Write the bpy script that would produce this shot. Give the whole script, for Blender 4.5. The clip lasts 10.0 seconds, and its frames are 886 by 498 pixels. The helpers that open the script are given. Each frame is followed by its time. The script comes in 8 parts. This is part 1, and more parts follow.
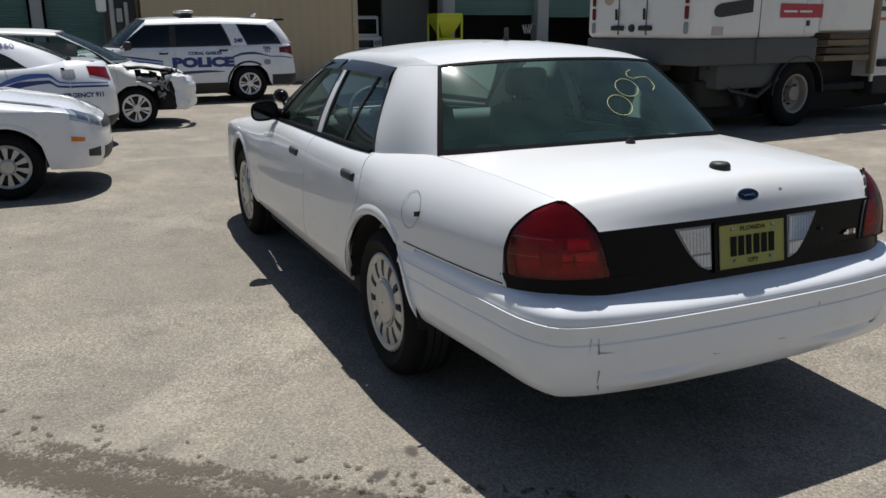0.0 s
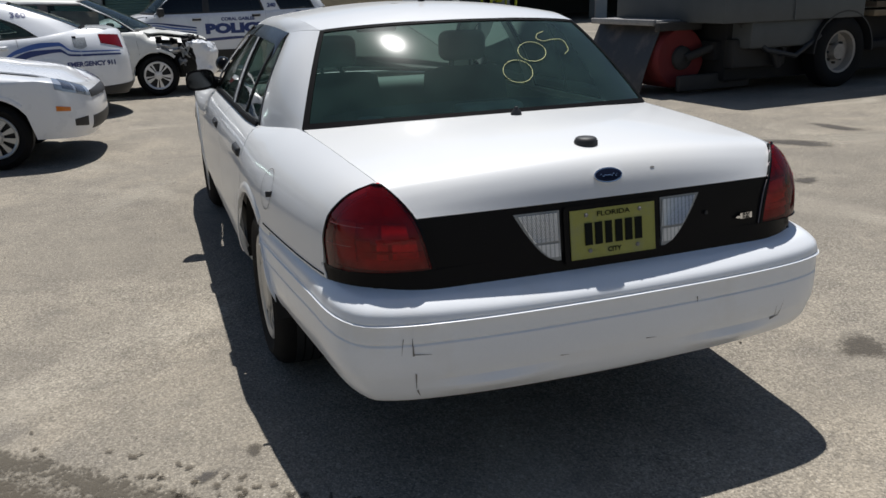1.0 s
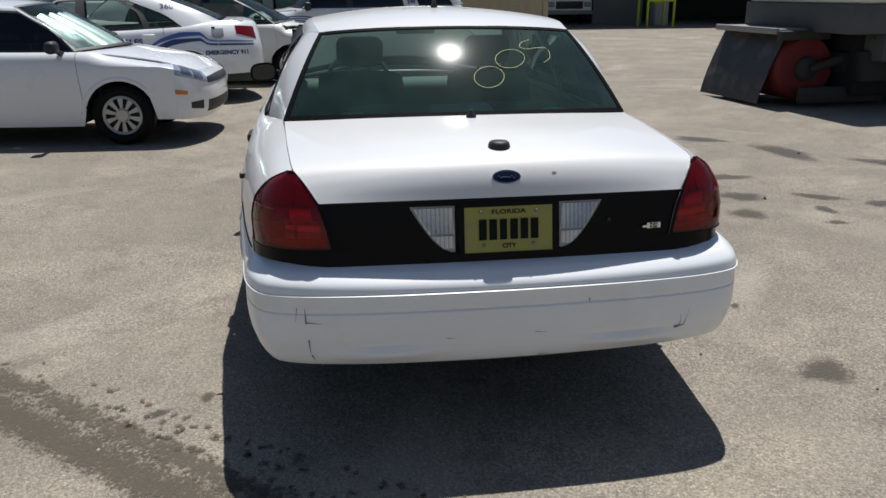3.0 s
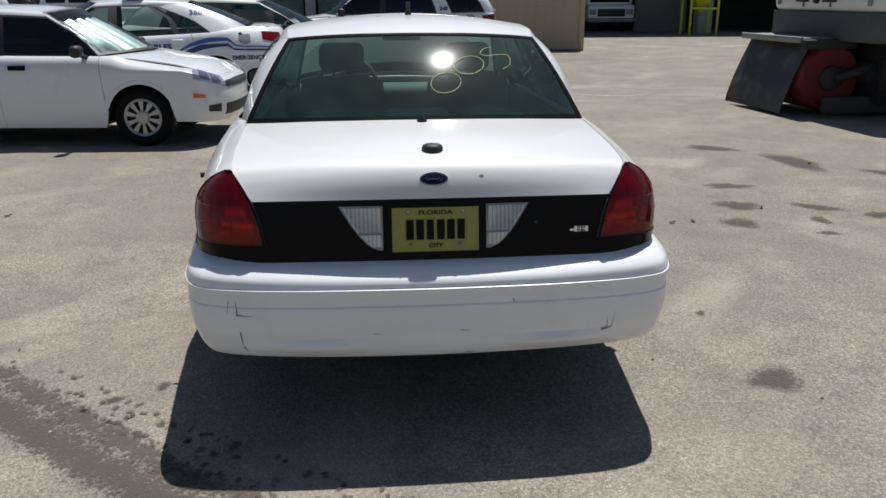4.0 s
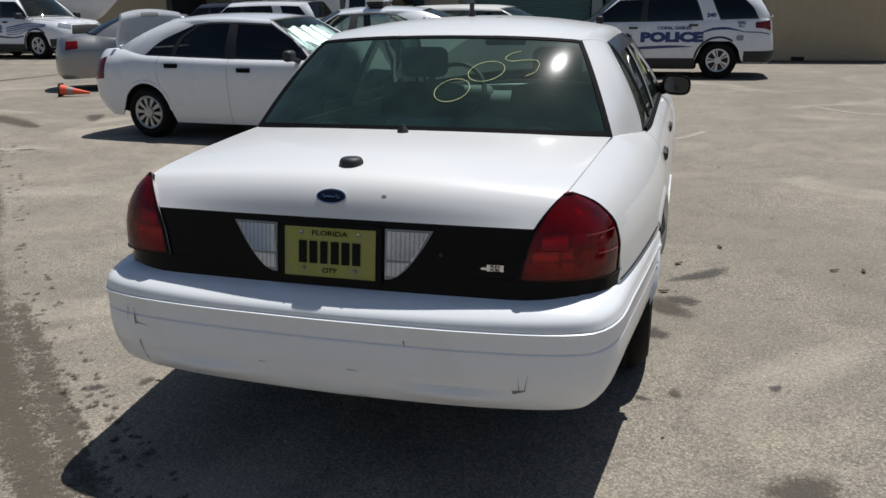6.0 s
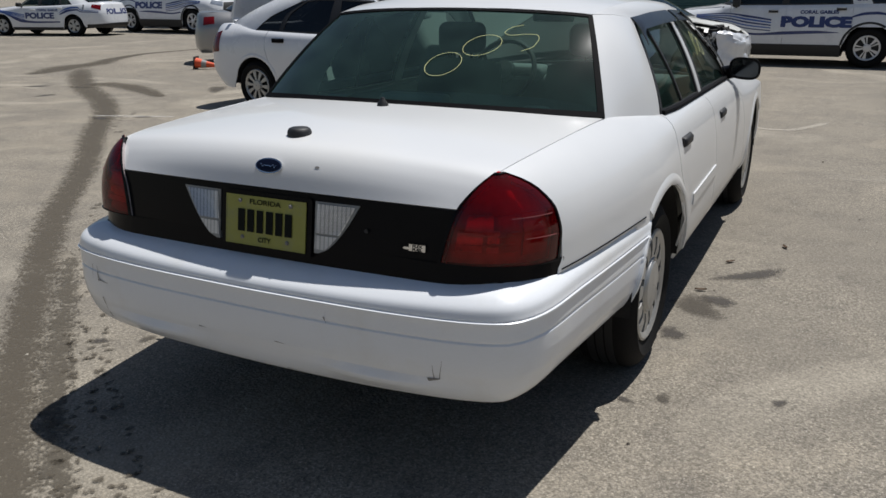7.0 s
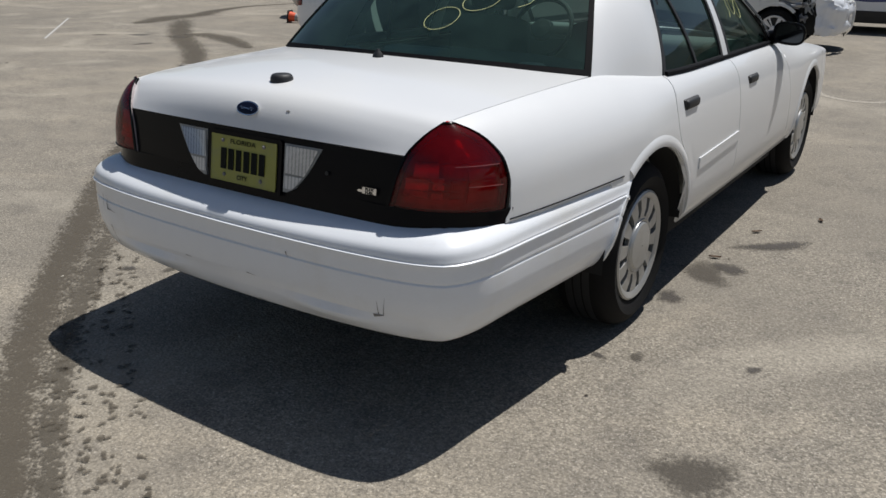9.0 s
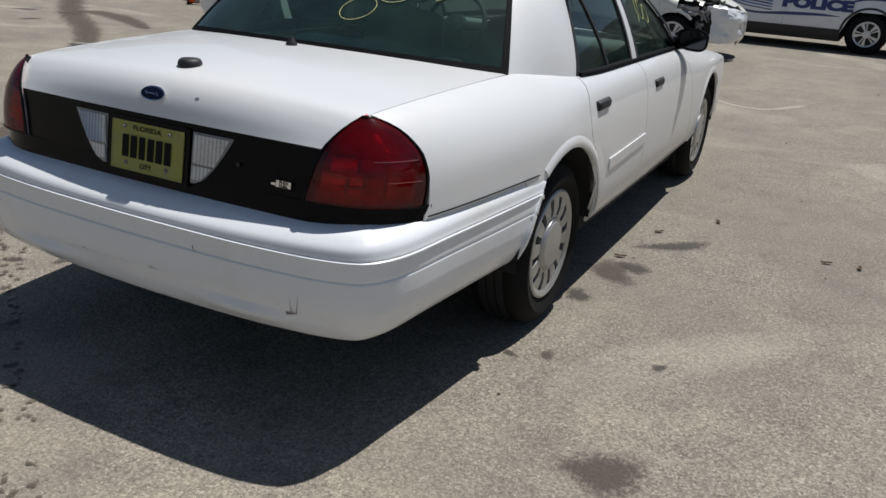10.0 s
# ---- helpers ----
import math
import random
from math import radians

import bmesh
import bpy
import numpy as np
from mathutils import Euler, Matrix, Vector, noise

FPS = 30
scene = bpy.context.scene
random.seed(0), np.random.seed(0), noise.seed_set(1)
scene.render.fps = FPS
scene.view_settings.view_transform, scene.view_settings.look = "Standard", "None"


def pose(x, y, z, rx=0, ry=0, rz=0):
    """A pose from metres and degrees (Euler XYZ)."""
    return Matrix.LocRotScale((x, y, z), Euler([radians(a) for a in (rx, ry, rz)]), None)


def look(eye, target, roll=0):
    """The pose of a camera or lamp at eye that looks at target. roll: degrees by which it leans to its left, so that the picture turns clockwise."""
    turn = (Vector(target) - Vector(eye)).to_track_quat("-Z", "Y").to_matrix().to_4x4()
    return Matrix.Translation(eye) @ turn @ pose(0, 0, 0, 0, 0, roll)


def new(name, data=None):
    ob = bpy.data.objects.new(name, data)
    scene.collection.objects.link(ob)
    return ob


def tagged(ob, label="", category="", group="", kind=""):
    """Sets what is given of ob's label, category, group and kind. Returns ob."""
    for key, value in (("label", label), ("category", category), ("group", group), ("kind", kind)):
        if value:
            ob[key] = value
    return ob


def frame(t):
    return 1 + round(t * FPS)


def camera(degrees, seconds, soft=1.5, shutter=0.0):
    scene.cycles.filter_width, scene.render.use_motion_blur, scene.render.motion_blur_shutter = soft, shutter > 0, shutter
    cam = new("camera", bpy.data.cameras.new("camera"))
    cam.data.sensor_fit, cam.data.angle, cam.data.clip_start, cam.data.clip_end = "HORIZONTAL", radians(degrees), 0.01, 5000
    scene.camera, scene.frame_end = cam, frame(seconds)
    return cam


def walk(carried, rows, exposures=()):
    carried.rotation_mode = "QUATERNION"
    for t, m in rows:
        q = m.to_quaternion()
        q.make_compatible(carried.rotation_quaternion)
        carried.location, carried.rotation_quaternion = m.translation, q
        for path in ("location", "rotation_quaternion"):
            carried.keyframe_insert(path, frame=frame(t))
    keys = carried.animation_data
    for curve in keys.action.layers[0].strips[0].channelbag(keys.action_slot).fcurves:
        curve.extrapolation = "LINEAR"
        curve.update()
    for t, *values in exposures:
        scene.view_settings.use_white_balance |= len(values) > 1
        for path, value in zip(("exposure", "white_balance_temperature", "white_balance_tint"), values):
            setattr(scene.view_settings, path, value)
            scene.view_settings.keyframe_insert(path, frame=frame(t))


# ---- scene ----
cam = camera(57.1, 10.0)
METRES, EYE, TILT, LEAN, TURN = 5.068, 1.5, 0.0, 0.0, -23.3
PATH = [
    (0, (-2.148, -3.259, 1.531), (-1.333, -1.51, 1.005), -0.3),
    (0.1, (-2.083, -3.256, 1.532), (-1.29, -1.5, 0.996), -0.41),
    (0.2, (-1.987, -3.252, 1.533), (-1.198, -1.494, 0.996), -0.56),
    (0.3, (-1.88, -3.248, 1.533), (-1.089, -1.466, 1.089), -0.74),
    (0.4, (-1.784, -3.244, 1.534), (-0.958, -1.467, 1.135), -0.89),
    (0.5, (-1.719, -3.241, 1.535), (-0.871, -1.48, 1.111), -1),
    (0.6, (-1.619, -3.24, 1.514), (-0.723, -1.517, 1.034), -0.7),
    (0.7, (-1.556, -3.253, 1.515), (-0.713, -1.518, 0.986), -0.86),
    (0.8, (-1.464, -3.272, 1.516), (-0.715, -1.503, 0.956), -1.1),
    (0.9, (-1.372, -3.29, 1.516), (-0.679, -1.502, 0.948), -1.34),
    (1, (-1.309, -3.303, 1.517), (-0.665, -1.511, 0.908), -1.5),
    (1.1, (-1.256, -3.289, 1.512), (-0.627, -1.499, 0.88), -1.04),
    (1.2, (-1.178, -3.269, 1.506), (-0.573, -1.475, 0.862), -0.37),
    (1.3, (-1.091, -3.247, 1.498), (-0.511, -1.439, 0.87), 0.37),
    (1.4, (-1.013, -3.227, 1.492), (-0.453, -1.431, 0.812), 1.04),
    (1.5, (-0.96, -3.213, 1.487), (-0.455, -1.39, 0.837), 1.5),
    (1.6, (-0.92, -3.236, 1.491), (-0.433, -1.403, 0.858), 1.52),
    (1.7, (-0.86, -3.27, 1.498), (-0.41, -1.428, 0.861), 1.54),
    (1.8, (-0.794, -3.307, 1.505), (-0.375, -1.452, 0.887), 1.56),
    (1.9, (-0.734, -3.341, 1.512), (-0.377, -1.467, 0.911), 1.58),
    (2, (-0.694, -3.364, 1.516), (-0.375, -1.478, 0.931), 1.6),
    (2.1, (-0.65, -3.407, 1.526), (-0.338, -1.523, 0.933), 1.4),
    (2.2, (-0.605, -3.451, 1.537), (-0.326, -1.567, 0.925), 1.2),
    (3.3, (-0.59, -3.814, 1.557), (-0.322, -1.927, 0.953), -1.1),
    (3.4, (-0.55, -3.823, 1.558), (-0.292, -1.934, 0.955), -1.8),
    (3.5, (-0.509, -3.832, 1.56), (-0.241, -1.951, 0.935), -2.5),
    (3.6, (-0.464, -3.842, 1.56), (-0.208, -1.956, 0.944), -2.14),
    (3.7, (-0.397, -3.856, 1.56), (-0.173, -1.966, 0.944), -1.6),
    (3.8, (-0.324, -3.871, 1.559), (-0.145, -1.972, 0.96), -1),
    (3.9, (-0.257, -3.885, 1.559), (-0.085, -1.992, 0.939), -0.46),
    (4, (-0.212, -3.895, 1.559), (-0.042, -1.993, 0.964), -0.1),
    (4.1, (-0.176, -3.876, 1.554), (-0.012, -1.977, 0.95), -0.3),
    (4.2, (-0.123, -3.849, 1.546), (0.005, -1.948, 0.939), -0.59),
    (4.3, (-0.064, -3.819, 1.537), (0.018, -1.918, 0.921), -0.91),
    (4.4, (-0.011, -3.792, 1.529), (-0.009, -1.881, 0.937), -1.2),
    (4.5, (0.025, -3.773, 1.524), (-0.024, -1.859, 0.946), -1.4),
    (4.6, (0.068, -3.752, 1.523), (-0.063, -1.837, 0.959), -1.87),
    (4.7, (0.133, -3.72, 1.522), (-0.085, -1.817, 0.947), -2.57),
    (4.8, (0.203, -3.685, 1.52), (-0.058, -1.796, 0.918), -3.33),
    (4.9, (0.268, -3.653, 1.519), (-0.066, -1.774, 0.922), -4.03),
    (5, (0.311, -3.632, 1.518), (-0.047, -1.758, 0.916), -4.5),
    (5.1, (0.369, -3.622, 1.519), (0.004, -1.753, 0.909), -4.06),
    (5.2, (0.454, -3.608, 1.52), (0.03, -1.744, 0.932), -3.41),
    (5.3, (0.547, -3.592, 1.521), (0.112, -1.734, 0.924), -2.69),
    (5.4, (0.632, -3.578, 1.522), (0.153, -1.719, 0.961), -2.04),
    (5.5, (0.69, -3.568, 1.523), (0.212, -1.702, 0.983), -1.6),
    (5.6, (0.747, -3.526, 1.517), (0.262, -1.668, 0.96), -1.2),
    (5.7, (0.805, -3.485, 1.512), (0.328, -1.628, 0.944), -0.8),
    (6.8, (1.48, -3.195, 1.487), (0.665, -1.47, 0.886), -0.9),
    (6.9, (1.511, -3.145, 1.473), (0.691, -1.428, 0.855), -0.6),
    (7, (1.542, -3.095, 1.458), (0.69, -1.39, 0.853), -0.3),
    (7.1, (1.563, -3.07, 1.46), (0.701, -1.369, 0.856), -0.01),
    (7.2, (1.593, -3.034, 1.464), (0.703, -1.335, 0.895), 0.41),
    (7.3, (1.626, -2.993, 1.467), (0.683, -1.317, 0.919), 0.89),
    (7.4, (1.656, -2.957, 1.471), (0.738, -1.276, 0.894), 1.31),
    (7.5, (1.677, -2.932, 1.473), (0.761, -1.245, 0.911), 1.6),
    (7.6, (1.71, -2.935, 1.474), (0.768, -1.255, 0.934), 1.28),
    (7.7, (1.757, -2.938, 1.475), (0.795, -1.275, 0.919), 0.81),
    (7.8, (1.811, -2.943, 1.476), (0.805, -1.303, 0.927), 0.29),
    (7.9, (1.858, -2.946, 1.477), (0.823, -1.327, 0.923), -0.18),
    (8, (1.891, -2.949, 1.478), (0.864, -1.33, 0.907), -0.5),
    (8.1, (1.903, -2.951, 1.478), (0.901, -1.329, 0.873), -0.14),
    (8.2, (1.92, -2.955, 1.478), (0.931, -1.323, 0.878), 0.4),
    (8.3, (1.939, -2.959, 1.477), (0.966, -1.312, 0.894), 1),
    (8.4, (1.956, -2.963, 1.477), (0.98, -1.319, 0.889), 1.54),
    (8.5, (1.968, -2.965, 1.477), (1.004, -1.324, 0.862), 1.9),
    (8.6, (1.969, -2.969, 1.473), (0.968, -1.348, 0.865), 1.7),
    (8.7, (1.971, -2.974, 1.466), (0.966, -1.368, 0.825), 1.41),
    (8.8, (1.974, -2.98, 1.459), (0.964, -1.397, 0.77), 1.09),
    (8.9, (1.976, -2.985, 1.452), (0.957, -1.418, 0.742), 0.8),
    (9, (1.977, -2.989, 1.448), (0.932, -1.431, 0.755), 0.6),
    (9.1, (1.983, -2.994, 1.448), (0.927, -1.452, 0.737), 0.78),
    (9.2, (1.991, -3.002, 1.449), (0.975, -1.446, 0.71), 1.05),
    (9.3, (2.001, -3.011, 1.45), (1.028, -1.429, 0.708), 1.35),
    (9.4, (2.009, -3.019, 1.451), (1.039, -1.405, 0.776), 1.62),
    (9.5, (2.015, -3.024, 1.451), (1.073, -1.4, 0.762), 1.8),
    (9.6, (1.999, -3.016, 1.45), (1.087, -1.395, 0.714), 2.15),
    (9.7, (1.976, -3.004, 1.448), (1.079, -1.383, 0.696), 2.66),
    (9.8, (1.951, -2.991, 1.447), (1.111, -1.346, 0.678), 3.24),
    (9.9, (1.928, -2.979, 1.445), (1.125, -1.314, 0.681), 3.75),
    (10, (1.912, -2.971, 1.444), (1.078, -1.294, 0.743), 4.1),
]
walk(cam, [(t, look(eye, target, roll)) for t, eye, target, roll in PATH], exposures=[(0.0, 0.15), (1.0, 0.12), (3.5, 0.10), (5.5, 0.06), (7.0, -0.07), (8.0, -0.05), (9.0, -0.06), (10.0, -0.06)])

# ---- light ----
world = bpy.data.worlds.new("sky")
scene.world = world
world.use_nodes = True
nt = world.node_tree
sky = nt.nodes.new("ShaderNodeTexSky")
sky.sky_type, sky.sun_disc = "NISHITA", False
SUN = Vector((0.155, 0.37, 1.0)).normalized()
sky.sun_elevation = math.asin(SUN.z)
sky.sun_rotation = math.atan2(SUN.x, SUN.y)
sky.air_density, sky.dust_density, sky.ozone_density = 1.0, 0.6, 1.8
nt.links.new(sky.outputs[0], nt.nodes["Background"].inputs["Color"])
nt.nodes["Background"].inputs["Strength"].default_value = 0.056
sun = new("sun", bpy.data.lights.new("sun", "SUN"))
sun.data.energy, sun.data.angle, sun.data.color = 4.8, radians(0.55), (1.0, 0.980, 0.950)
sun.matrix_world = look(SUN * 60, (0, 0, 0))
scene.view_settings.exposure = 0.0

# ---- tools ----
def spline(rows):
    """A smooth curve through rows of (t, value, value...), without overshoot."""
    ts = [r[0] for r in rows]
    vs = np.array([r[1:] for r in rows], float)
    n = len(ts)
    slopes = np.zeros_like(vs)
    for i in range(n):
        if 0 < i < n - 1:
            a = (vs[i] - vs[i - 1]) / (ts[i] - ts[i - 1])
            b = (vs[i + 1] - vs[i]) / (ts[i + 1] - ts[i])
            safe = np.where(a * b > 0, a + b, 1.0)
            slopes[i] = np.where(a * b > 0, 2 * a * b / safe, 0)
        elif n > 1:
            j = 1 if i == 0 else n - 1
            slopes[i] = (vs[j] - vs[j - 1]) / (ts[j] - ts[j - 1])

    def at(t):
        if t <= ts[0]:
            v = vs[0]
        elif t >= ts[-1]:
            v = vs[-1]
        else:
            i = max(k for k in range(n - 1) if ts[k] <= t)
            h = ts[i + 1] - ts[i]
            f = (t - ts[i]) / h
            v = ((1 + 2 * f) * (1 - f) ** 2 * vs[i] + f * (1 - f) ** 2 * h * slopes[i]
                 + f * f * (3 - 2 * f) * vs[i + 1] + f * f * (f - 1) * h * slopes[i + 1])
        return float(v[0]) if len(v) == 1 else v
    return at


def mix(a, b, f):
    return np.asarray(a, float) * (1 - f) + np.asarray(b, float) * f


def sheet(fn, nu, nv, thick=0.01, centre=(0, 1.3, 0.6), lift=0.0):
    """A curved panel with an edge: fn(u, v) gives its outer face, which looks away from centre."""
    p = np.array([[fn(i / nu, j / nv) for j in range(nv + 1)] for i in range(nu + 1)], float)
    normal = np.cross(np.gradient(p, axis=0), np.gradient(p, axis=1))
    size = np.linalg.norm(normal, axis=2, keepdims=True)
    good = size[..., 0] > 1e-12
    normal = np.where(size > 1e-12, normal / np.maximum(size, 1e-12), 0)
    flip = (normal * (p - np.array(centre))).sum() < 0
    if flip:
        normal = -normal
    if not good.all():
        normal[~good] = normal[good].mean(axis=0)
    p = p + normal * lift
    m = nv + 1
    verts = p.reshape(-1, 3)
    count = len(verts)
    faces = []
    for i in range(nu):
        for j in range(nv):
            f = (i * m + j, (i + 1) * m + j, (i + 1) * m + j + 1, i * m + j + 1)
            faces.append(f[::-1] if flip else f)
    if thick:
        verts = np.concatenate([verts, (p - normal * thick).reshape(-1, 3)])
        faces += [tuple(k + count for k in f[::-1]) for f in faces]
        ring = [i * m for i in range(nu + 1)] + [nu * m + j for j in range(1, m)]
        ring += [i * m + nv for i in range(nu - 1, -1, -1)] + [j for j in range(nv - 1, 0, -1)]
        for a, b in zip(ring, ring[1:] + ring[:1]):
            f = (a, a + count, b + count, b)
            faces.append(f[::-1] if flip else f)
    return verts, faces


def mirrored(geo):
    verts, faces = geo
    return np.asarray(verts) * (-1, 1, 1), [f[::-1] for f in faces]


def moved(geo, m):
    verts, faces = geo
    return np.array([m @ Vector(v) for v in verts]), faces


def joined(geos):
    verts, faces, base = [], [], 0
    for v, f in geos:
        verts.append(np.asarray(v, float).reshape(-1, 3))
        faces += [tuple(k + base for k in g) for g in f]
        base += len(v)
    return np.concatenate(verts), faces


def to_mesh(name, geo, material, angle=38):
    if isinstance(geo, list):
        geo = joined(geo)
    verts, faces = geo
    me = bpy.data.meshes.new(name)
    me.from_pydata([tuple(map(float, v)) for v in verts], [], faces)
    me.materials.append(material)
    if angle:
        me.shade_smooth()
        me.set_sharp_from_angle(angle=radians(angle))
    me.update()
    return me


def part(name, geo, material, parent=None, label="", angle=38, at=None):
    """One mesh object under its thing. geo: vertices and faces, a list of such, or a mesh."""
    me = geo if isinstance(geo, bpy.types.Mesh) else to_mesh(name, geo, material, angle)
    ob = new(name, me)
    if parent:
        ob.parent = parent
    if at is not None:
        ob.matrix_basis = at if isinstance(at, Matrix) else Matrix.Translation(at)
    if label:
        tagged(ob, label=label)
    return ob


def thing(name, label, category, m=None, group="", kind=""):
    ob = new(name)
    ob.empty_display_size = 0.2
    tagged(ob, label, category, group, kind)
    if m is not None:
        ob.matrix_basis = m
    return ob


def block(x0, x1, y0, y1, z0, z1, r=0.01, n=2):
    """A box with rounded edges."""
    bm = bmesh.new()
    bmesh.ops.create_cube(bm, size=1)
    for v in bm.verts:
        v.co = ((x0 + x1) / 2 + v.co.x * (x1 - x0), (y0 + y1) / 2 + v.co.y * (y1 - y0), (z0 + z1) / 2 + v.co.z * (z1 - z0))
    if r:
        bmesh.ops.bevel(bm, geom=bm.edges[:], offset=r, segments=n, affect="EDGES", profile=0.5)
    bm.verts.ensure_lookup_table()
    geo = np.array([v.co[:] for v in bm.verts]), [tuple(v.index for v in f.verts) for f in bm.faces]
    bm.free()
    return geo


def lathe(rows, n=32, axis="x", start=0.0, sweep=2 * math.pi):
    """Turns rows of (radius, along) about an axis through the origin."""
    closed = sweep > 6.28
    m = n if closed else n + 1
    verts, faces, k = [], [], len(rows)
    for i in range(m):
        a = start + sweep * i / n
        for r, h in rows:
            c, s = r * math.cos(a), r * math.sin(a)
            verts.append({"x": (h, c, s), "y": (s, h, c), "z": (c, s, h)}[axis])
    for i in range(n):
        for j in range(k - 1):
            a, b = i * k + j, (i + 1) % m * k + j
            faces.append((a, b, b + 1, a + 1))
    return np.array(verts), faces


def tube(points, r, n=8, cap=True):
    """A round bar along points; r may be a number or one for each point."""
    pts = [Vector(p) for p in points]
    rs = r if isinstance(r, (list, tuple)) else [r] * len(pts)
    verts, faces, up = [], [], None
    for i, p in enumerate(pts):
        t = (pts[min(i + 1, len(pts) - 1)] - pts[max(i - 1, 0)]).normalized()
        if up is None:
            up = t.orthogonal().normalized()
        up = (up - t * up.dot(t)).normalized()
        side = t.cross(up)
        for k in range(n):
            a = 2 * math.pi * k / n
            verts.append(tuple(p + (up * math.cos(a) + side * math.sin(a)) * rs[i]))
    for i in range(len(pts) - 1):
        for k in range(n):
            a, b = i * n + k, i * n + (k + 1) % n
            faces.append((a, b, b + n, a + n))
    if cap:
        faces += [tuple(range(n))[::-1], tuple(range((len(pts) - 1) * n, len(pts) * n))]
    return np.array(verts), faces


def letters(text, size, place, bold=0.0, slant=0.0, spread=1.0, up=1.0):
    """Lettering as a mesh; place(u, v) puts a point of the line of text, centred at (0, 0), into space."""
    cu = bpy.data.curves.new("text", "FONT")
    cu.body, cu.size, cu.align_x, cu.align_y, cu.offset, cu.shear = text, size, "CENTER", "CENTER", bold, slant
    cu.resolution_u = 3
    ob = new("text", cu)
    me = bpy.data.meshes.new_from_object(ob.evaluated_get(bpy.context.evaluated_depsgraph_get()))
    geo = np.array([place(v.co.x * spread, v.co.y * up) for v in me.vertices]), [tuple(f.vertices) for f in me.polygons]
    bpy.data.objects.remove(ob)
    bpy.data.curves.remove(cu)
    bpy.data.meshes.remove(me)
    return geo


def both_sides(name, geo, material, parent, label=""):
    return [part(name, g, material, parent, label) for g in (geo, mirrored(geo))]


# ---- materials ----
def node(tree, kind, **sockets):
    n = tree.nodes.new(kind)
    for key, value in sockets.items():
        n.inputs[key].default_value = value
    return n


def surface(name, base, rough=0.5, metal=0.0, grain=(60.0, 0.06), patch=(3.0, 0.08), bump=0.0, coat=0.0, alt=None, alt_amount=0.0, spec=0.5, coords="Object"):
    """A procedural surface: base colour varied by fine grain and larger patches, a second colour in stains, relief."""
    m = bpy.data.materials.new(name)
    m.use_nodes = True
    t = m.node_tree
    p = t.nodes["Principled BSDF"]
    p.inputs["Metallic"].default_value = metal
    p.inputs["Coat Weight"].default_value = coat
    p.inputs["Coat Roughness"].default_value = 0.05
    p.inputs["Specular IOR Level"].default_value = spec
    tc = t.nodes.new("ShaderNodeTexCoord")
    fine = node(t, "ShaderNodeTexNoise", Scale=grain[0], Detail=4.0)
    wide = node(t, "ShaderNodeTexNoise", Scale=patch[0], Detail=5.0, Roughness=0.6)
    for n in (fine, wide):
        t.links.new(tc.outputs[coords], n.inputs["Vector"])
    total = node(t, "ShaderNodeMath")
    total.operation = "MULTIPLY_ADD"
    t.links.new(fine.outputs[0], total.inputs[0])
    total.inputs[1].default_value = 2 * grain[1]
    second = node(t, "ShaderNodeMath")
    second.operation = "MULTIPLY_ADD"
    t.links.new(wide.outputs[0], second.inputs[0])
    second.inputs[1].default_value = 2 * patch[1]
    second.inputs[2].default_value = 1 - grain[1] - patch[1]
    t.links.new(second.outputs[0], total.inputs[2])
    colour = t.nodes.new("ShaderNodeMix")
    colour.data_type, colour.blend_type = "RGBA", "MULTIPLY"
    colour.inputs[0].default_value = 1.0
    colour.inputs[6].default_value = (*base, 1)
    t.links.new(total.outputs[0], colour.inputs[7])
    out = colour.outputs[2]
    if alt:
        ramp = t.nodes.new("ShaderNodeMapRange")
        ramp.inputs["From Min"].default_value, ramp.inputs["From Max"].default_value = 0.52, 0.72
        ramp.inputs["To Max"].default_value = alt_amount
        t.links.new(wide.outputs[0], ramp.inputs["Value"])
        over = t.nodes.new("ShaderNodeMix")
        over.data_type = "RGBA"
        t.links.new(ramp.outputs[0], over.inputs[0])
        t.links.new(out, over.inputs[6])
        over.inputs[7].default_value = (*alt, 1)
        out = over.outputs[2]
    t.links.new(out, p.inputs["Base Color"])
    r = t.nodes.new("ShaderNodeMapRange")
    r.inputs["To Min"].default_value, r.inputs["To Max"].default_value = max(rough - 0.08, 0.02), min(rough + 0.08, 1)
    t.links.new(wide.outputs[0], r.inputs["Value"])
    t.links.new(r.outputs[0], p.inputs["Roughness"])
    if bump:
        b = node(t, "ShaderNodeBump", Strength=1.0, Distance=bump)
        t.links.new(fine.outputs[0], b.inputs["Height"])
        t.links.new(b.outputs[0], p.inputs["Normal"])
    return m


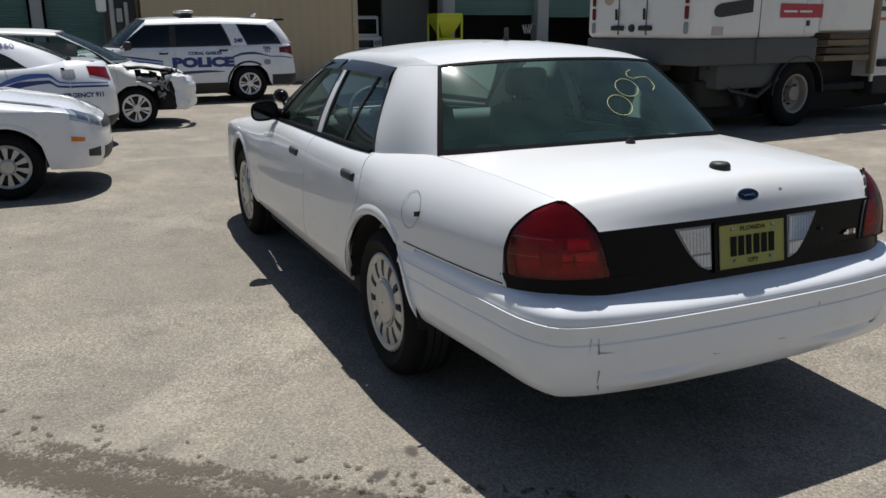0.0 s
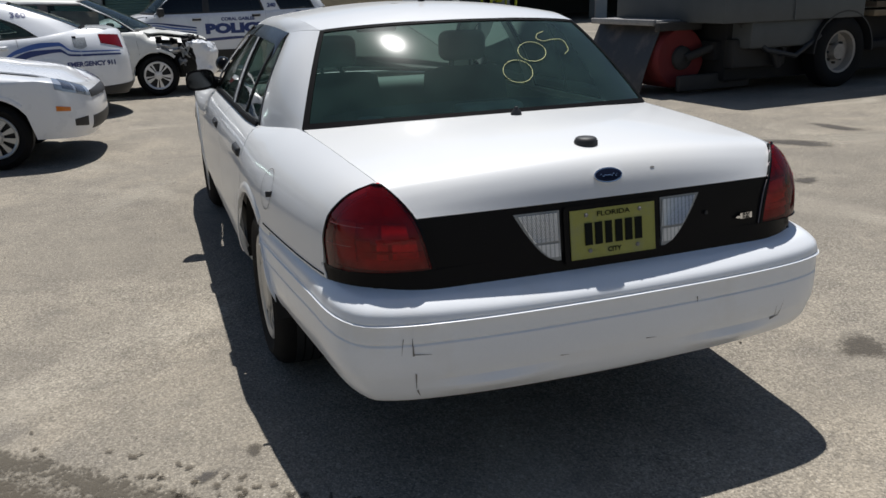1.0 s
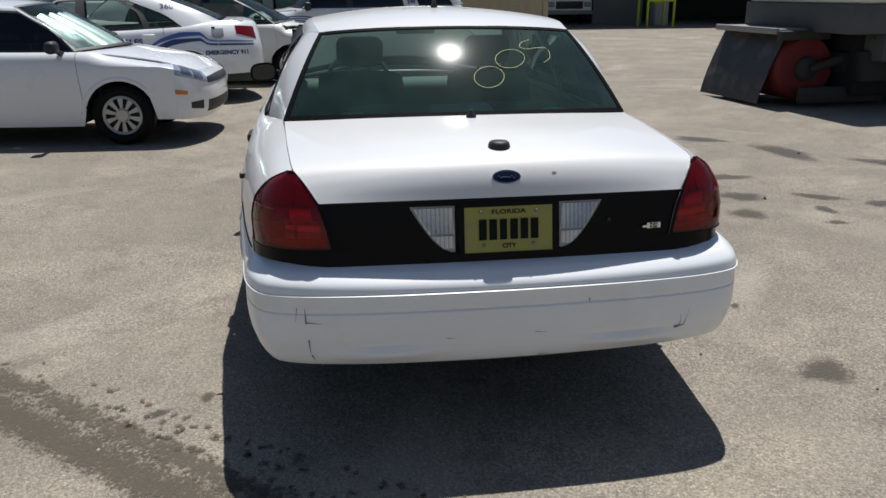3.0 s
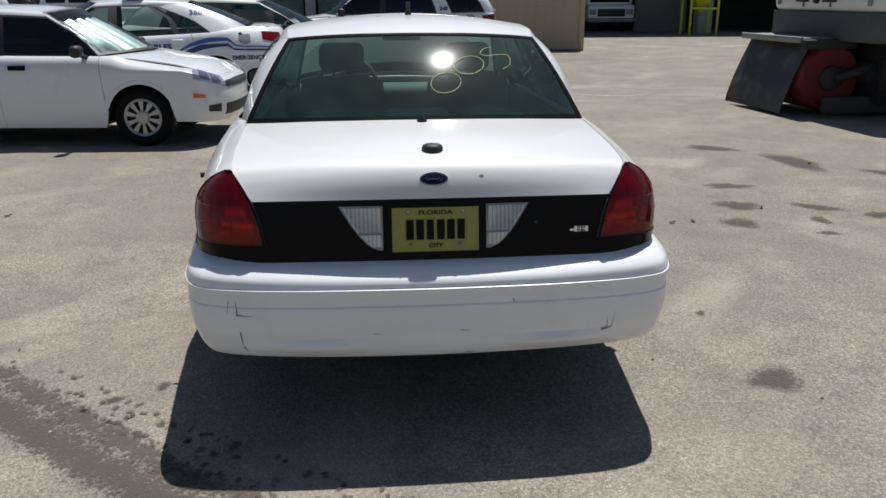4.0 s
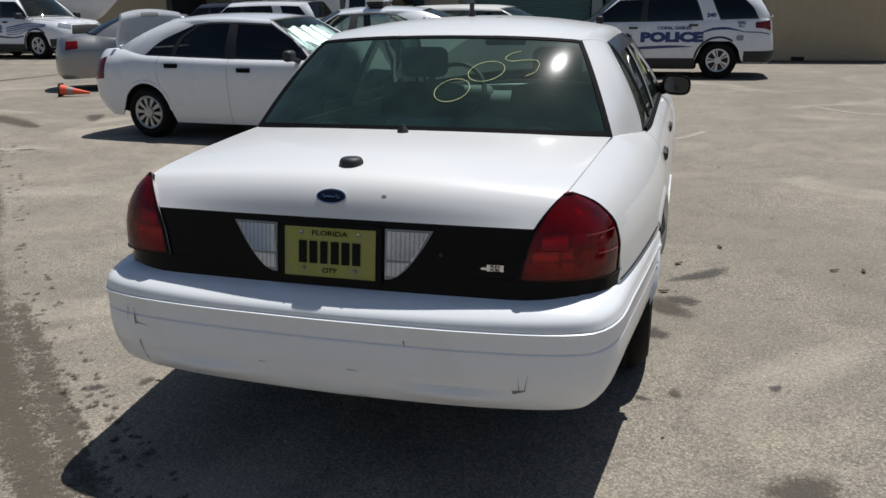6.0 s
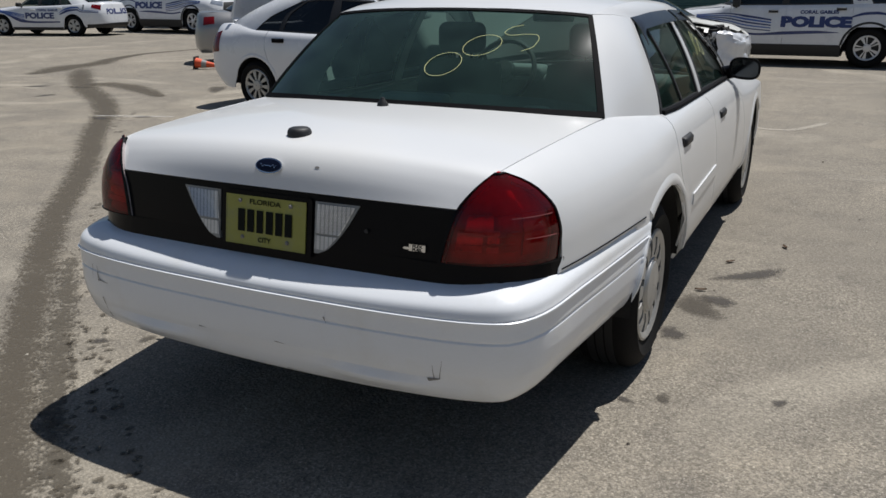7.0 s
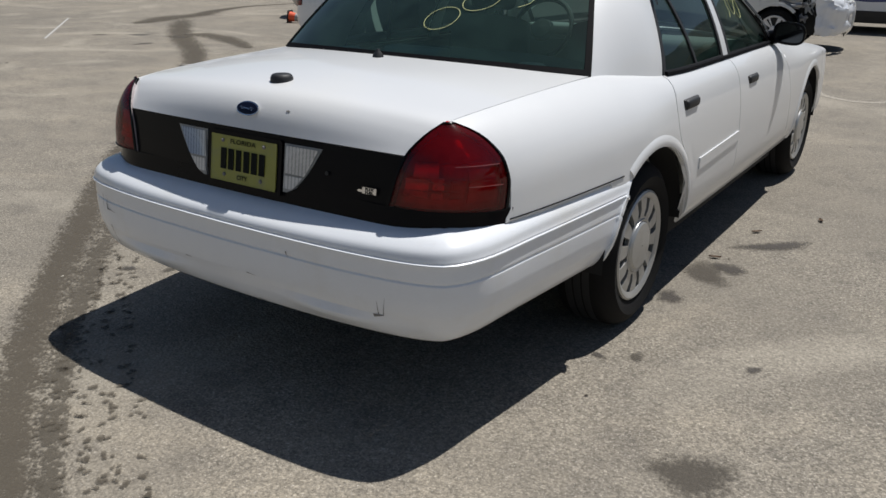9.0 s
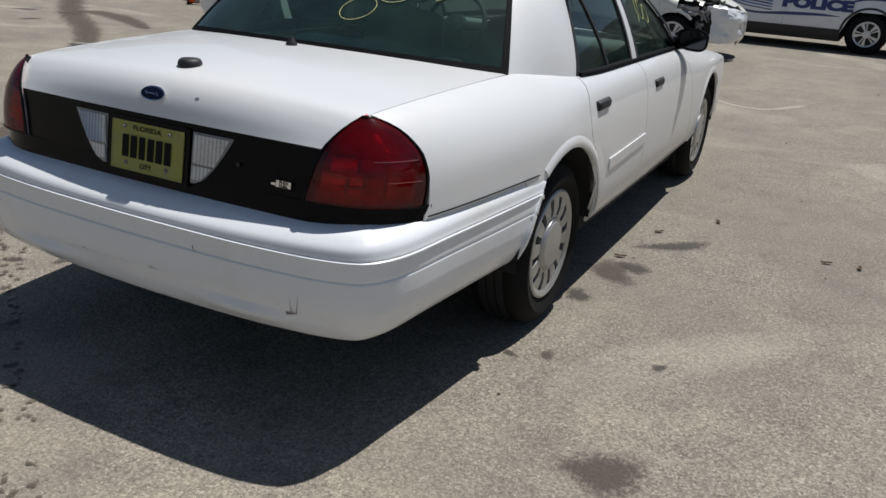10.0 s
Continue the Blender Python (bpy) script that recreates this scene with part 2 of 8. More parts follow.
def pane(name, tint, rough=0.02, dirt=0.0, ior=1.5, halo=0.0, dust=(0.24, 0.46, 0.38)):
    """Thin tinted glass that mirrors by Fresnel, with a film of dust and painted haze; a share of the reflection is
    spread wide to imitate bloom round the sun's glint.
    """
    m = bpy.data.materials.new(name)
    m.use_nodes = True
    t = m.node_tree
    t.nodes.remove(t.nodes["Principled BSDF"])
    clear = node(t, "ShaderNodeBsdfTransparent", Color=(*tint, 1))
    gloss = node(t, "ShaderNodeBsdfGlossy", Roughness=rough)
    fres = node(t, "ShaderNodeFresnel", IOR=ior)
    both = t.nodes.new("ShaderNodeMixShader")
    t.links.new(fres.outputs[0], both.inputs[0])
    t.links.new(clear.outputs[0], both.inputs[1])
    if halo:
        wide = node(t, "ShaderNodeBsdfGlossy", Roughness=0.17)
        spread = node(t, "ShaderNodeMixShader", Fac=halo)
        t.links.new(gloss.outputs[0], spread.inputs[1])
        t.links.new(wide.outputs[0], spread.inputs[2])
        t.links.new(spread.outputs[0], both.inputs[2])
    else:
        t.links.new(gloss.outputs[0], both.inputs[2])
    out = both.outputs[0]
    if dirt:
        film = node(t, "ShaderNodeBsdfDiffuse", Color=(*dust, 1))
        n = node(t, "ShaderNodeTexNoise", Scale=7.0, Detail=6.0)
        tc = t.nodes.new("ShaderNodeTexCoord")
        t.links.new(tc.outputs["Object"], n.inputs["Vector"])
        r = t.nodes.new("ShaderNodeMapRange")
        r.inputs["To Max"].default_value = dirt * 2
        t.links.new(n.outputs[0], r.inputs["Value"])
        last = t.nodes.new("ShaderNodeMixShader")
        t.links.new(r.outputs[0], last.inputs[0])
        t.links.new(out, last.inputs[1])
        t.links.new(film.outputs[0], last.inputs[2])
        out = last.outputs[0]
    t.links.new(out, t.nodes["Material Output"].inputs["Surface"])
    return m


WHITE = surface("white_paint", (0.715, 0.72, 0.72), 0.42, coat=0.65, grain=(220, 0.02), patch=(1.6, 0.035), alt=(0.72, 0.69, 0.62), alt_amount=0.25)
BUMPER_WHITE = surface("bumper_paint", (0.80, 0.82, 0.845), 0.34, coat=0.5, grain=(140, 0.025), patch=(4, 0.04), alt=(0.68, 0.66, 0.61), alt_amount=0.4)
FOCUS_WHITE = surface("clean_white_paint", (0.73, 0.745, 0.77), 0.28, coat=0.9, grain=(220, 0.015), patch=(1.3, 0.03))
SILVER = surface("silver_paint", (0.30, 0.30, 0.30), 0.33, metal=0.55, coat=0.5, grain=(400, 0.04), patch=(2, 0.05))
BLACK_GLOSS = surface("black_gloss_plastic", (0.006, 0.006, 0.007), 0.22, spec=0.10, grain=(90, 0.1), patch=(5, 0.1))
BLACK = surface("black_plastic", (0.018, 0.018, 0.019), 0.55, grain=(160, 0.2), patch=(8, 0.2), bump=0.0006)
RUBBER = surface("tyre_rubber", (0.0065, 0.0065, 0.0068), 0.8, spec=0.2, grain=(120, 0.25), patch=(9, 0.2), bump=0.001, alt=(0.016, 0.015, 0.014), alt_amount=0.4)
# Near-black that puts shade into the colour of undersides, wells and hollows.
SHADOW = surface("shade_black", (0.010, 0.0095, 0.009), 0.85, grain=(20, 0.3), patch=(4, 0.3))
CLOTH = surface("grey_seat_cloth", (0.13, 0.14, 0.14), 0.95, grain=(300, 0.2), patch=(6, 0.1), bump=0.001)
TRIM = surface("grey_trim", (0.34, 0.35, 0.34), 0.75, grain=(200, 0.1), patch=(5, 0.08))
COVER = surface("silver_wheel_cover", (0.43, 0.43, 0.42), 0.34, metal=0.55, grain=(150, 0.06), patch=(12, 0.12), alt=(0.3, 0.28, 0.25), alt_amount=0.4)
DARK_RIM = surface("dark_steel_rim", (0.018, 0.018, 0.018), 0.6, metal=0.2)
ALLOY = surface("bright_alloy", (0.66, 0.66, 0.66), 0.32, metal=0.5, grain=(150, 0.06), patch=(12, 0.1))
SEAL = surface("window_seal_rubber", (0.006, 0.006, 0.007), 0.7, spec=0.05)
RED_LENS = surface("red_lens", (0.135, 0.003, 0.005), 0.10, coat=0.2, spec=0.3, grain=(120, 0.1), patch=(9, 0.3))
# The red diffuse film imitates sunlight glowing in the lens; it is not dust.
LENS = pane("red_lamp_lens", (0.90, 0.016, 0.020), 0.05, 0.16, 1.5, 0.15, (0.38, 0.003, 0.006))
LAMP_BOWL = surface("dull_lamp_bowl", (0.40, 0.35, 0.35), 0.5, grain=(60, 0.2), patch=(16, 0.45))
CUP_BRIGHT = surface("silvered_cup", (0.85, 0.80, 0.80), 0.30, metal=0.35, grain=(60, 0.1), patch=(30, 0.35))
CUP_DULL = surface("dull_cup", (0.42, 0.38, 0.38), 0.40, metal=0.2, grain=(60, 0.15), patch=(25, 0.5))
LENS_RIB = surface("pale_lens_rib", (0.34, 0.10, 0.10), 0.15)
CLEAR_RIB = surface("ribbed_clear_reflector", (0.56, 0.59, 0.62), 0.2, metal=0.3, grain=(40, 0.15), patch=(12, 0.25))
rib_tree = CLEAR_RIB.node_tree
rib_tc = rib_tree.nodes.new("ShaderNodeTexCoord")
rib_base = rib_tree.nodes["Principled BSDF"].inputs["Base Color"]
for axis, scale in (("Z", 36.0), ("X", 22.0)):
    wave = node(rib_tree, "ShaderNodeTexWave", Scale=scale)
    wave.bands_direction = axis
    rib_tree.links.new(rib_tc.outputs["Object"], wave.inputs["Vector"])
    dim = rib_tree.nodes.new("ShaderNodeMapRange")
    dim.inputs["From Max"].default_value = 0.45
    dim.inputs["To Min"].default_value = 0.95 if axis == "Z" else 0.60
    rib_tree.links.new(wave.outputs["Fac"], dim.inputs["Value"])
    times = rib_tree.nodes.new("ShaderNodeMix")
    times.data_type, times.blend_type = "RGBA", "MULTIPLY"
    times.inputs[0].default_value = 1.0
    rib_tree.links.new(rib_base.links[0].from_socket, times.inputs[6])
    rib_tree.links.new(dim.outputs[0], times.inputs[7])
    rib_tree.links.new(times.outputs[2], rib_base)
CLEAR_LENS = surface("clear_ribbed_lens", (0.22, 0.24, 0.25), 0.12, coat=0.5, grain=(60, 0.15), patch=(14, 0.3))
AMBER = surface("amber_lens", (0.65, 0.20, 0.03), 0.2, coat=0.5)
CHROME = surface("chrome", (0.75, 0.75, 0.76), 0.12, metal=1.0, grain=(60, 0.02))
# Weathered yellow, its base also dimmed for the shade under the lid.
PLATE_YELLOW = surface("plate_yellow", (0.30, 0.30, 0.065), 0.5, grain=(90, 0.05), patch=(18, 0.14), alt=(0.24, 0.25, 0.12), alt_amount=0.8)
INK = surface("black_ink", (0.010, 0.012, 0.010), 0.7, spec=0.1)
NAVY = surface("navy_vinyl", (0.025, 0.04, 0.15), 0.4, coat=0.2)
BLUE_VINYL = surface("blue_vinyl", (0.06, 0.12, 0.36), 0.4, coat=0.2)
OVAL_BLUE = surface("blue_enamel", (0.004, 0.007, 0.024), 0.4, spec=0.2)
CHALK = surface("yellow_marker", (0.62, 0.64, 0.30), 0.7, grain=(300, 0.2))
SCUFF = surface("scuff_mark", (0.22, 0.21, 0.20), 0.8)
# The green film paints a bright haze over the dust; the wide lobe imitates bloom.
REAR_GLASS = pane("rear_glass", (0.58, 0.80, 0.72), 0.05, 0.048, 1.5, 0.06)
SIDE_GLASS = pane("side_glass", (0.58, 0.75, 0.69), 0.02, 0.024, 1.6)
DARK_GLASS = pane("dark_tinted_glass", (0.05, 0.055, 0.055), 0.015, 0.0, 1.6)
CLEAR_GLASS = pane("clear_glass", (0.70, 0.80, 0.76), 0.015, 0.02)
VISOR = surface("smoked_visor", (0.016, 0.017, 0.019), 0.24, grain=(120, 0.05))
# Mirror colour darkened to imitate a dark reflection.
MIRROR = surface("dark_reflection_mirror", (0.05, 0.055, 0.06), 0.03, metal=1.0, grain=(9, 0.01), patch=(2, 0.01))

# ---- the yard ----
def yard_material():
    m = bpy.data.materials.new("worn_asphalt")
    m.use_nodes = True
    t = m.node_tree
    p = t.nodes["Principled BSDF"]
    p.inputs["Specular IOR Level"].default_value = 0.25
    tc = t.nodes.new("ShaderNodeTexCoord")

    def noise_at(scale, detail=5.0, rough=0.6):
        n = node(t, "ShaderNodeTexNoise", Scale=scale, Detail=detail, Roughness=rough)
        t.links.new(tc.outputs["Object"], n.inputs["Vector"])
        return n

    def ramp(source, a, b, lo=0.0, hi=1.0):
        r = t.nodes.new("ShaderNodeMapRange")
        r.inputs["From Min"].default_value, r.inputs["From Max"].default_value = a, b
        r.inputs["To Min"].default_value, r.inputs["To Max"].default_value = lo, hi
        t.links.new(source, r.inputs["Value"])
        return r.outputs[0]

    def blend(f, a, b, mode="MIX"):
        x = t.nodes.new("ShaderNodeMix")
        x.data_type, x.blend_type = "RGBA", mode
        for socket, value in ((x.inputs[0], f), (x.inputs[6], a), (x.inputs[7], b)):
            if isinstance(value, tuple):
                socket.default_value = (*value, 1)
            elif isinstance(value, float):
                socket.default_value = value
            else:
                t.links.new(value, socket)
        return x.outputs[2]
    large, mid, blot_, speck, grit = noise_at(0.16, 6), noise_at(1.1, 8, 0.72), noise_at(4.5, 6, 0.7), noise_at(62, 4, 0.78), noise_at(170, 2, 0.65)
    stones = node(t, "ShaderNodeTexVoronoi", Scale=85.0)
    t.links.new(tc.outputs["Object"], stones.inputs["Vector"])
    swirl = noise_at(0.55, 5, 0.65)
    swirl.inputs["Distortion"].default_value = 1.6
    colour = blend(ramp(large.outputs[0], 0.38, 0.62), (0.244, 0.219, 0.179), (0.328, 0.290, 0.231))
    colour = blend(ramp(swirl.outputs[0], 0.50, 0.66, 0.0, 0.7), colour, (0.398, 0.345, 0.267))
    colour = blend(ramp(swirl.outputs[0], 0.30, 0.44, 0.45, 0.0), colour, (0.170, 0.150, 0.122))
    colour = blend(ramp(mid.outputs[0], 0.42, 0.66, 0.0, 0.75), colour, (0.201, 0.179, 0.148))
    colour = blend(ramp(blot_.outputs[0], 0.52, 0.68, 0.0, 0.5), colour, (0.151, 0.135, 0.116))
    colour = blend(ramp(stones.outputs["Distance"], 0.1, 0.6, 0.0, 0.38), colour, (0.106, 0.096, 0.081))
    colour = blend(ramp(speck.outputs[0], 0.58, 0.70, 0.0, 0.8), colour, (0.463, 0.419, 0.357))
    colour = blend(ramp(speck.outputs[0], 0.32, 0.43, 0.75, 0.0), colour, (0.076, 0.069, 0.059))
    colour = blend(ramp(grit.outputs[0], 0.63, 0.69, 0.0, 0.85), colour, (0.535, 0.498, 0.444))
    colour = blend(ramp(grit.outputs[0], 0.31, 0.39, 0.6, 0.0), colour, (0.083, 0.074, 0.066))
    streak = noise_at(0.33, 4, 0.55)
    streak.inputs["Distortion"].default_value = 2.4
    colour = blend(ramp(streak.outputs[0], 0.54, 0.68, 0.0, 0.45), colour, (0.411, 0.371, 0.302))
    worn = noise_at(0.7, 5, 0.6)
    for scale, deep in ((105.0, 0.27), (190.0, 0.22)):
        chips = node(t, "ShaderNodeTexVoronoi", Scale=scale, Randomness=1.0)
        t.links.new(tc.outputs["Object"], chips.inputs["Vector"])
        level = ramp(chips.outputs["Color"], 0.15, 0.85, 1 - deep, 1 + 1.15 * deep)
        colour = blend(ramp(worn.outputs[0], 0.36, 0.60, 0.35, 1.0), colour, blend(1.0, colour, level, "MULTIPLY"))
    t.links.new(colour, p.inputs["Base Color"])
    p.inputs["Roughness"].default_value = 0.88
    height = t.nodes.new("ShaderNodeMath")
    t.links.new(speck.outputs[0], height.inputs[0])
    t.links.new(stones.outputs["Distance"], height.inputs[1])
    b = node(t, "ShaderNodeBump", Strength=0.8, Distance=0.004)
    t.links.new(height.outputs[0], b.inputs["Height"])
    t.links.new(b.outputs[0], p.inputs["Normal"])
    return m


YARD = yard_material()


def ground_sheet():
    xs = sorted({*np.linspace(-12, 12, 33), *np.linspace(-60, 60, 25), -400, -150, 150, 400})
    verts = [(x, y, 0.0) for x in xs for y in xs]
    n = len(xs)
    return np.array(verts), [(i * n + j, (i + 1) * n + j, (i + 1) * n + j + 1, i * n + j + 1) for i in range(n - 1) for j in range(n - 1)]


tagged(part("ground", ground_sheet(), YARD, angle=0), "sun-bleached worn asphalt yard with oil stains", "ground", kind="structure")


def film_of(name, colour, strength, rough=0.7, scale=9.0, wild=1.0):
    """A thin stain: opaque where it is thick, ragged towards its rim (the u of its map)."""
    m = bpy.data.materials.new(name)
    m.use_nodes = True
    t = m.node_tree
    p = t.nodes["Principled BSDF"]
    p.inputs["Base Color"].default_value = (*colour, 1)
    p.inputs["Roughness"].default_value = rough
    p.inputs["Specular IOR Level"].default_value = 0.3
    rim = t.nodes.new("ShaderNodeAttribute")
    rim.attribute_name = "rim"
    tc = t.nodes.new("ShaderNodeTexCoord")
    n = node(t, "ShaderNodeTexNoise", Scale=scale, Detail=9.0, Roughness=0.82)
    t.links.new(tc.outputs["Object"], n.inputs["Vector"])
    s = t.nodes.new("ShaderNodeMath")
    holes = node(t, "ShaderNodeTexNoise", Scale=scale * 5, Detail=4.0, Roughness=0.75)
    t.links.new(tc.outputs["Object"], holes.inputs["Vector"])
    both = t.nodes.new("ShaderNodeMix")
    both.inputs[0].default_value = 0.5
    t.links.new(n.outputs[0], both.inputs[2])
    t.links.new(holes.outputs[0], both.inputs[3])
    s.operation = "MULTIPLY_ADD"
    s.inputs[1].default_value = 0.30
    t.links.new(rim.outputs["Fac"], s.inputs[0])
    ragged = node(t, "ShaderNodeMapRange", **{"From Min": 0.3, "From Max": 0.7, "To Min": 0.5 - 0.2 * wild, "To Max": 0.5 + 0.2 * wild})
    t.links.new(both.outputs[0], ragged.inputs["Value"])
    t.links.new(ragged.outputs[0], s.inputs[2])
    r = t.nodes.new("ShaderNodeMapRange")
    r.inputs["From Min"].default_value, r.inputs["From Max"].default_value = 0.61, 0.745
    r.inputs["To Max"].default_value = strength
    t.links.new(s.outputs[0], r.inputs["Value"])
    t.links.new(r.outputs[0], p.inputs["Alpha"])
    return m


def stain(name, geo, rim, material, label, height=0.003):
    verts, faces = geo
    verts = np.asarray(verts, float)
    verts[:, 2] = height
    me = to_mesh(name, (verts, faces), material, 0)
    a = me.attributes.new("rim", "FLOAT", "POINT")
    a.data.foreach_set("value", [float(v) for v in rim])
    return tagged(new(name, me), label, "stain", kind="structure")


def ribbon(points, width, n=6):
    """A band along points; gives its mesh and the share from rim (0) to middle (1)."""
    c = spline([(i, *p) for i, p in enumerate(points)])
    wide = spline([(i, w) for i, w in enumerate(width)])
    steps = (len(points) - 1) * 14
    verts, rim, faces = [], [], []
    for i in range(steps + 1):
        t = i / 14
        p, q = c(max(t - 0.05, 0)), c(min(t + 0.05, len(points) - 1))
        d = np.array(q) - np.array(p)
        d /= np.hypot(*d)
        for j in range(n + 1):
            k = 2 * j / n - 1
            at = np.array(c(t)) + np.array((-d[1], d[0])) * k * wide(t) / 2
            verts.append((*at, 0))
            rim.append((1 - abs(k) ** 1.5) * min(1, 14 * i / steps, 14 * (1 - i / steps)) ** 0.5)
    m = n + 1
    for i in range(steps):
        for j in range(n):
            faces.append((i * m + j, i * m + j + 1, (i + 1) * m + j + 1, (i + 1) * m + j))
    return (verts, faces), rim


def blot(x, y, rx, ry, turn=0.0, n=20, seed=0):
    rng = random.Random(seed)
    verts, rim, faces = [(x, y, 0)], [1.0], []
    ph = [rng.uniform(0, 6.28) for _ in range(4)]
    for ring in (0.3, 0.65, 1.0):
        for k in range(n):
            a = 2 * math.pi * k / n
            r = ring * (1 + 0.16 * math.sin(2 * a + ph[0]) + 0.12 * math.sin(3 * a + ph[1]) + 0.07 * math.sin(5 * a + ph[2]))
            u, v = r * rx * math.cos(a), r * ry * math.sin(a)
            c, s = math.cos(turn), math.sin(turn)
            verts.append((x + c * u - s * v, y + s * u + c * v, 0))
            rim.append(1 - ring ** 1.6)
    for k in range(n):
        faces.append((0, 1 + k, 1 + (k + 1) % n))
        for g in range(2):
            a, b = 1 + g * n + k, 1 + g * n + (k + 1) % n
            faces.append((a, a + n, b + n, b))
    return (verts, faces), rim


OIL = film_of("oil_film", (0.065, 0.057, 0.05), 0.75, 0.6, 22.0, 0.8)
DAMP = film_of("damp_film", (0.095, 0.080, 0.060), 0.75, 0.85, 14.0, 1.5)
SOAK = film_of("soaked_film", (0.085, 0.074, 0.060), 0.7, 0.85, 18.0, 0.7)
DUST = film_of("pale_dust", (0.46, 0.42, 0.35), 0.32, 0.95, 5.0)
LINE_PAINT = film_of("worn_line_paint", (0.66, 0.64, 0.60), 0.6, 0.8, 14.0)

# ---- buildings and large things round the yard ----
CONCRETE = surface("grey_concrete", (0.36, 0.38, 0.38), 0.85, grain=(40, 0.12), patch=(0.8, 0.15), bump=0.002)
FASCIA = surface("pale_fascia", (0.42, 0.43, 0.40), 0.8, grain=(30, 0.08), patch=(0.6, 0.12))
SHUTTER = surface("green_shutter", (0.10, 0.19, 0.17), 0.6, grain=(30, 0.1), patch=(0.7, 0.15))
# Wall colour darkened to stand for the dim inside of the bays.
SHADE_WALL = surface("shaded_interior_wall", (0.07, 0.075, 0.075), 0.9, grain=(12, 0.3), patch=(0.6, 0.4))
TAN = surface("tan_container_steel", (0.40, 0.33, 0.22), 0.6, grain=(60, 0.05), patch=(0.9, 0.1), alt=(0.28, 0.2, 0.12), alt_amount=0.3)
BY = 31.0


def depot():
    """The garage behind the yard: columns, a deep beam, bays with green shutters let down to different heights, the
    shade inside put into dark wall colours.
    """
    root = thing("garage_building", "long garage with concrete columns and green roller shutters half open", "building", kind="structure")
    cols = [-18.4, -13.2, -7.8, -2.48, 0.08, 3.0, 6.17, 14.03, 18.93, 24.5, 30, 36]
    for x in cols:
        w = 0.3 if x not in (-2.48, 3.0) else 0.2
        part("column", block(x - w, x + w, BY - 0.3, BY + 0.3, 0, 4.2, 0.02), CONCRETE, root)
    part("beam", [block(-22, 40, BY - 0.45, BY + 0.2, 4.15, 6.4, 0.03), block(-22, 40, BY - 1.6, BY - 0.3, 4.55, 4.75, 0.03)], FASCIA, root)
    part("rear_wall", block(-22, 40, BY + 9, BY + 9.3, 0, 6.4, 0), SHADE_WALL, root)
    part("side_wall", block(-22.3, -22, BY, BY + 9, 0, 6.4, 0), SHADE_WALL, root)
    part("side_wall", block(40, 40.3, BY, BY + 9, 0, 6.4, 0), SHADE_WALL, root)
    part("roof_slab", block(-22.3, 40.3, BY - 0.4, BY + 9.3, 6.4, 6.7, 0.02), CONCRETE, root)
    for i, (a, b) in enumerate(zip(cols, cols[1:])):
        foot = {-18.4: 0.0, -13.2: 0.0, -7.8: 0.05, -2.48: 0.05, 0.08: 3.4, 3.0: 1.4, 6.17: 3.7, 14.03: 2.05, 18.93: 1.95, 24.5: 0.1, 30: 0.0}[a]

        def slats(u, v, a=a, b=b, foot=foot):
            z = foot + (4.2 - foot) * v
            return np.array((a + 0.3 + (b - a - 0.6) * u, BY + 0.12 + 0.012 * math.sin(z * 2 * math.pi / 0.1), z))
        part("shutter", sheet(slats, 1, int((4.2 - foot) / 0.025) + 2, 0.02, centre=((a + b) / 2, BY + 5, 2)), SHUTTER, root, "green roller shutter")
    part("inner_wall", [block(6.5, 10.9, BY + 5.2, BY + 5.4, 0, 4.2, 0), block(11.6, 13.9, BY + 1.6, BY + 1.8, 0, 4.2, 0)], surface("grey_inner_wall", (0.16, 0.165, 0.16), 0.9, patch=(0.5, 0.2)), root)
    return root


depot()


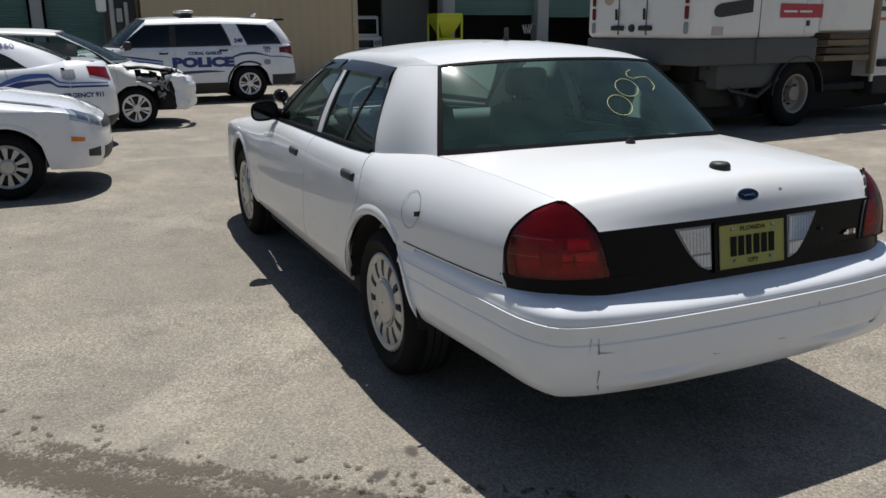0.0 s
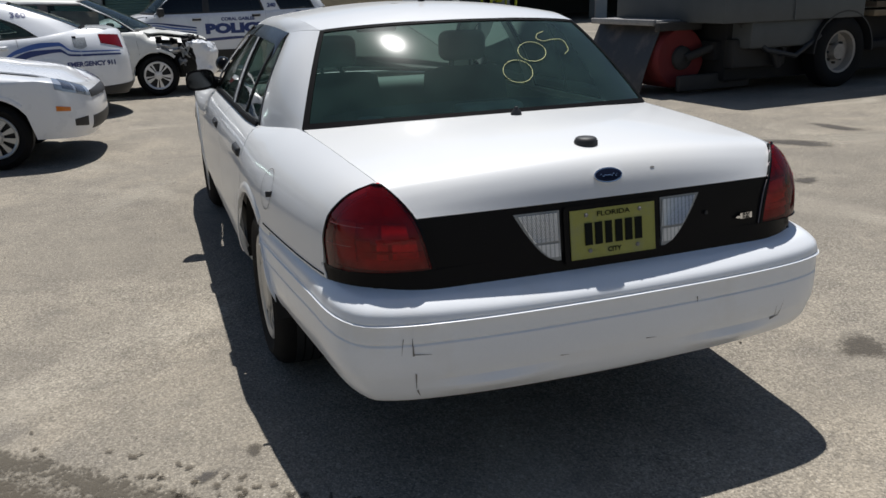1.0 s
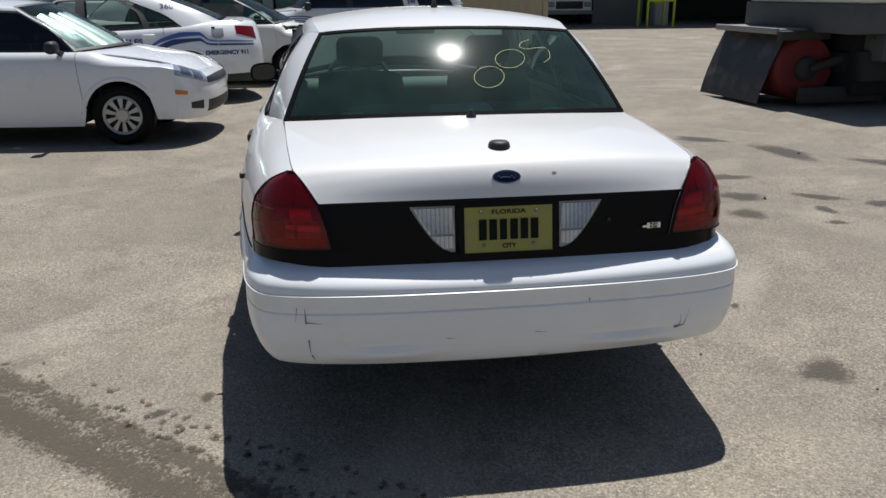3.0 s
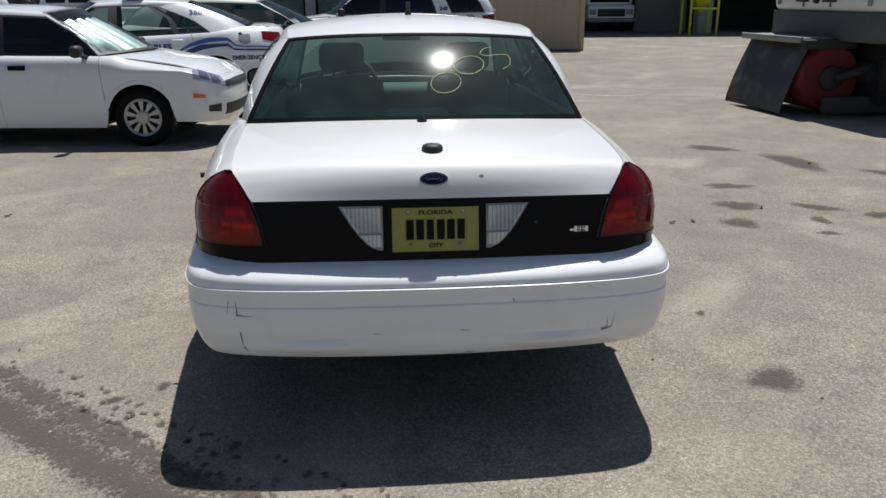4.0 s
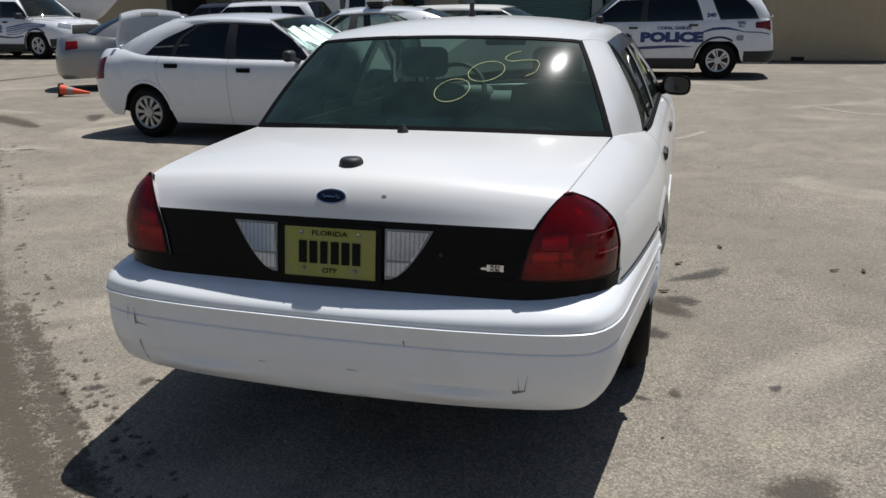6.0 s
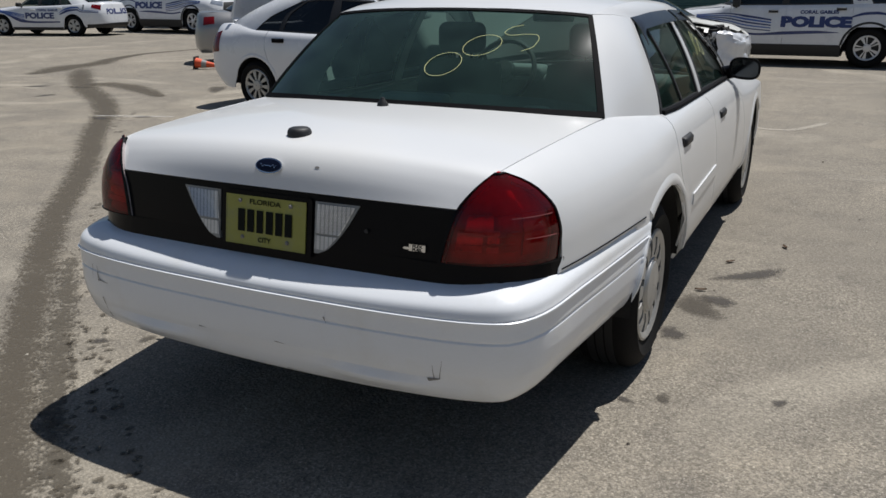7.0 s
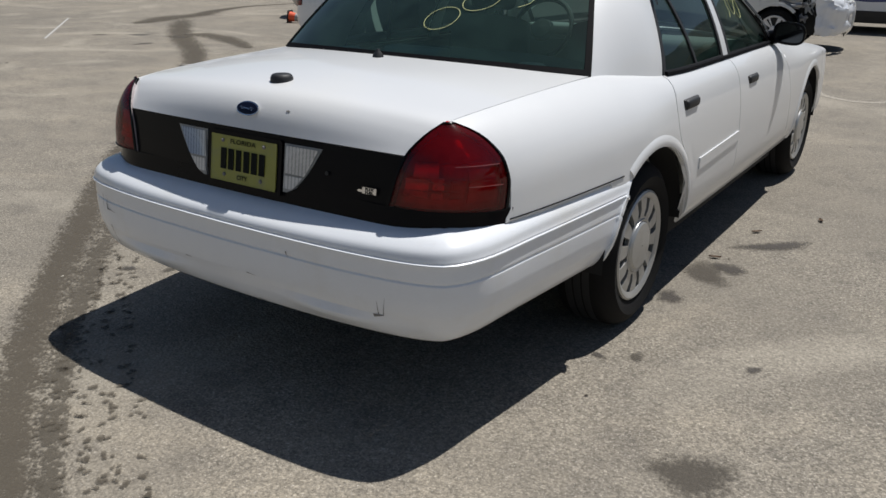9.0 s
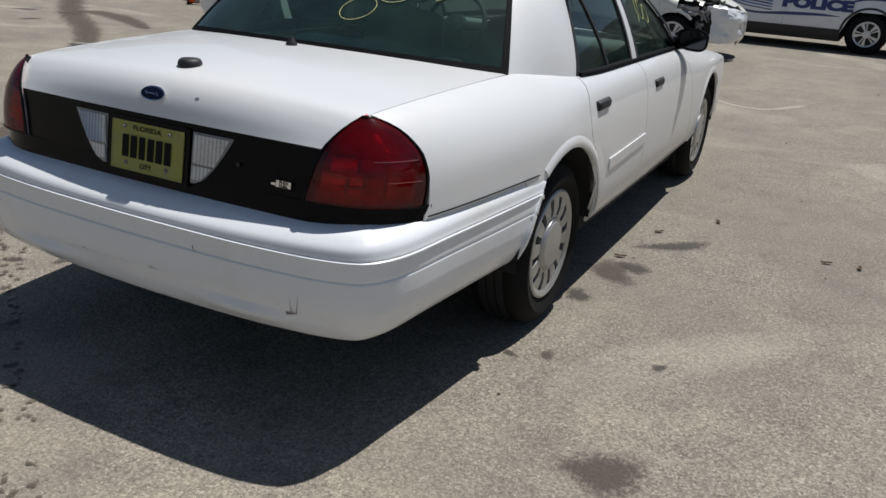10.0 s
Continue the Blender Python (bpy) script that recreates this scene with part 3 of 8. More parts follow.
def container():
    root = thing("shipping_container", "plain tan shipping container on the asphalt behind the police suv", "container", pose(0.1, 20.3, 0))

    def wall(u, v):
        x = 6.0 * u
        k = (x / 0.28) % 1.0
        dip = 0.008 * max(0.0, min(1.0, (abs(k - 0.5) - 0.18) / 0.12)) if 0.06 < x < 5.94 else 0
        return np.array((x, dip, 0.16 + 2.3 * v))
    part("side_wall", sheet(wall, 170, 2, 0.03, centre=(3, 3, 1.3)), TAN, root, angle=20)
    part("side_wall", moved(sheet(wall, 60, 2, 0.03, centre=(3, 3, 1.3)), Matrix.Translation((6.0, 2.44, 0)) @ Matrix.Rotation(math.pi, 4, "Z")), TAN, root)
    part("end_wall", block(5.9, 5.98, 0.1, 2.34, 0.16, 2.45, 0.01), TAN, root)
    part("roof", block(0.05, 5.95, 0.03, 2.41, 2.5, 2.56, 0.01), TAN, root)
    part("rail", [block(0, 6.0, -0.02, 0.08, 0.02, 0.17, 0.012), block(0, 6.0, -0.02, 0.06, 2.46, 2.57, 0.012), block(0, 6.0, 2.36, 2.46, 0.02, 0.17, 0.012), block(0, 6.0, 2.38, 2.46, 2.46, 2.57, 0.012)], TAN, root)
    for x in (0.0, 5.85):
        for y in (-0.025, 2.32):
            part("corner_post", block(x, x + 0.16, y, y + 0.15, 0.0, 2.585, 0.012), TAN, root)
    for x in (2.0, 3.6):
        # A near-black block stands in for the shaded pocket opening.
        part("fork_pocket", block(x, x + 0.32, -0.03, 0.02, 0.03, 0.13, 0.004), SHADOW, root)
    gear = thing("pump_unit", "dark machinery unit with a small white sign beside the container", "machine", pose(-0.85, 20.5, 0))
    part("frame", [block(0.05, 0.85, 0, 0.9, 0.9, 2.56, 0.03), block(0.1, 0.2, 0.1, 0.2, 0, 0.9, 0.01), block(0.7, 0.8, 0.1, 0.2, 0, 0.9, 0.01), block(0.1, 0.2, 0.7, 0.8, 0, 0.9, 0.01), block(0.7, 0.8, 0.7, 0.8, 0, 0.9, 0.01)], BLACK, gear)
    part("pipe", [tube([(0.25, -0.05, 0.9), (0.25, -0.06, 2.4)], 0.06), tube([(0.6, -0.05, 0.9), (0.6, -0.06, 2.2)], 0.05), block(0.35, 0.5, -0.04, 0.01, 1.7, 2.05, 0.01)], TRIM, gear)
    part("sign", block(-0.12, 0.12, -0.12, -0.09, 1.95, 2.55, 0.06), surface("white_sign", (0.7, 0.7, 0.68), 0.6), gear)


container()


def parked_van(m):
    """A white van seen from its front, in the open bay."""
    root = thing("van", "white van standing with its dark grille towards the open bay", "van", m)
    part("body", [block(-1.05, 1.05, 0.35, 4.2, 0.45, 2.05, 0.12, 3), block(-1.05, 1.05, 0.0, 0.6, 0.45, 1.16, 0.10, 3)], WHITE, root)
    part("grille", block(-0.62, 0.62, -0.02, 0.04, 0.66, 0.98, 0.02), BLACK, root)
    part("windscreen", block(-0.9, 0.9, 0.335, 0.36, 1.25, 1.9, 0.02), BLACK_GLOSS, root)
    part("front_bumper", block(-1.06, 1.06, -0.08, 0.12, 0.42, 0.60, 0.04, 3), GREY_BUMPER, root)
    for x in (-0.82, 0.82):
        part("headlamp", block(x - 0.15, x + 0.15, -0.03, 0.03, 0.74, 0.96, 0.03), CLEAR_LENS, root)
        for y in (0.75, 3.4):
            part("wheel", moved(lathe([(0.0, 0.11), (0.2, 0.11), (0.33, 0.1), (0.35, 0.06), (0.35, -0.1), (0.0, -0.11)], 28, "x"), Matrix.Translation((x, y, 0.35))), RUBBER, root)
    return root


GREY_BUMPER = surface("grey_bumper_plastic", (0.22, 0.22, 0.21), 0.5)
parked_van(pose(10.45, 32.4, 0))
SWEEP_WHITE = surface("truck_white", (0.72, 0.72, 0.70), 0.4, coat=0.2, grain=(80, 0.05), patch=(1.5, 0.08), alt=(0.5, 0.47, 0.42), alt_amount=0.4)
GREY_STEEL = surface("grey_painted_steel", (0.10, 0.105, 0.105), 0.6, grain=(40, 0.2), patch=(1.5, 0.3), alt=(0.16, 0.13, 0.1), alt_amount=0.5)
FLAP = surface("scuffed_black_steel", (0.030, 0.028, 0.027), 0.45, grain=(30, 0.3), patch=(3, 0.5), alt=(0.14, 0.11, 0.09), alt_amount=0.7)
BROOM_RED = surface("broom_red", (0.14, 0.012, 0.012), 0.75, grain=(120, 0.4), patch=(5, 0.3), bump=0.004)

# ---- vehicles ----
def make_wheel(tyre_r, width, rim_r, spokes, cover, slot=0.5, hub=0.3, twin=False):
    """Meshes of a tyre and of a wheel cover with open slots, axle along x, outer face at x = 0."""
    w = width
    tyre = lathe([(rim_r - 0.005, -0.02), (rim_r + 0.012, -0.006), (rim_r + 0.03, 0.004), ((rim_r + tyre_r) / 2, 0.012), (tyre_r - 0.045, 0.004),
                  (tyre_r - 0.018, -0.012), (tyre_r - 0.004, -0.035), (tyre_r, -0.06), (tyre_r, -w + 0.05), (tyre_r - 0.01, -w + 0.015),
                  (tyre_r - 0.05, -w), (rim_r, -w)], 56)
    grooves = [lathe([(tyre_r + 0.0015, -w * f), (tyre_r + 0.0015, -w * f - 0.03)], 56) for f in (0.3, 0.46, 0.62)]
    dish = lathe([(rim_r, -0.015), (rim_r - 0.02, -0.03), (rim_r - 0.04, -0.055), (0.05, -0.055), (0.0, -0.055)], 40)
    inner = rim_r * hub
    per = 8
    n = spokes * per
    rows = [(rim_r, -0.018), (rim_r, -0.004), (rim_r - 0.008, 0.001), (rim_r * 0.915, -0.002), (rim_r * 0.86, -0.010), ((rim_r * 0.86 + inner) / 2, -0.006), (inner * 1.10, -0.009),
            (inner * 1.03, -0.008), (inner, -0.001), (inner * 0.92, -0.004), (inner * 0.84, 0.003), (inner * 0.45, 0.006), (0.004, 0.007)]
    wide = int(round(per * (1 - slot)))
    verts = [(h, r * math.cos(2 * math.pi * i / n), r * math.sin(2 * math.pi * i / n)) for i in range(n) for r, h in rows]
    k = len(rows)
    faces, used = [], {}
    for i in range(n):
        for j in range(k - 1):
            if j in (4, 5) and (i % per in (0, 1, 2, 3, 5) if twin else i % per < wide):
                continue
            f = (i * k + j, (i + 1) % n * k + j, (i + 1) % n * k + j + 1, i * k + j + 1)
            faces.append(f)
            for e in zip(f, f[1:] + f[:1]):
                used[e] = True
    count = len(verts)
    verts += [(v[0] - 0.018, v[1], v[2]) for v in verts]
    for a, b in list(used):
        if (b, a) not in used:
            faces.append((b, a, a + count, b + count))
    disc = (np.array(verts), faces)
    return (to_mesh("tyre", [tyre], RUBBER), to_mesh("tread", grooves, BLACK), to_mesh("rim", dish, DARK_RIM), to_mesh("wheel_cover", disc, cover, 30))


class Body:
    """The skin of a car in its own space: y ahead from the rear axle, x to its right, z up from the ground."""

    def __init__(self, s):
        self.s = s
        self.W, self.d, self.E = spline(s["W"]), spline(s["d"]), spline(s["edge"])
        self.top, self.rail, self.crown = spline(s["glass_top"]), spline(s["roof_edge"]), spline(s["roof_mid"])
        self.zm = s.get("zm", 0.8)

    def low(self, y):
        z = self.s["sill"]
        if "sill_fn" in self.s:
            z = self.s["sill_fn"](y)
        for yc in (0.0, self.s["wb"]):
            h = self.s["arch"] ** 2 - (y - yc) ** 2
            if h > 0:
                z = max(z, self.s["arch_z"] + math.sqrt(h))
        return z

    def flank(self, y, z):
        return self.W(y) - self.d(z)

    def side(self, y, q):
        zm, knee = self.zm, 0.62
        if q <= knee:
            z0 = min(self.low(y), zm - 0.02)
            z = z0 + (zm - z0) * q / knee
            return np.array((self.flank(y, z), y, z))
        xe, ze = self.E(y)
        b = (q - knee) / (1 - knee)
        p0 = np.array((self.flank(y, zm), zm))
        p3 = np.array((xe, ze))
        rise = (ze - zm)
        soft = self.s.get("shoulder", 0.06)
        p1 = p0 + (-0.10 * rise, 0.62 * rise)
        p2 = p3 + (min(soft, 0.6 * max(p0[0] - xe, 0.0)), -0.12 * rise)
        c = (1 - b) ** 3 * p0 + 3 * b * (1 - b) ** 2 * p1 + 3 * b * b * (1 - b) * p2 + b ** 3 * p3
        return np.array((c[0], y, c[1]))

    def panel(self, left, right, gap=0.003, q0=0.0, q1=1.0, lift=0.0, nq=14):
        a, b = spline(left), spline(right)
        n = max(6, int(abs(b(0.6) - a(0.6)) / self.s.get("step", 0.04)))

        def fn(u, v):
            z, q = 0.6, q0 + (q1 - q0) * v
            for _ in range(4):
                y = (a(z) + gap) * (1 - u) + (b(z) - gap) * u
                p = self.side(y, q)
                z = p[2]
            return p
        return sheet(fn, n, nq, 0.012, lift=lift)

    def glass(self, y, h):
        xe, ze = self.E(y)
        xt, zt = self.top(y)
        x = xe + (xt - xe) * h + 0.018 * 4 * h * (1 - h) * self.s.get("glass_bow", 1)
        return np.array((x, y, ze + (zt - ze) * h))

    def opening(self, w, inset=0.0):
        """fn(u, h) over a side window given by its rear and front edges, rows of (height share, y)."""
        a, b, h0, h1 = spline(w[0]), spline(w[1]), w[2], w[3]

        def fn(u, v):
            h = h0 + (h1 - h0) * (inset * 1.4 + (1 - 2.8 * inset) * v)
            y0, y1 = a(h), b(h)
            return self.glass(y0 + (y1 - y0) * (inset + (1 - 2 * inset) * u), h)
        return fn

    def end(self, front):
        """fn(s, q) over the nose or the tail in one skin: s from the middle to the flank, q from the bottom up to the bonnet or lid, past 1 an inner flange."""
        s_ = self.s
        y1 = s_["wb"] + s_["arch"] + 0.05 if front else -s_["arch"] - 0.05
        middle = spline(s_["nose_line"] if front else s_["tail_line"])
        n0, n1 = s_["nose_n"] if front else s_["tail_n"]
        tuck = -1 if front else 1

        def fn(s, q):
            over, q = max(0.0, q - 1.0), min(q, 1.0)
            a = math.pi / 2 * abs(s)
            side, (yb, zb) = self.side(y1, q), middle(q)
            e = 2 / (n0 + (n1 - n0) * q)
            c, w = max(math.cos(a), 0.0) ** e, max(math.sin(a), 0.0) ** e
            f = math.cos(a) ** 1.3 if math.cos(a) > 0 else 0.0
            p = np.array((math.copysign(side[0] * w, s), y1 + (yb - y1) * c, side[2] + (zb - side[2]) * f))
            if over:
                p = p * np.array((1 - over, 1, 1)) + np.array((0, tuck * over * abs(yb - y1) * c, -0.25 * over))
            return p
        return fn

    def screen(self, key):
        """fn(u, v) over the rear window or the windscreen, u from one side to the other."""
        c0, m0, c1, m1 = (np.array(p, float) for p in self.s[key])
        bow, flat = self.s.get(key + "_bow", 0.02), self.s.get(key + "_flat", 1.0)

        def fn(u, v):
            k = 2 * u - 1
            g = flat * k * k + (1 - flat) * k ** 6
            lower = np.array((c0[0] * k, *(m0[1:] + (c0 - m0)[1:] * g)))
            upper = np.array((c1[0] * k, *(m1[1:] + (c1 - m1)[1:] * g)))
            p = lower + (upper - lower) * v
            p[2] += bow * 4 * v * (1 - v)
            return p
        return fn


def ring_of(fn, mu, mv, nu=24, nv=14, lift=0.003, thick=0.008):
    """A frame along the rim of fn's face, mu and mv wide as shares of it."""
    out = []
    for u0, u1, v0, v1, a, b in ((0, 1, 0, mv, nu, 2), (0, 1, 1 - mv, 1, nu, 2), (0, mu, mv, 1 - mv, 2, nv), (1 - mu, 1, mv, 1 - mv, 2, nv)):
        out.append(sheet(lambda u, v, u0=u0, u1=u1, v0=v0, v1=v1: fn(u0 + (u1 - u0) * u, v0 + (v1 - v0) * v), a, b, thick, lift=lift))
    return out


def loft(rows, nu=24, nv=26, thick=0.014, centre=(0, 1.3, 0.6), flat=2.0):
    """A lid or bonnet: rows of (y, z in the middle, x, y, z at its edge)."""
    n = len(rows) - 1
    c = spline([(i / n, *r) for i, r in enumerate(rows)])

    def fn(u, v):
        ym, zm, xe, ye, ze = c(v)
        k = 2 * u - 1
        f = abs(k) ** flat
        return np.array((xe * k, ym + (ye - ym) * k * k, zm + (ze - zm) * f))
    return sheet(fn, nu, nv, thick, centre=centre), fn


def bumper(plan, profile, clip=None, dent=0.0, nu=72, nv=32, thick=0.02, centre=(0, 1.3, 0.5)):
    """plan: rows of (s, x, y) from the middle to the side; profile: rows of (v, outset and z in the middle, outset and z at the side)."""
    line, prof = spline(plan), spline(profile)

    def fn(u, v):
        s = 2 * u - 1
        k = abs(s)
        p, q = line(max(k - 0.02, 0)), line(min(k + 0.02, 1))
        t = np.array((q[0] - p[0], q[1] - p[1]))
        t /= max(np.hypot(*t), 1e-9)
        ahead = -1 if plan[0][2] < plan[-1][2] else 1
        out = np.array((t[1], -t[0])) * (1 if ahead < 0 else -1)
        if k < 0.02:
            out = np.array((0.0, ahead))
        o0, z0, o1, z1 = prof(v)
        f = k * k * (3 - 2 * k)
        o, z = o0 + (o1 - o0) * f, z0 + (z1 - z0) * f
        x, y = line(k)
        y = y + out[1] * o
        if clip:
            yc, zc, r = clip
            far = math.sqrt(max(r * r - (z - zc) ** 2, 0.0))
            y = min(y, yc - far) if ahead < 0 else max(y, yc + far)
        if ahead < 0 and dent:
            # shallow pressed-in ledges low on both sides
            across = max(0.0, 1 - ((x - 0.42) / 0.24) ** 2) ** 1.5
            y -= dent * across * max(0.0, min(1.0, (0.432 - z) / 0.026)) * max(0.0, min(1.0, (z - 0.362) / 0.03))
        return np.array((math.copysign(1, s) * (x + out[0] * o) if k > 1e-6 else 0.0, y, z))
    return sheet(fn, nu, nv, thick, centre=centre), fn


def build_car(name, label, s, paint, glass, category="car", m=None, group=""):
    """A car from its numbers: doors, wings, bonnet, lid, bumpers, windows, lamps and wheels, each a part."""
    root = thing(name, label, category, m, group)
    b = Body(s)
    names = s.get("panel_names", ["rear_quarter_panel", "rear_door", "front_door", "front_fender"])
    cuts = s["cuts"]
    for i, pn in enumerate(names):
        geo = b.panel(cuts[i], cuts[i + 1])
        for side, g in ((1, geo), (-1, mirrored(geo))):
            ob = part(pn, g, paint, root)
            if "door" in pn:
                y, z = s["handles"][0 if pn == "rear_door" else 1]
                x = b.side(y, 0.72)[0] if z is None else b.flank(y, min(z, b.zm)) - s.get("handle_in", 0.012)
                grip = [block(-0.02, 0.020, -0.078, 0.078, -0.021, 0.021, 0.015, 4), block(-0.02, 0.008, -0.088, 0.088, -0.028, 0.022, 0.006, 2)]
                g2 = moved(joined(grip), Matrix.Translation((x, y, z)))
                part("door_handle", g2 if side > 0 else mirrored(g2), s.get("handle_mat", BLACK), ob)
    # wheel arches and wells
    for yc in (0.0, s["wb"]):
        r = s["arch"]

        def lip(u, v, yc=yc, r=r):
            a = 0.10 + 2.07 * (1 - u) if yc == 0 else 0.78 + (math.pi - 0.78) * (1 - u)
            rr = r + 0.004 + 0.045 * v
            y, z = yc + rr * math.cos(a), s["arch_z"] + rr * math.sin(a)
            return np.array((b.flank(y, z) + 0.010 * math.sin(math.pi * min(1, v * 0.75 + 0.25)) - 0.002, y, z))
        geo = sheet(lip, 30, 4, 0.02)
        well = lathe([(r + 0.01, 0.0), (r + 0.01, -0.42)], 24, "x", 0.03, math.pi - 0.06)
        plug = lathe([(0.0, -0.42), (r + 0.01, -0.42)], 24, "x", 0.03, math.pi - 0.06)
        # The wells are lined near black in place of shade.
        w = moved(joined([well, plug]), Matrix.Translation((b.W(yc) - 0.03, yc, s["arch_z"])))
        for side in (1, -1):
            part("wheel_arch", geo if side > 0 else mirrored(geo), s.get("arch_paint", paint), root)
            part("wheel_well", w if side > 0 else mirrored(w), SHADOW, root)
    tyre, tread, rim, cover = s["wheel"]
    for yc in (0.0, s["wb"]):
        for side in (1, -1):
            turn = Matrix.Translation((side * s["wheel_x"], yc, s["tyre_r"])) @ (Matrix.Identity(4) if side > 0 else Matrix.Rotation(math.pi, 4, "Z"))
            turn = turn @ Matrix.Rotation(random.uniform(0, 6.28), 4, "X")
            wheel = part("wheel", rim, None, root, at=turn)
            part("tyre", tyre, None, wheel)
            part("tread", tread, None, wheel)
            part("wheel_cover", cover, None, wheel)
    # screens, pillars and roof
    back, front = b.screen("rear_screen"), b.screen("wind_screen")
    part("rear_window", [sheet(back, 24, 12, 0.0)], s.get("rear_glass", glass), root)
    part("windscreen", [sheet(front, 24, 12, 0.0)], s.get("front_glass", CLEAR_GLASS), root)
    part("rear_window_seal", ring_of(back, s.get("seal_u", 0.018), s.get("seal_v", 0.05)), SEAL, root)
    part("windscreen_seal", ring_of(front, 0.015, 0.04), BLACK, root)
    for w in s["windows"]:
        fn = b.opening(w)
        pane_geo, seal = sheet(b.opening(w, 0.015), 10, 8, 0.0, lift=-0.006), joined(ring_of(fn, 0.035, 0.05, 14, 10, 0.002))
        for side in (1, -1):
            ob = part("side_window", pane_geo if side > 0 else mirrored(pane_geo), w[4] if len(w) > 4 else glass, root)
            part("window_seal", seal if side > 0 else mirrored(seal), BLACK, ob)
    for w in s["pillars"]:
        geo = sheet(b.opening(w), 6, 8, 0.02, lift=0.0)
        for side in (1, -1):
            part("pillar", geo if side > 0 else mirrored(geo), w[4] if len(w) > 4 else paint, root)
    rear_edge, front_edge = spline(s["rear_pillar"]), spline(s["front_pillar"])

    def c_pillar(u, v):
        p = mix(back(1.0, v), b.glass(rear_edge(v), v), u)
        p = p + np.array((0.8, -0.5, 0.3)) * s.get("pillar_bulge", 0.035) * 4 * u * (1 - u) * math.sin(math.pi / 2 * min(1.0, v / 0.8)) * (1 - v ** 4) + np.array((0.6, 0, 0.6)) * 0.012 * 4 * u * (1 - u) * v ** 4
        y0 = back(1.0, 0.0)[1] + (rear_edge(0.0) - back(1.0, 0.0)[1]) * u
        xe, ze = b.E(y0)
        straight = mix(back(1.0, 0.0), b.glass(rear_edge(0.0), 0.0), u)
        return p + (np.array((xe, y0, ze)) - straight) * (1 - v) ** 3 - np.array((0.004, 0, 0.004)) * (1 - v) ** 8

    b.c_pillar = c_pillar

    def a_pillar(u, v):
        p = mix(b.glass(front_edge(v), v), front(1.0, v), u)
        return p + np.array((0.7, 0.5, 0.3)) * 0.02 * 4 * u * (1 - u)
    y_rear, y_front = rear_edge(1.0), front_edge(1.0)
    c1, m1 = (np.array(p, float) for p in s["rear_screen"][2:])
    a1, n1 = (np.array(p, float) for p in s["wind_screen"][2:])

    def rail(u, v):
        y = y_rear + (y_front - y_rear) * u
        lower = b.glass(y, 1.0)
        ye = c1[1] + (a1[1] - c1[1]) * u
        xr, zr = b.rail(ye)
        upper = np.array((xr, ye, zr))
        return mix(lower, upper, v) + np.array((0.6, 0, 0.6)) * 0.012 * 4 * v * (1 - v)
    for fn, nm, n in ((c_pillar, "rear_pillar", 14), (a_pillar, "front_pillar", 6), (rail, "roof_rail", 24)):
        geo = sheet(fn, n, 12 if n < 20 else 6, 0.01)
        for side in (1, -1):
            part(nm, geo if side > 0 else mirrored(geo), paint, root)

    def roof(u, v):
        k = 2 * u - 1
        ye = c1[1] + (a1[1] - c1[1]) * v
        ym = m1[1] + (n1[1] - m1[1]) * v
        xr, zr = b.rail(ye)
        y = ym + (ye - ym) * k * k
        zc = b.crown(ym)
        return np.array((xr * k, y, zr + (zc - zr) * (1 - abs(k) ** 2.0)))
    part("roof", sheet(lambda u, v: roof(u, -0.004 + 1.008 * v), 28, 30, 0.012), s.get("roof_paint", paint), root)
    part("head_lining", sheet(lambda u, v: roof(0.03 + 0.94 * u, 0.03 + 0.94 * v) - np.array((0, 0, 0.026)), 12, 10, 0.0, centre=(0, 0.7, 3)), TRIM, root)
    # lid, bonnet, bumpers, underside
    lid, lid_fn = loft(s["lid"])
    lid_ob = part(s.get("lid_name", "trunk_lid"), lid, paint, root)
    hood, hood_fn = loft(s["hood"], flat=3.0)
    part("hood", hood, paint, root)
    for key, line in (("front_bumper", "nose_line"), ("rear_bumper", "tail_line")):
        if line in s:
            skin = b.end(key == "front_bumper")
            if key == "front_bumper":
                b.nose = skin
            else:
                b.tail = skin
            part(key, sheet(lambda u, v: skin(2 * u - 1, 1.12 * v), 48, 28, 0.014), paint, root)
        else:
            geo, _ = bumper(*s[key], clip=(0.0, s["arch_z"], s["arch"] + 0.004), dent=s.get("dent", 0.0), nv=s.get("bumper_nv", 24))
            part(key, geo, s.get("bumper_paint", paint), root)
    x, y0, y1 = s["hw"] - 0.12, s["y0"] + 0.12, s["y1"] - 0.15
    # Underbody and bulkheads carry the shade below the car in their colour.
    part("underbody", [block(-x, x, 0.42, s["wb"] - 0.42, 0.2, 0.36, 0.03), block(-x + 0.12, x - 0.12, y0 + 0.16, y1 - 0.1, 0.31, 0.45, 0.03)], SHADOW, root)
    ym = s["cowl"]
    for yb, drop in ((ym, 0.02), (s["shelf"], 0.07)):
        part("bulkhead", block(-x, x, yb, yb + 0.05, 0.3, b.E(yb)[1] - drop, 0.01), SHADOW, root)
    return root, b, lid_ob, lid_fn, hood_fn, back, front


def stripe(b, rows, lift=0.004, n=24, thick=0.001):
    """A decal on a car's right flank: rows of (y, lower z, upper z)."""
    c = spline(rows)
    y0, y1 = rows[0][0], rows[-1][0]

    def fn(u, v):
        y = y0 + (y1 - y0) * u
        lo, hi = c(y)
        return on_flank(b, y, lo + (hi - lo) * v)
    return sheet(fn, n, 3, thick, lift=lift)


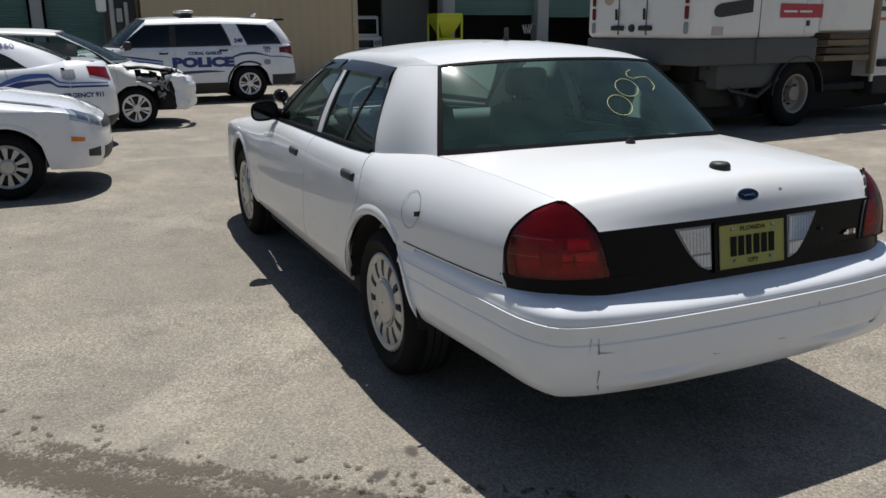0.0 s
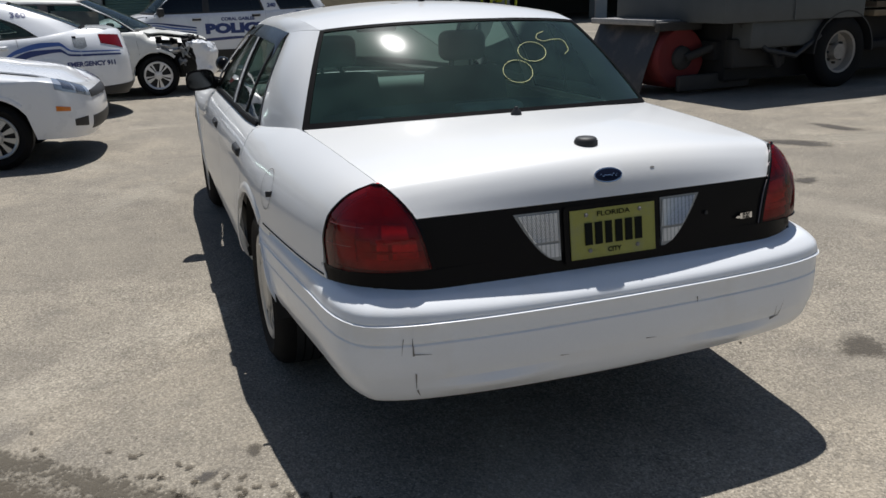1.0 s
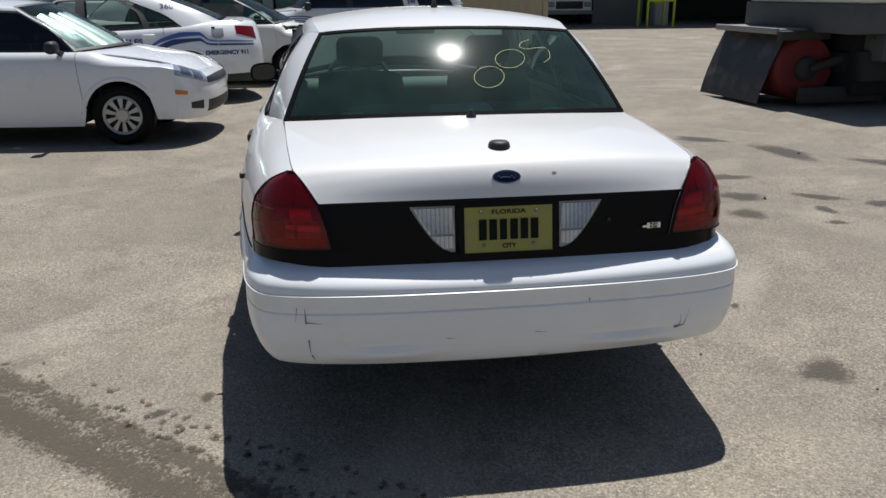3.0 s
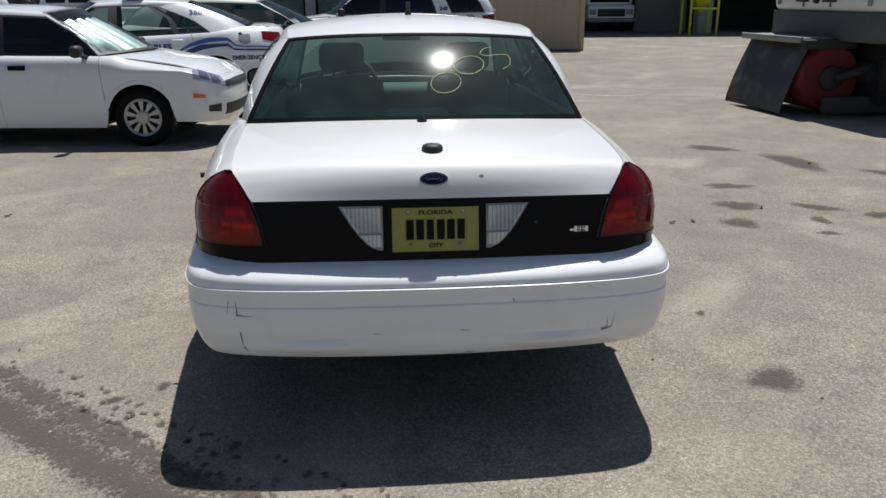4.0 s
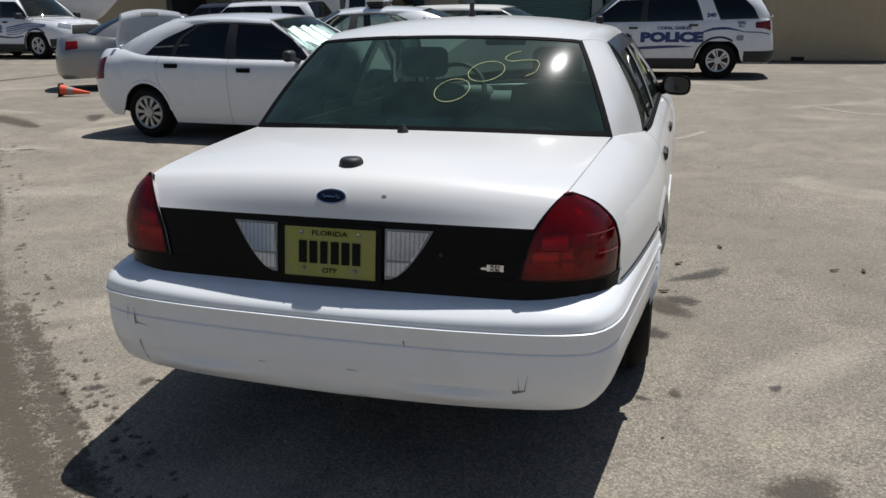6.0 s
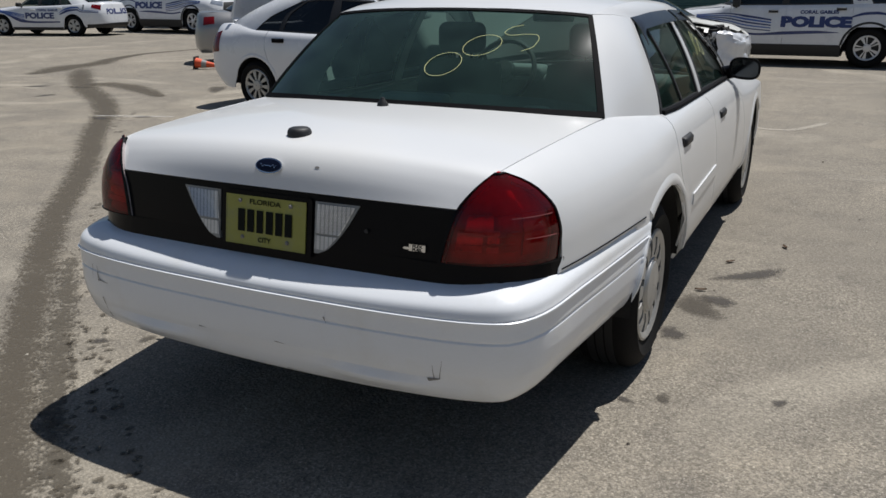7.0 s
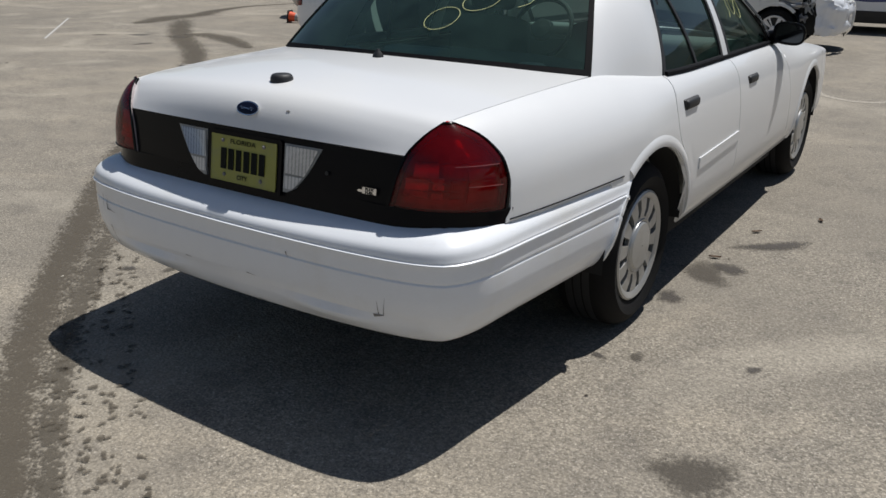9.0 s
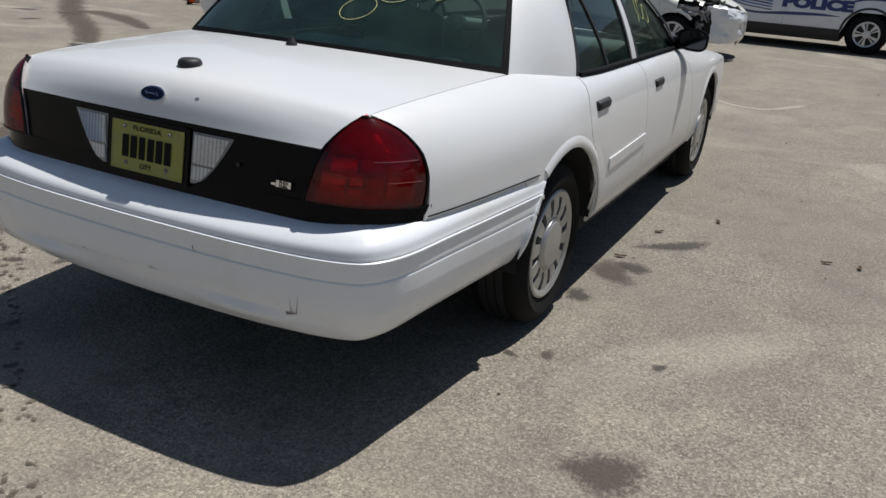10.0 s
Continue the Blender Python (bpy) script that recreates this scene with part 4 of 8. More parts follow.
def on_flank(b, y, z):
    if z <= b.zm:
        return np.array((b.flank(y, z), y, z))
    lo, hi = 0.62, 1.0
    for _ in range(14):
        q = (lo + hi) / 2
        if b.side(y, q)[2] < z:
            lo = q
        else:
            hi = q
    return b.side(y, q)


def flank_letters(b, text, size, y, z, right=True, bold=0.0, slant=0.0, spread=1.0, up=1.0, lift=0.006):
    """Text on a flank; on the right side it reads towards the front, on the left towards the rear."""
    sign = 1 if right else -1

    def place(u, v):
        p = on_flank(b, y + sign * u, z + v)
        return np.array((sign * (p[0] + lift), p[1], p[2]))
    return letters(text, size, place, bold, slant, spread, up)

# ---- the white patrol sedan in the middle of the yard ----
CV_WHEEL = make_wheel(0.338, 0.225, 0.225, 12, COVER, slot=0.64, hub=0.48)
tail_edge = [(0.60, -0.99), (0.69, -0.985), (0.725, -0.962), (0.80, -0.958), (0.86, -0.972), (0.92, -1.0), (0.955, -1.035), (0.985, -1.072)]
CV = dict(
    wb=2.913, sill=0.315, arch=0.405, arch_z=0.335, tyre_r=0.338, wheel_x=0.925, wheel=CV_WHEEL, hw=0.97, y0=-1.28, y1=3.97, step=0.02,
    sill_fn=lambda y: 0.315 + (0.37 * max(0.0, min(1.0, (-y - 0.30) / 0.06)) if y < -0.3 else 0.0),
    W=[(-1.25, 0.77), (-1.07, 0.832), (-0.97, 0.860), (-0.8, 0.890), (-0.5, 0.928), (-0.28, 0.950), (0, 0.968), (0.5, 0.972), (1.5, 0.972), (2.5, 0.965), (3.0, 0.955), (3.5, 0.92), (3.8, 0.85), (3.97, 0.7)],
    d=[(0.25, 0.10), (0.315, 0.052), (0.36, 0.022), (0.42, 0.006), (0.5, 0.0), (0.62, 0.0), (0.75, 0.008), (0.8, 0.014), (0.9, 0.05)],
    edge=[(-1.25, 0.62, 0.90), (-1.12, 0.672, 0.952), (-1.07, 0.699, 0.98), (-0.8, 0.724, 1.0), (-0.5, 0.742, 1.012), (-0.22, 0.762, 1.018), (0.0, 0.80, 1.0), (0.27, 0.852, 0.974),
          (0.6, 0.866, 0.967), (1.9, 0.866, 0.962), (2.15, 0.825, 0.958), (2.45, 0.785, 0.943), (3.0, 0.75, 0.9), (3.6, 0.70, 0.80), (3.97, 0.6, 0.70)],
    glass_top=[(0.0, 0.66, 1.33), (0.43, 0.668, 1.338), (0.8, 0.675, 1.352), (1.1, 0.675, 1.354), (1.4, 0.668, 1.345), (1.7, 0.655, 1.32), (2.0, 0.65, 1.30)],
    roof_edge=[(0.143, 0.585, 1.366), (0.4, 0.612, 1.398), (0.7, 0.618, 1.408), (1.0, 0.616, 1.405), (1.3, 0.605, 1.394), (1.48, 0.585, 1.377)],
    roof_mid=[(0.06, 1.392), (0.16, 1.42), (0.35, 1.449), (0.6, 1.462), (0.95, 1.462), (1.3, 1.446), (1.62, 1.41)],
    rear_screen=[(0.757, -0.222, 1.02), (0, -0.435, 1.05), (0.585, 0.143, 1.364), (0, 0.06, 1.39)], rear_screen_bow=0.021, rear_screen_flat=0.83,
    wind_screen=[(0.735, 2.13, 0.957), (0, 2.40, 0.985), (0.585, 1.48, 1.376), (0, 1.62, 1.41)],
    cuts=[tail_edge,
          [(0.2, 0.47), (0.33, 0.45), (0.45, 0.425), (0.6, 0.345), (0.70, 0.265), (0.78, 0.225), (0.85, 0.215), (0.92, 0.238), (0.98, 0.27)],
          [(0.2, 1.12), (0.6, 1.115), (0.97, 1.10)], [(0.2, 2.30), (0.6, 2.25), (0.97, 2.04)], [(0.2, 3.371), (0.9, 3.371)]],
    handles=[(0.385, 0.858), (1.345, 0.845)], handle_in=0.016,
    windows=[([(0, 0.275), (0.5, 0.345), (0.92, 0.425), (1, 0.47)], [(0, 1.065), (1, 1.055)], 0.0, 1.0, SIDE_GLASS),
             ([(0, 1.15), (1, 1.125)], [(0, 2.0), (0.3, 1.91), (0.55, 1.80), (0.75, 1.68), (0.9, 1.53), (1, 1.38)], 0.0, 1.0, SIDE_GLASS)],
    pillars=[([(0, 1.065), (1, 1.055)], [(0, 1.15), (1, 1.125)], 0.0, 1.0)],
    rear_pillar=[(0, 0.275), (0.5, 0.345), (0.92, 0.425), (1, 0.47)], front_pillar=[(0, 2.0), (0.3, 1.91), (0.55, 1.80), (0.75, 1.68), (0.9, 1.53), (1, 1.38)],
    rear_glass=REAR_GLASS, pillar_bulge=0.04, seal_u=0.014, seal_v=0.038,
    lid=[(-0.452, 1.058, 0.752, -0.232, 1.019), (-0.75, 1.054, 0.738, -0.5, 1.012), (-0.98, 1.037, 0.72, -0.8, 1.0), (-1.096, 1.019, 0.697, -1.05, 0.981),
         (-1.142, 0.994, 0.672, -1.102, 0.952), (-1.174, 0.953, 0.645, -1.136, 0.92), (-1.196, 0.897, 0.618, -1.163, 0.891)],
    hood=[(2.38, 0.975, 0.80, 2.17, 0.957), (2.75, 0.965, 0.765, 2.6, 0.932), (3.3, 0.91, 0.725, 3.2, 0.865), (3.7, 0.845, 0.62, 3.6, 0.80), (3.86, 0.775, 0.5, 3.78, 0.765)],
    rear_bumper=([(0, 0, -1.288), (0.22, 0.36, -1.285), (0.38, 0.62, -1.270), (0.5, 0.798, -1.224), (0.6, 0.862, -1.10), (0.72, 0.890, -0.88), (0.86, 0.926, -0.56), (1, 0.957, -0.215)],
                 [(0, -0.10, 0.692, -0.075, 0.696), (0.08, -0.045, 0.672, -0.035, 0.692), (0.14, -0.006, 0.650, -0.012, 0.677), (0.18, 0.012, 0.636, 0.000, 0.658), (0.205, 0.0195, 0.624, 0.004, 0.637), (0.225, 0.021, 0.616, 0.007, 0.628), (0.231, 0.0185, 0.6135, 0.0055, 0.625), (0.236, 0.0285, 0.6105, 0.010, 0.622), (0.242, 0.0285, 0.6065, 0.010, 0.619), (0.247, 0.0165, 0.6045, 0.005, 0.616), (0.254, 0.0165, 0.602, 0.006, 0.612), (0.30, 0.0175, 0.590, 0.006, 0.602),
                  (0.42, 0.0185, 0.557, 0.007, 0.571), (0.436, 0.0175, 0.553, 0.0065, 0.567), (0.446, 0.014, 0.5505, 0.0045, 0.564), (0.456, 0.0145, 0.548, 0.005, 0.561), (0.468, 0.0190, 0.5445, 0.0075, 0.557), (0.62, 0.020, 0.495, 0.006, 0.51), (0.72, 0.017, 0.455, -0.001, 0.462), (0.80, 0.010, 0.424, -0.012, 0.430), (0.86, 0.003, 0.394, -0.023, 0.404),
                  (0.92, -0.010, 0.361, -0.041, 0.381), (0.96, -0.035, 0.341, -0.058, 0.370), (1, -0.13, 0.333, -0.1, 0.366)]),
    nose_line=[(0, 3.9, 0.25), (0.15, 3.98, 0.36), (0.4, 4.0, 0.5), (0.6, 3.97, 0.64), (0.8, 3.92, 0.72), (1, 3.84, 0.77)], nose_n=(2.8, 2.6),
    bumper_paint=BUMPER_WHITE, bumper_nv=170, dent=0.016, cowl=2.0, shelf=-0.15,
)
crown, cvb, cv_lid, cv_lid_fn, _, cv_back, _ = build_car("sedan", "white former patrol sedan, black tail panel and scuffed bumper", CV, WHITE, SIDE_GLASS)


def tail_lamp():
    inner = spline([(0, 0.575, -1.198, 0.742), (0.45, 0.597, -1.183, 0.83), (0.72, 0.622, -1.167, 0.893), (0.88, 0.662, -1.124, 0.95), (1, 0.699, -1.072, 0.986)])
    outer = spline([(0, 0.848, -0.966, 0.722), (0.35, 0.851, -0.96, 0.80), (0.62, 0.838, -0.972, 0.87), (0.82, 0.79, -1.003, 0.935), (0.93, 0.745, -1.035, 0.966), (1, 0.702, -1.072, 0.987)])

    def fn(u, v):
        p = mix(inner(v), outer(v), u)
        return p + np.array((0.62, -0.78, 0.1)) * 0.085 * 4 * u * (1 - u) * (1 - v ** 3)
    return fn


lamp_fn = tail_lamp()
lens_rim = joined(ring_of(lambda u, v: lamp_fn(u, 0.985 * v), 0.022, 0.012, 20, 18, 0.0035, 0.03))
plan_low = spline([(0, 0, -1.2135), (0.18, 0.26, -1.2135), (0.4, 0.57, -1.208), (0.6, 0.74, -1.155), (0.8, 0.83, -1.04), (0.9, 0.850, -0.985), (0.97, 0.859, -0.958)])


def base_strip(u, v):
    k = 0.97 * (2 * u - 1)
    x, y = plan_low(abs(k))
    return np.array((math.copysign(x, k), y + 0.01 * v, 0.683 + v * (0.068 - 0.024 * abs(k))))


def panel_fn(u, v):
    z = 0.745 + 0.149 * v
    half = 0.582 + 0.04 * v ** 1.5
    x = half * (2 * u - 1)
    return np.array((x, -1.214 + 0.024 * v + 0.024 * (x / 0.6) ** 2, z + 0.006 * (x / 0.6) ** 2 * -1))


tail_panel = part("tail_panel", [sheet(panel_fn, 24, 6, 0.02), sheet(base_strip, 40, 4, 0.02)], BLACK_GLOSS, crown, "gloss black panel between the tail lamps")


def lamp_housing(nu=20, nv=18, depth=0.038):
    """The bowl behind a lens: its walls and its floor, open towards the lens."""
    verts, faces = sheet(lambda u, v: lamp_fn(u, 0.94 * v), nu, nv, depth, lift=-0.001)
    faces = faces[nu * nv:]
    return verts, [f[::-1] for f in faces]


def reflector(u0, u1, v0, v1, lift, n=9):
    """A fluted reflector cup inside the lamp."""
    def fn(u, v):
        return lamp_fn(u0 + (u1 - u0) * u, v0 + (v1 - v0) * v) + np.array((-0.4, 0.9, 0)) * 0.006 * (4 * v * (1 - v)) + np.array((0.3, -0.9, 0)) * 0.0012 * (round(u * n * 2) % 2)
    return sheet(fn, n * 2, 5, 0.008, lift=lift)


cups = [(0.10, 0.36, 0.46, 0.60, -0.020, CUP_BRIGHT), (0.38, 0.60, 0.44, 0.60, -0.026, CUP_DULL), (0.06, 0.28, 0.26, 0.39, -0.020, CUP_BRIGHT), (0.30, 0.42, 0.25, 0.39, -0.024, CUP_BRIGHT),
        (0.46, 0.62, 0.24, 0.39, -0.022, CUP_DULL), (0.64, 0.93, 0.16, 0.40, -0.026, CUP_DULL), (0.64, 0.93, 0.44, 0.62, -0.026, CUP_DULL), (0.30, 0.70, 0.68, 0.86, -0.028, CUP_DULL), (0.04, 0.60, 0.05, 0.20, -0.028, CUP_DULL)]
for side in (1, -1):
    def sided(geo):
        return geo if side > 0 else mirrored(geo)
    lm = part("tail_lamp", sided(sheet(lamp_fn, 28, 22, 0.0)), LENS, crown, "deep red moulded tail lamp lens")
    part("lamp_rim", sided(lens_rim), BLACK_GLOSS, lm)
    part("lamp_housing", sided(lamp_housing()), LAMP_BOWL, lm)
    for *span, mat_ in cups:
        part("reflector_cup", sided(reflector(*span)), mat_, lm)
    for v0, a in ((0.36, 0.62), (0.60, 0.50)):
        part("lens_rib", sided(sheet(lambda u, v, v0=v0, a=a: lamp_fn(a + (0.93 - a) * u, v0 + 0.007 * v), 12, 1, 0.002, lift=0.002)), LENS_RIB, lm)

    def reverse(u, v):
        z = 0.722 + 0.152 * v
        xo = 0.192 + 0.135 * min(1.0, max(v, 0.0)) ** 0.62
        x = 0.178 + (xo - 0.178) * u
        return np.array((x, -1.220 + 0.022 * v + 0.024 * (x / 0.6) ** 2, z))
    geo = sheet(reverse, 8, 14, 0.012)
    rv = part("reversing_lamp", geo if side > 0 else mirrored(geo), CLEAR_LENS, crown, "clear ribbed reversing lamp")
    inner_lens = sheet(lambda u, v: reverse(0.06 + 0.86 * u, 0.40 + 0.56 * v) - np.array((0, 0.0022 * (round(u * 36) % 2), 0)), 36, 8, 0.001, lift=0.0035)
    lower_lens = sheet(lambda u, v: reverse(0.06 + 0.86 * u, 0.08 + 0.27 * v), 10, 6, 0.001, lift=0.003)
    part("lower_reflector", lower_lens if side > 0 else mirrored(lower_lens), CLEAR_RIB, rv)
    part("ribbed_reflector", inner_lens if side > 0 else mirrored(inner_lens), CLEAR_RIB, rv)


def on_lid(x, z):
    """A point of the trunk lid's rear face at a height."""
    lo, hi = 0.4, 1.0
    for _ in range(18):
        v = (lo + hi) / 2
        if cv_lid_fn(0.5 + x / 1.3, v)[2] > z:
            lo = v
        else:
            hi = v
    return cv_lid_fn(0.5 + x / (2 * 0.65), v)


def disc_on(face, cx, cz, rx, rz, thick, lift, n=28):
    """An oval badge on a face(x, z)."""
    def fn(u, v):
        a = 2 * math.pi * u
        return np.asarray(face(cx + rx * v * math.cos(a), cz + rz * v * math.sin(a)), float)
    return sheet(fn, n, 4, thick, centre=(0, 1, 0.6), lift=lift)


badge = part("badge", disc_on(on_lid, 0.0, 0.957, 0.049, 0.0205, 0.006, 0.007), CHROME, crown, "blue oval badge with a chrome rim")
part("badge_field", disc_on(on_lid, 0.0, 0.957, 0.045, 0.0168, 0.002, 0.0085), OVAL_BLUE, badge)
part("badge_mark", [sheet(lambda u, v: on_lid(-0.03 + 0.06 * u, 0.955 + 0.0025 * v + 0.0045 * math.sin(u * 26) * (0.5 + 0.5 * math.cos(u * 7))), 40, 1, 0.001, centre=(0, 1, 0.6), lift=0.0098)], CHROME, badge)
part("chip", disc_on(on_lid, 0.165, 0.966, 0.008, 0.0028, 0.0005, 0.0012, 10), SCUFF, cv_lid)


def face_y(z):
    return -1.2195 + 0.022 * (z - 0.745) / 0.149


def panel_at(x, z):
    return np.array((x, face_y(z) + 0.024 * (x / 0.6) ** 2, z))


# number plate with its number as plain bars
PY = -1.2055


def plate_face(dx, dz, out=0.0):
    tilt = 0.022 / 0.149
    return np.array((0.002 + dx, PY - 0.010 - out + tilt * dz, 0.7925 + dz))


def plate_sheet(w, h, out, thick):
    def fn(u, v):
        dx, dz = w * (u - 0.5), h * (v - 0.5)
        ex, ez = abs(dx) - (w / 2 - 0.012), abs(dz) - (h / 2 - 0.012)
        if ex > 0 and ez > 0:
            r = math.hypot(ex, ez)
            if r > 0.012:
                dx, dz = math.copysign(w / 2 - 0.012 + ex * 0.012 / r, dx), math.copysign(h / 2 - 0.012 + ez * 0.012 / r, dz)
        return plate_face(dx, dz, out)
    return sheet(fn, 40, 24, thick, centre=(0, 1, 0.8))


plate = part("number_plate", plate_sheet(0.296, 0.149, 0.0, 0.004), PLATE_YELLOW, crown, "weathered yellow number plate")
part("rim", ring_of(lambda u, v: plate_face(0.298 * (u - 0.5), 0.15 * (v - 0.5)), 0.012, 0.02, 6, 4, 0.001, 0.002), PLATE_YELLOW, plate)
for i, (w, x) in enumerate(((0.026, -0.088), (0.026, -0.053), (0.024, -0.018), (0.026, 0.018), (0.026, 0.053), (0.026, 0.088))):
    part("character_bar", [sheet(lambda u, v: plate_face(x - w / 2 + w * u, -0.034 + 0.068 * v, 0.003), 1, 2, 0.001, centre=(0, 1, 0.8))], INK, plate)
part("lettering", letters("FLORIDA", 0.021, lambda u, v: plate_face(u * 1.15, 0.058 + v, 0.003), 0.0003, spread=1.2), INK, plate)
part("lettering", letters("CITY", 0.020, lambda u, v: plate_face(u, -0.055 + v, 0.003), 0.0005, spread=1.1), INK, plate)
for dx, dz in ((-0.094, 0.058), (0.094, 0.058), (-0.084, -0.052), (0.084, -0.052)):
    c = plate_face(dx, dz, 0.0)
    part("bolt", moved(lathe([(0.0, -0.006), (0.004, -0.006), (0.0065, -0.003), (0.0065, 0.0)], 12, "y"), Matrix.Translation(c)), SCUFF, plate)
part("plate_recess", plate_sheet(0.336, 0.176, -0.004, 0.004), BLACK_GLOSS, tail_panel)

fuel_badge = part("fuel_badge", [sheet(lambda u, v: panel_at(0.490 + 0.050 * u, 0.767 + 0.019 * v), 4, 2, 0.003, centre=(0, 1, 0.8), lift=0.005), disc_on(panel_at, 0.483, 0.774, 0.011, 0.004, 0.003, 0.005, 10)], CHROME, crown, "small chrome fuel badge")
part("lettering", [letters("FLEX", 0.0105, lambda u, v: panel_at(0.516 + u, 0.7815 + v) - np.array((0, 0.0062, 0)), 0.0004, spread=1.3), letters("FUEL", 0.0105, lambda u, v: panel_at(0.516 + u, 0.7718 + v) - np.array((0, 0.0062, 0)), 0.0004, spread=1.3)], INK, fuel_badge)
part("key_lock", disc_on(panel_at, 0.353, 0.806, 0.006, 0.006, 0.004, 0.003, 14), BLACK, tail_panel)

# aerials and fittings on the lid and the roof
part("aerial_puck", moved(lathe([(0.0, 0.028), (0.028, 0.027), (0.034, 0.023), (0.038, 0.014), (0.039, -0.006)], 28, "z"), Matrix.Translation((0.007, -1.023, 1.026))), BLACK, crown, "round black aerial base")
part("washer_knob", moved(lathe([(0.0, 0.034), (0.007, 0.033), (0.010, 0.024), (0.020, 0.012), (0.022, 0.0)], 18, "z"), Matrix.Translation((0.004, -0.505, 1.054))), BLACK, crown, "small black knob")
part("roof_aerial", [tube([(0.004, 0.568, 1.452), (0.004, 0.568, 1.475)], 0.017, 12), tube([(0.004, 0.568, 1.47), (0.004, 0.566, 1.525)], 0.0115, 12)], BLACK, crown, "stubby black roof aerial")
for x in (-0.145, 0.158):
    part("roof_plug", moved(lathe([(0.0, 0.005), (0.014, 0.005), (0.02, 0.002), (0.022, -0.002)], 20, "z"), Matrix.Translation((x, 0.505, 1.455))), TRIM, crown)

# marks on the bumper
bump_fn = bumper(*CV["rear_bumper"], clip=(0.0, 0.335, 0.409))[1]


def on_bumper(x, z):
    u0, u1 = (0.5, 1.0) if x >= 0 else (0.0, 0.5)
    v0, v1 = 0.26, 1.0
    for _ in range(16):
        v = (v0 + v1) / 2
        if bump_fn(0.5, v)[2] > z:
            v0 = v
        else:
            v1 = v
    for _ in range(18):
        u = (u0 + u1) / 2
        if bump_fn(u, v)[0] < x:
            u0 = u
        else:
            u1 = u
    return bump_fn(u, v)


def mark(x0, z0, x1, z1, w=0.003):
    dx, dz = x1 - x0, z1 - z0
    size = math.hypot(dx, dz)
    nx, nz = -dz / size * w / 2, dx / size * w / 2

    def fn(u, v):
        k = (2 * v - 1) * (1 - 0.8 * u)
        return on_bumper(x0 + dx * u + nx * k, z0 + dz * u + nz * k)
    return sheet(fn, 6, 1, 0.0, centre=(0, 1, 0.5), lift=0.0022)


for i, row in enumerate(((-0.678, 0.515, -0.68, 0.57, 0.006), (-0.679, 0.52, -0.625, 0.516, 0.004), (-0.705, 0.57, -0.712, 0.52, 0.0025), (-0.672, 0.46, -0.668, 0.405, 0.005), (-0.665, 0.40, -0.655, 0.375, 0.006),
                          (0.585, 0.425, 0.62, 0.432, 0.012), (0.605, 0.425, 0.603, 0.475, 0.003), (0.62, 0.43, 0.632, 0.49, 0.0025), (0.262, 0.565, 0.268, 0.545, 0.005), (0.08, 0.455, 0.12, 0.452, 0.003), (-0.22, 0.45, -0.19, 0.448, 0.003), (0.1, 0.36, 0.14, 0.358, 0.003))):
    part("scuff", mark(*row), SCUFF, crown)
part("tow_hook", block(0.60, 0.64, -1.22, -1.15, 0.352, 0.366, 0.006), SHADOW, crown)

for g in (1, -1):
    line = [on_flank(cvb, y, 0.694) * np.array((g, 1, 1)) + np.array((g * 0.0015, 0, 0)) for y in np.linspace(-0.965, -0.30, 30)]
    part("bumper_seam", tube(line, 0.0022, 5), SEAL, crown)

# left flank: filler flap; right flank: rubbing strip
flap = sheet(lambda u, v: (lambda p: np.array((-p[0], p[1], p[2])))(on_flank(cvb, -0.330 + 0.072 * (0.965 + 0.035 * v) * math.cos(2 * math.pi * u), 0.830 + 0.074 * (0.965 + 0.035 * v) * math.sin(2 * math.pi * u))), 40, 1, 0.0, lift=0.0015)
part("filler_flap_seam", flap, SCUFF, crown)
part("filler_latch", [block(-0.940, -0.915, -0.404, -0.392, 0.816, 0.838, 0.004)], BLACK, crown)
part("rubbing_strip", stripe(cvb, [(0.50, 0.555, 0.605), (1.105, 0.575, 0.622)], 0.006, 8, 0.008), WHITE, crown)

RUST = surface("rusty_scratch", (0.30, 0.20, 0.15), 0.8, grain=(90, 0.4))
for i, (y0, z0, y1, z1, w) in enumerate(((0.25, 0.50, 0.235, 0.46, 0.004), (0.66, 0.47, 0.63, 0.44, 0.0015))):
    scratch = sheet(lambda u, v: on_flank(cvb, 0.25 + y0 + (y1 - y0) * u, 0.10 + z0 + (z1 - z0) * u + w * (2 * v - 1) * math.sin(math.pi * (0.1 + 0.8 * u)) + 0.004 * math.sin(9 * u + i)), 10, 2, 0.0, lift=0.0016)
    part("scratch", mirrored(scratch), RUST, crown)

# wing mirrors, vent visors, window bars
def mirror_shell(u, v):
    a, r = 2 * math.pi * u, math.sin(math.pi * (0.5 + 0.5 * v)) ** 0.55 if v < 1 else 0.0
    c, s_ = math.cos(a), math.sin(a)
    e = (abs(c) ** 3 + abs(s_) ** 3) ** (-1 / 3)
    return np.array((0.966 + 0.086 * r * c * e, 1.945 + 0.13 * v, 1.022 + 0.062 * r * s_ * e - 0.006 * c))


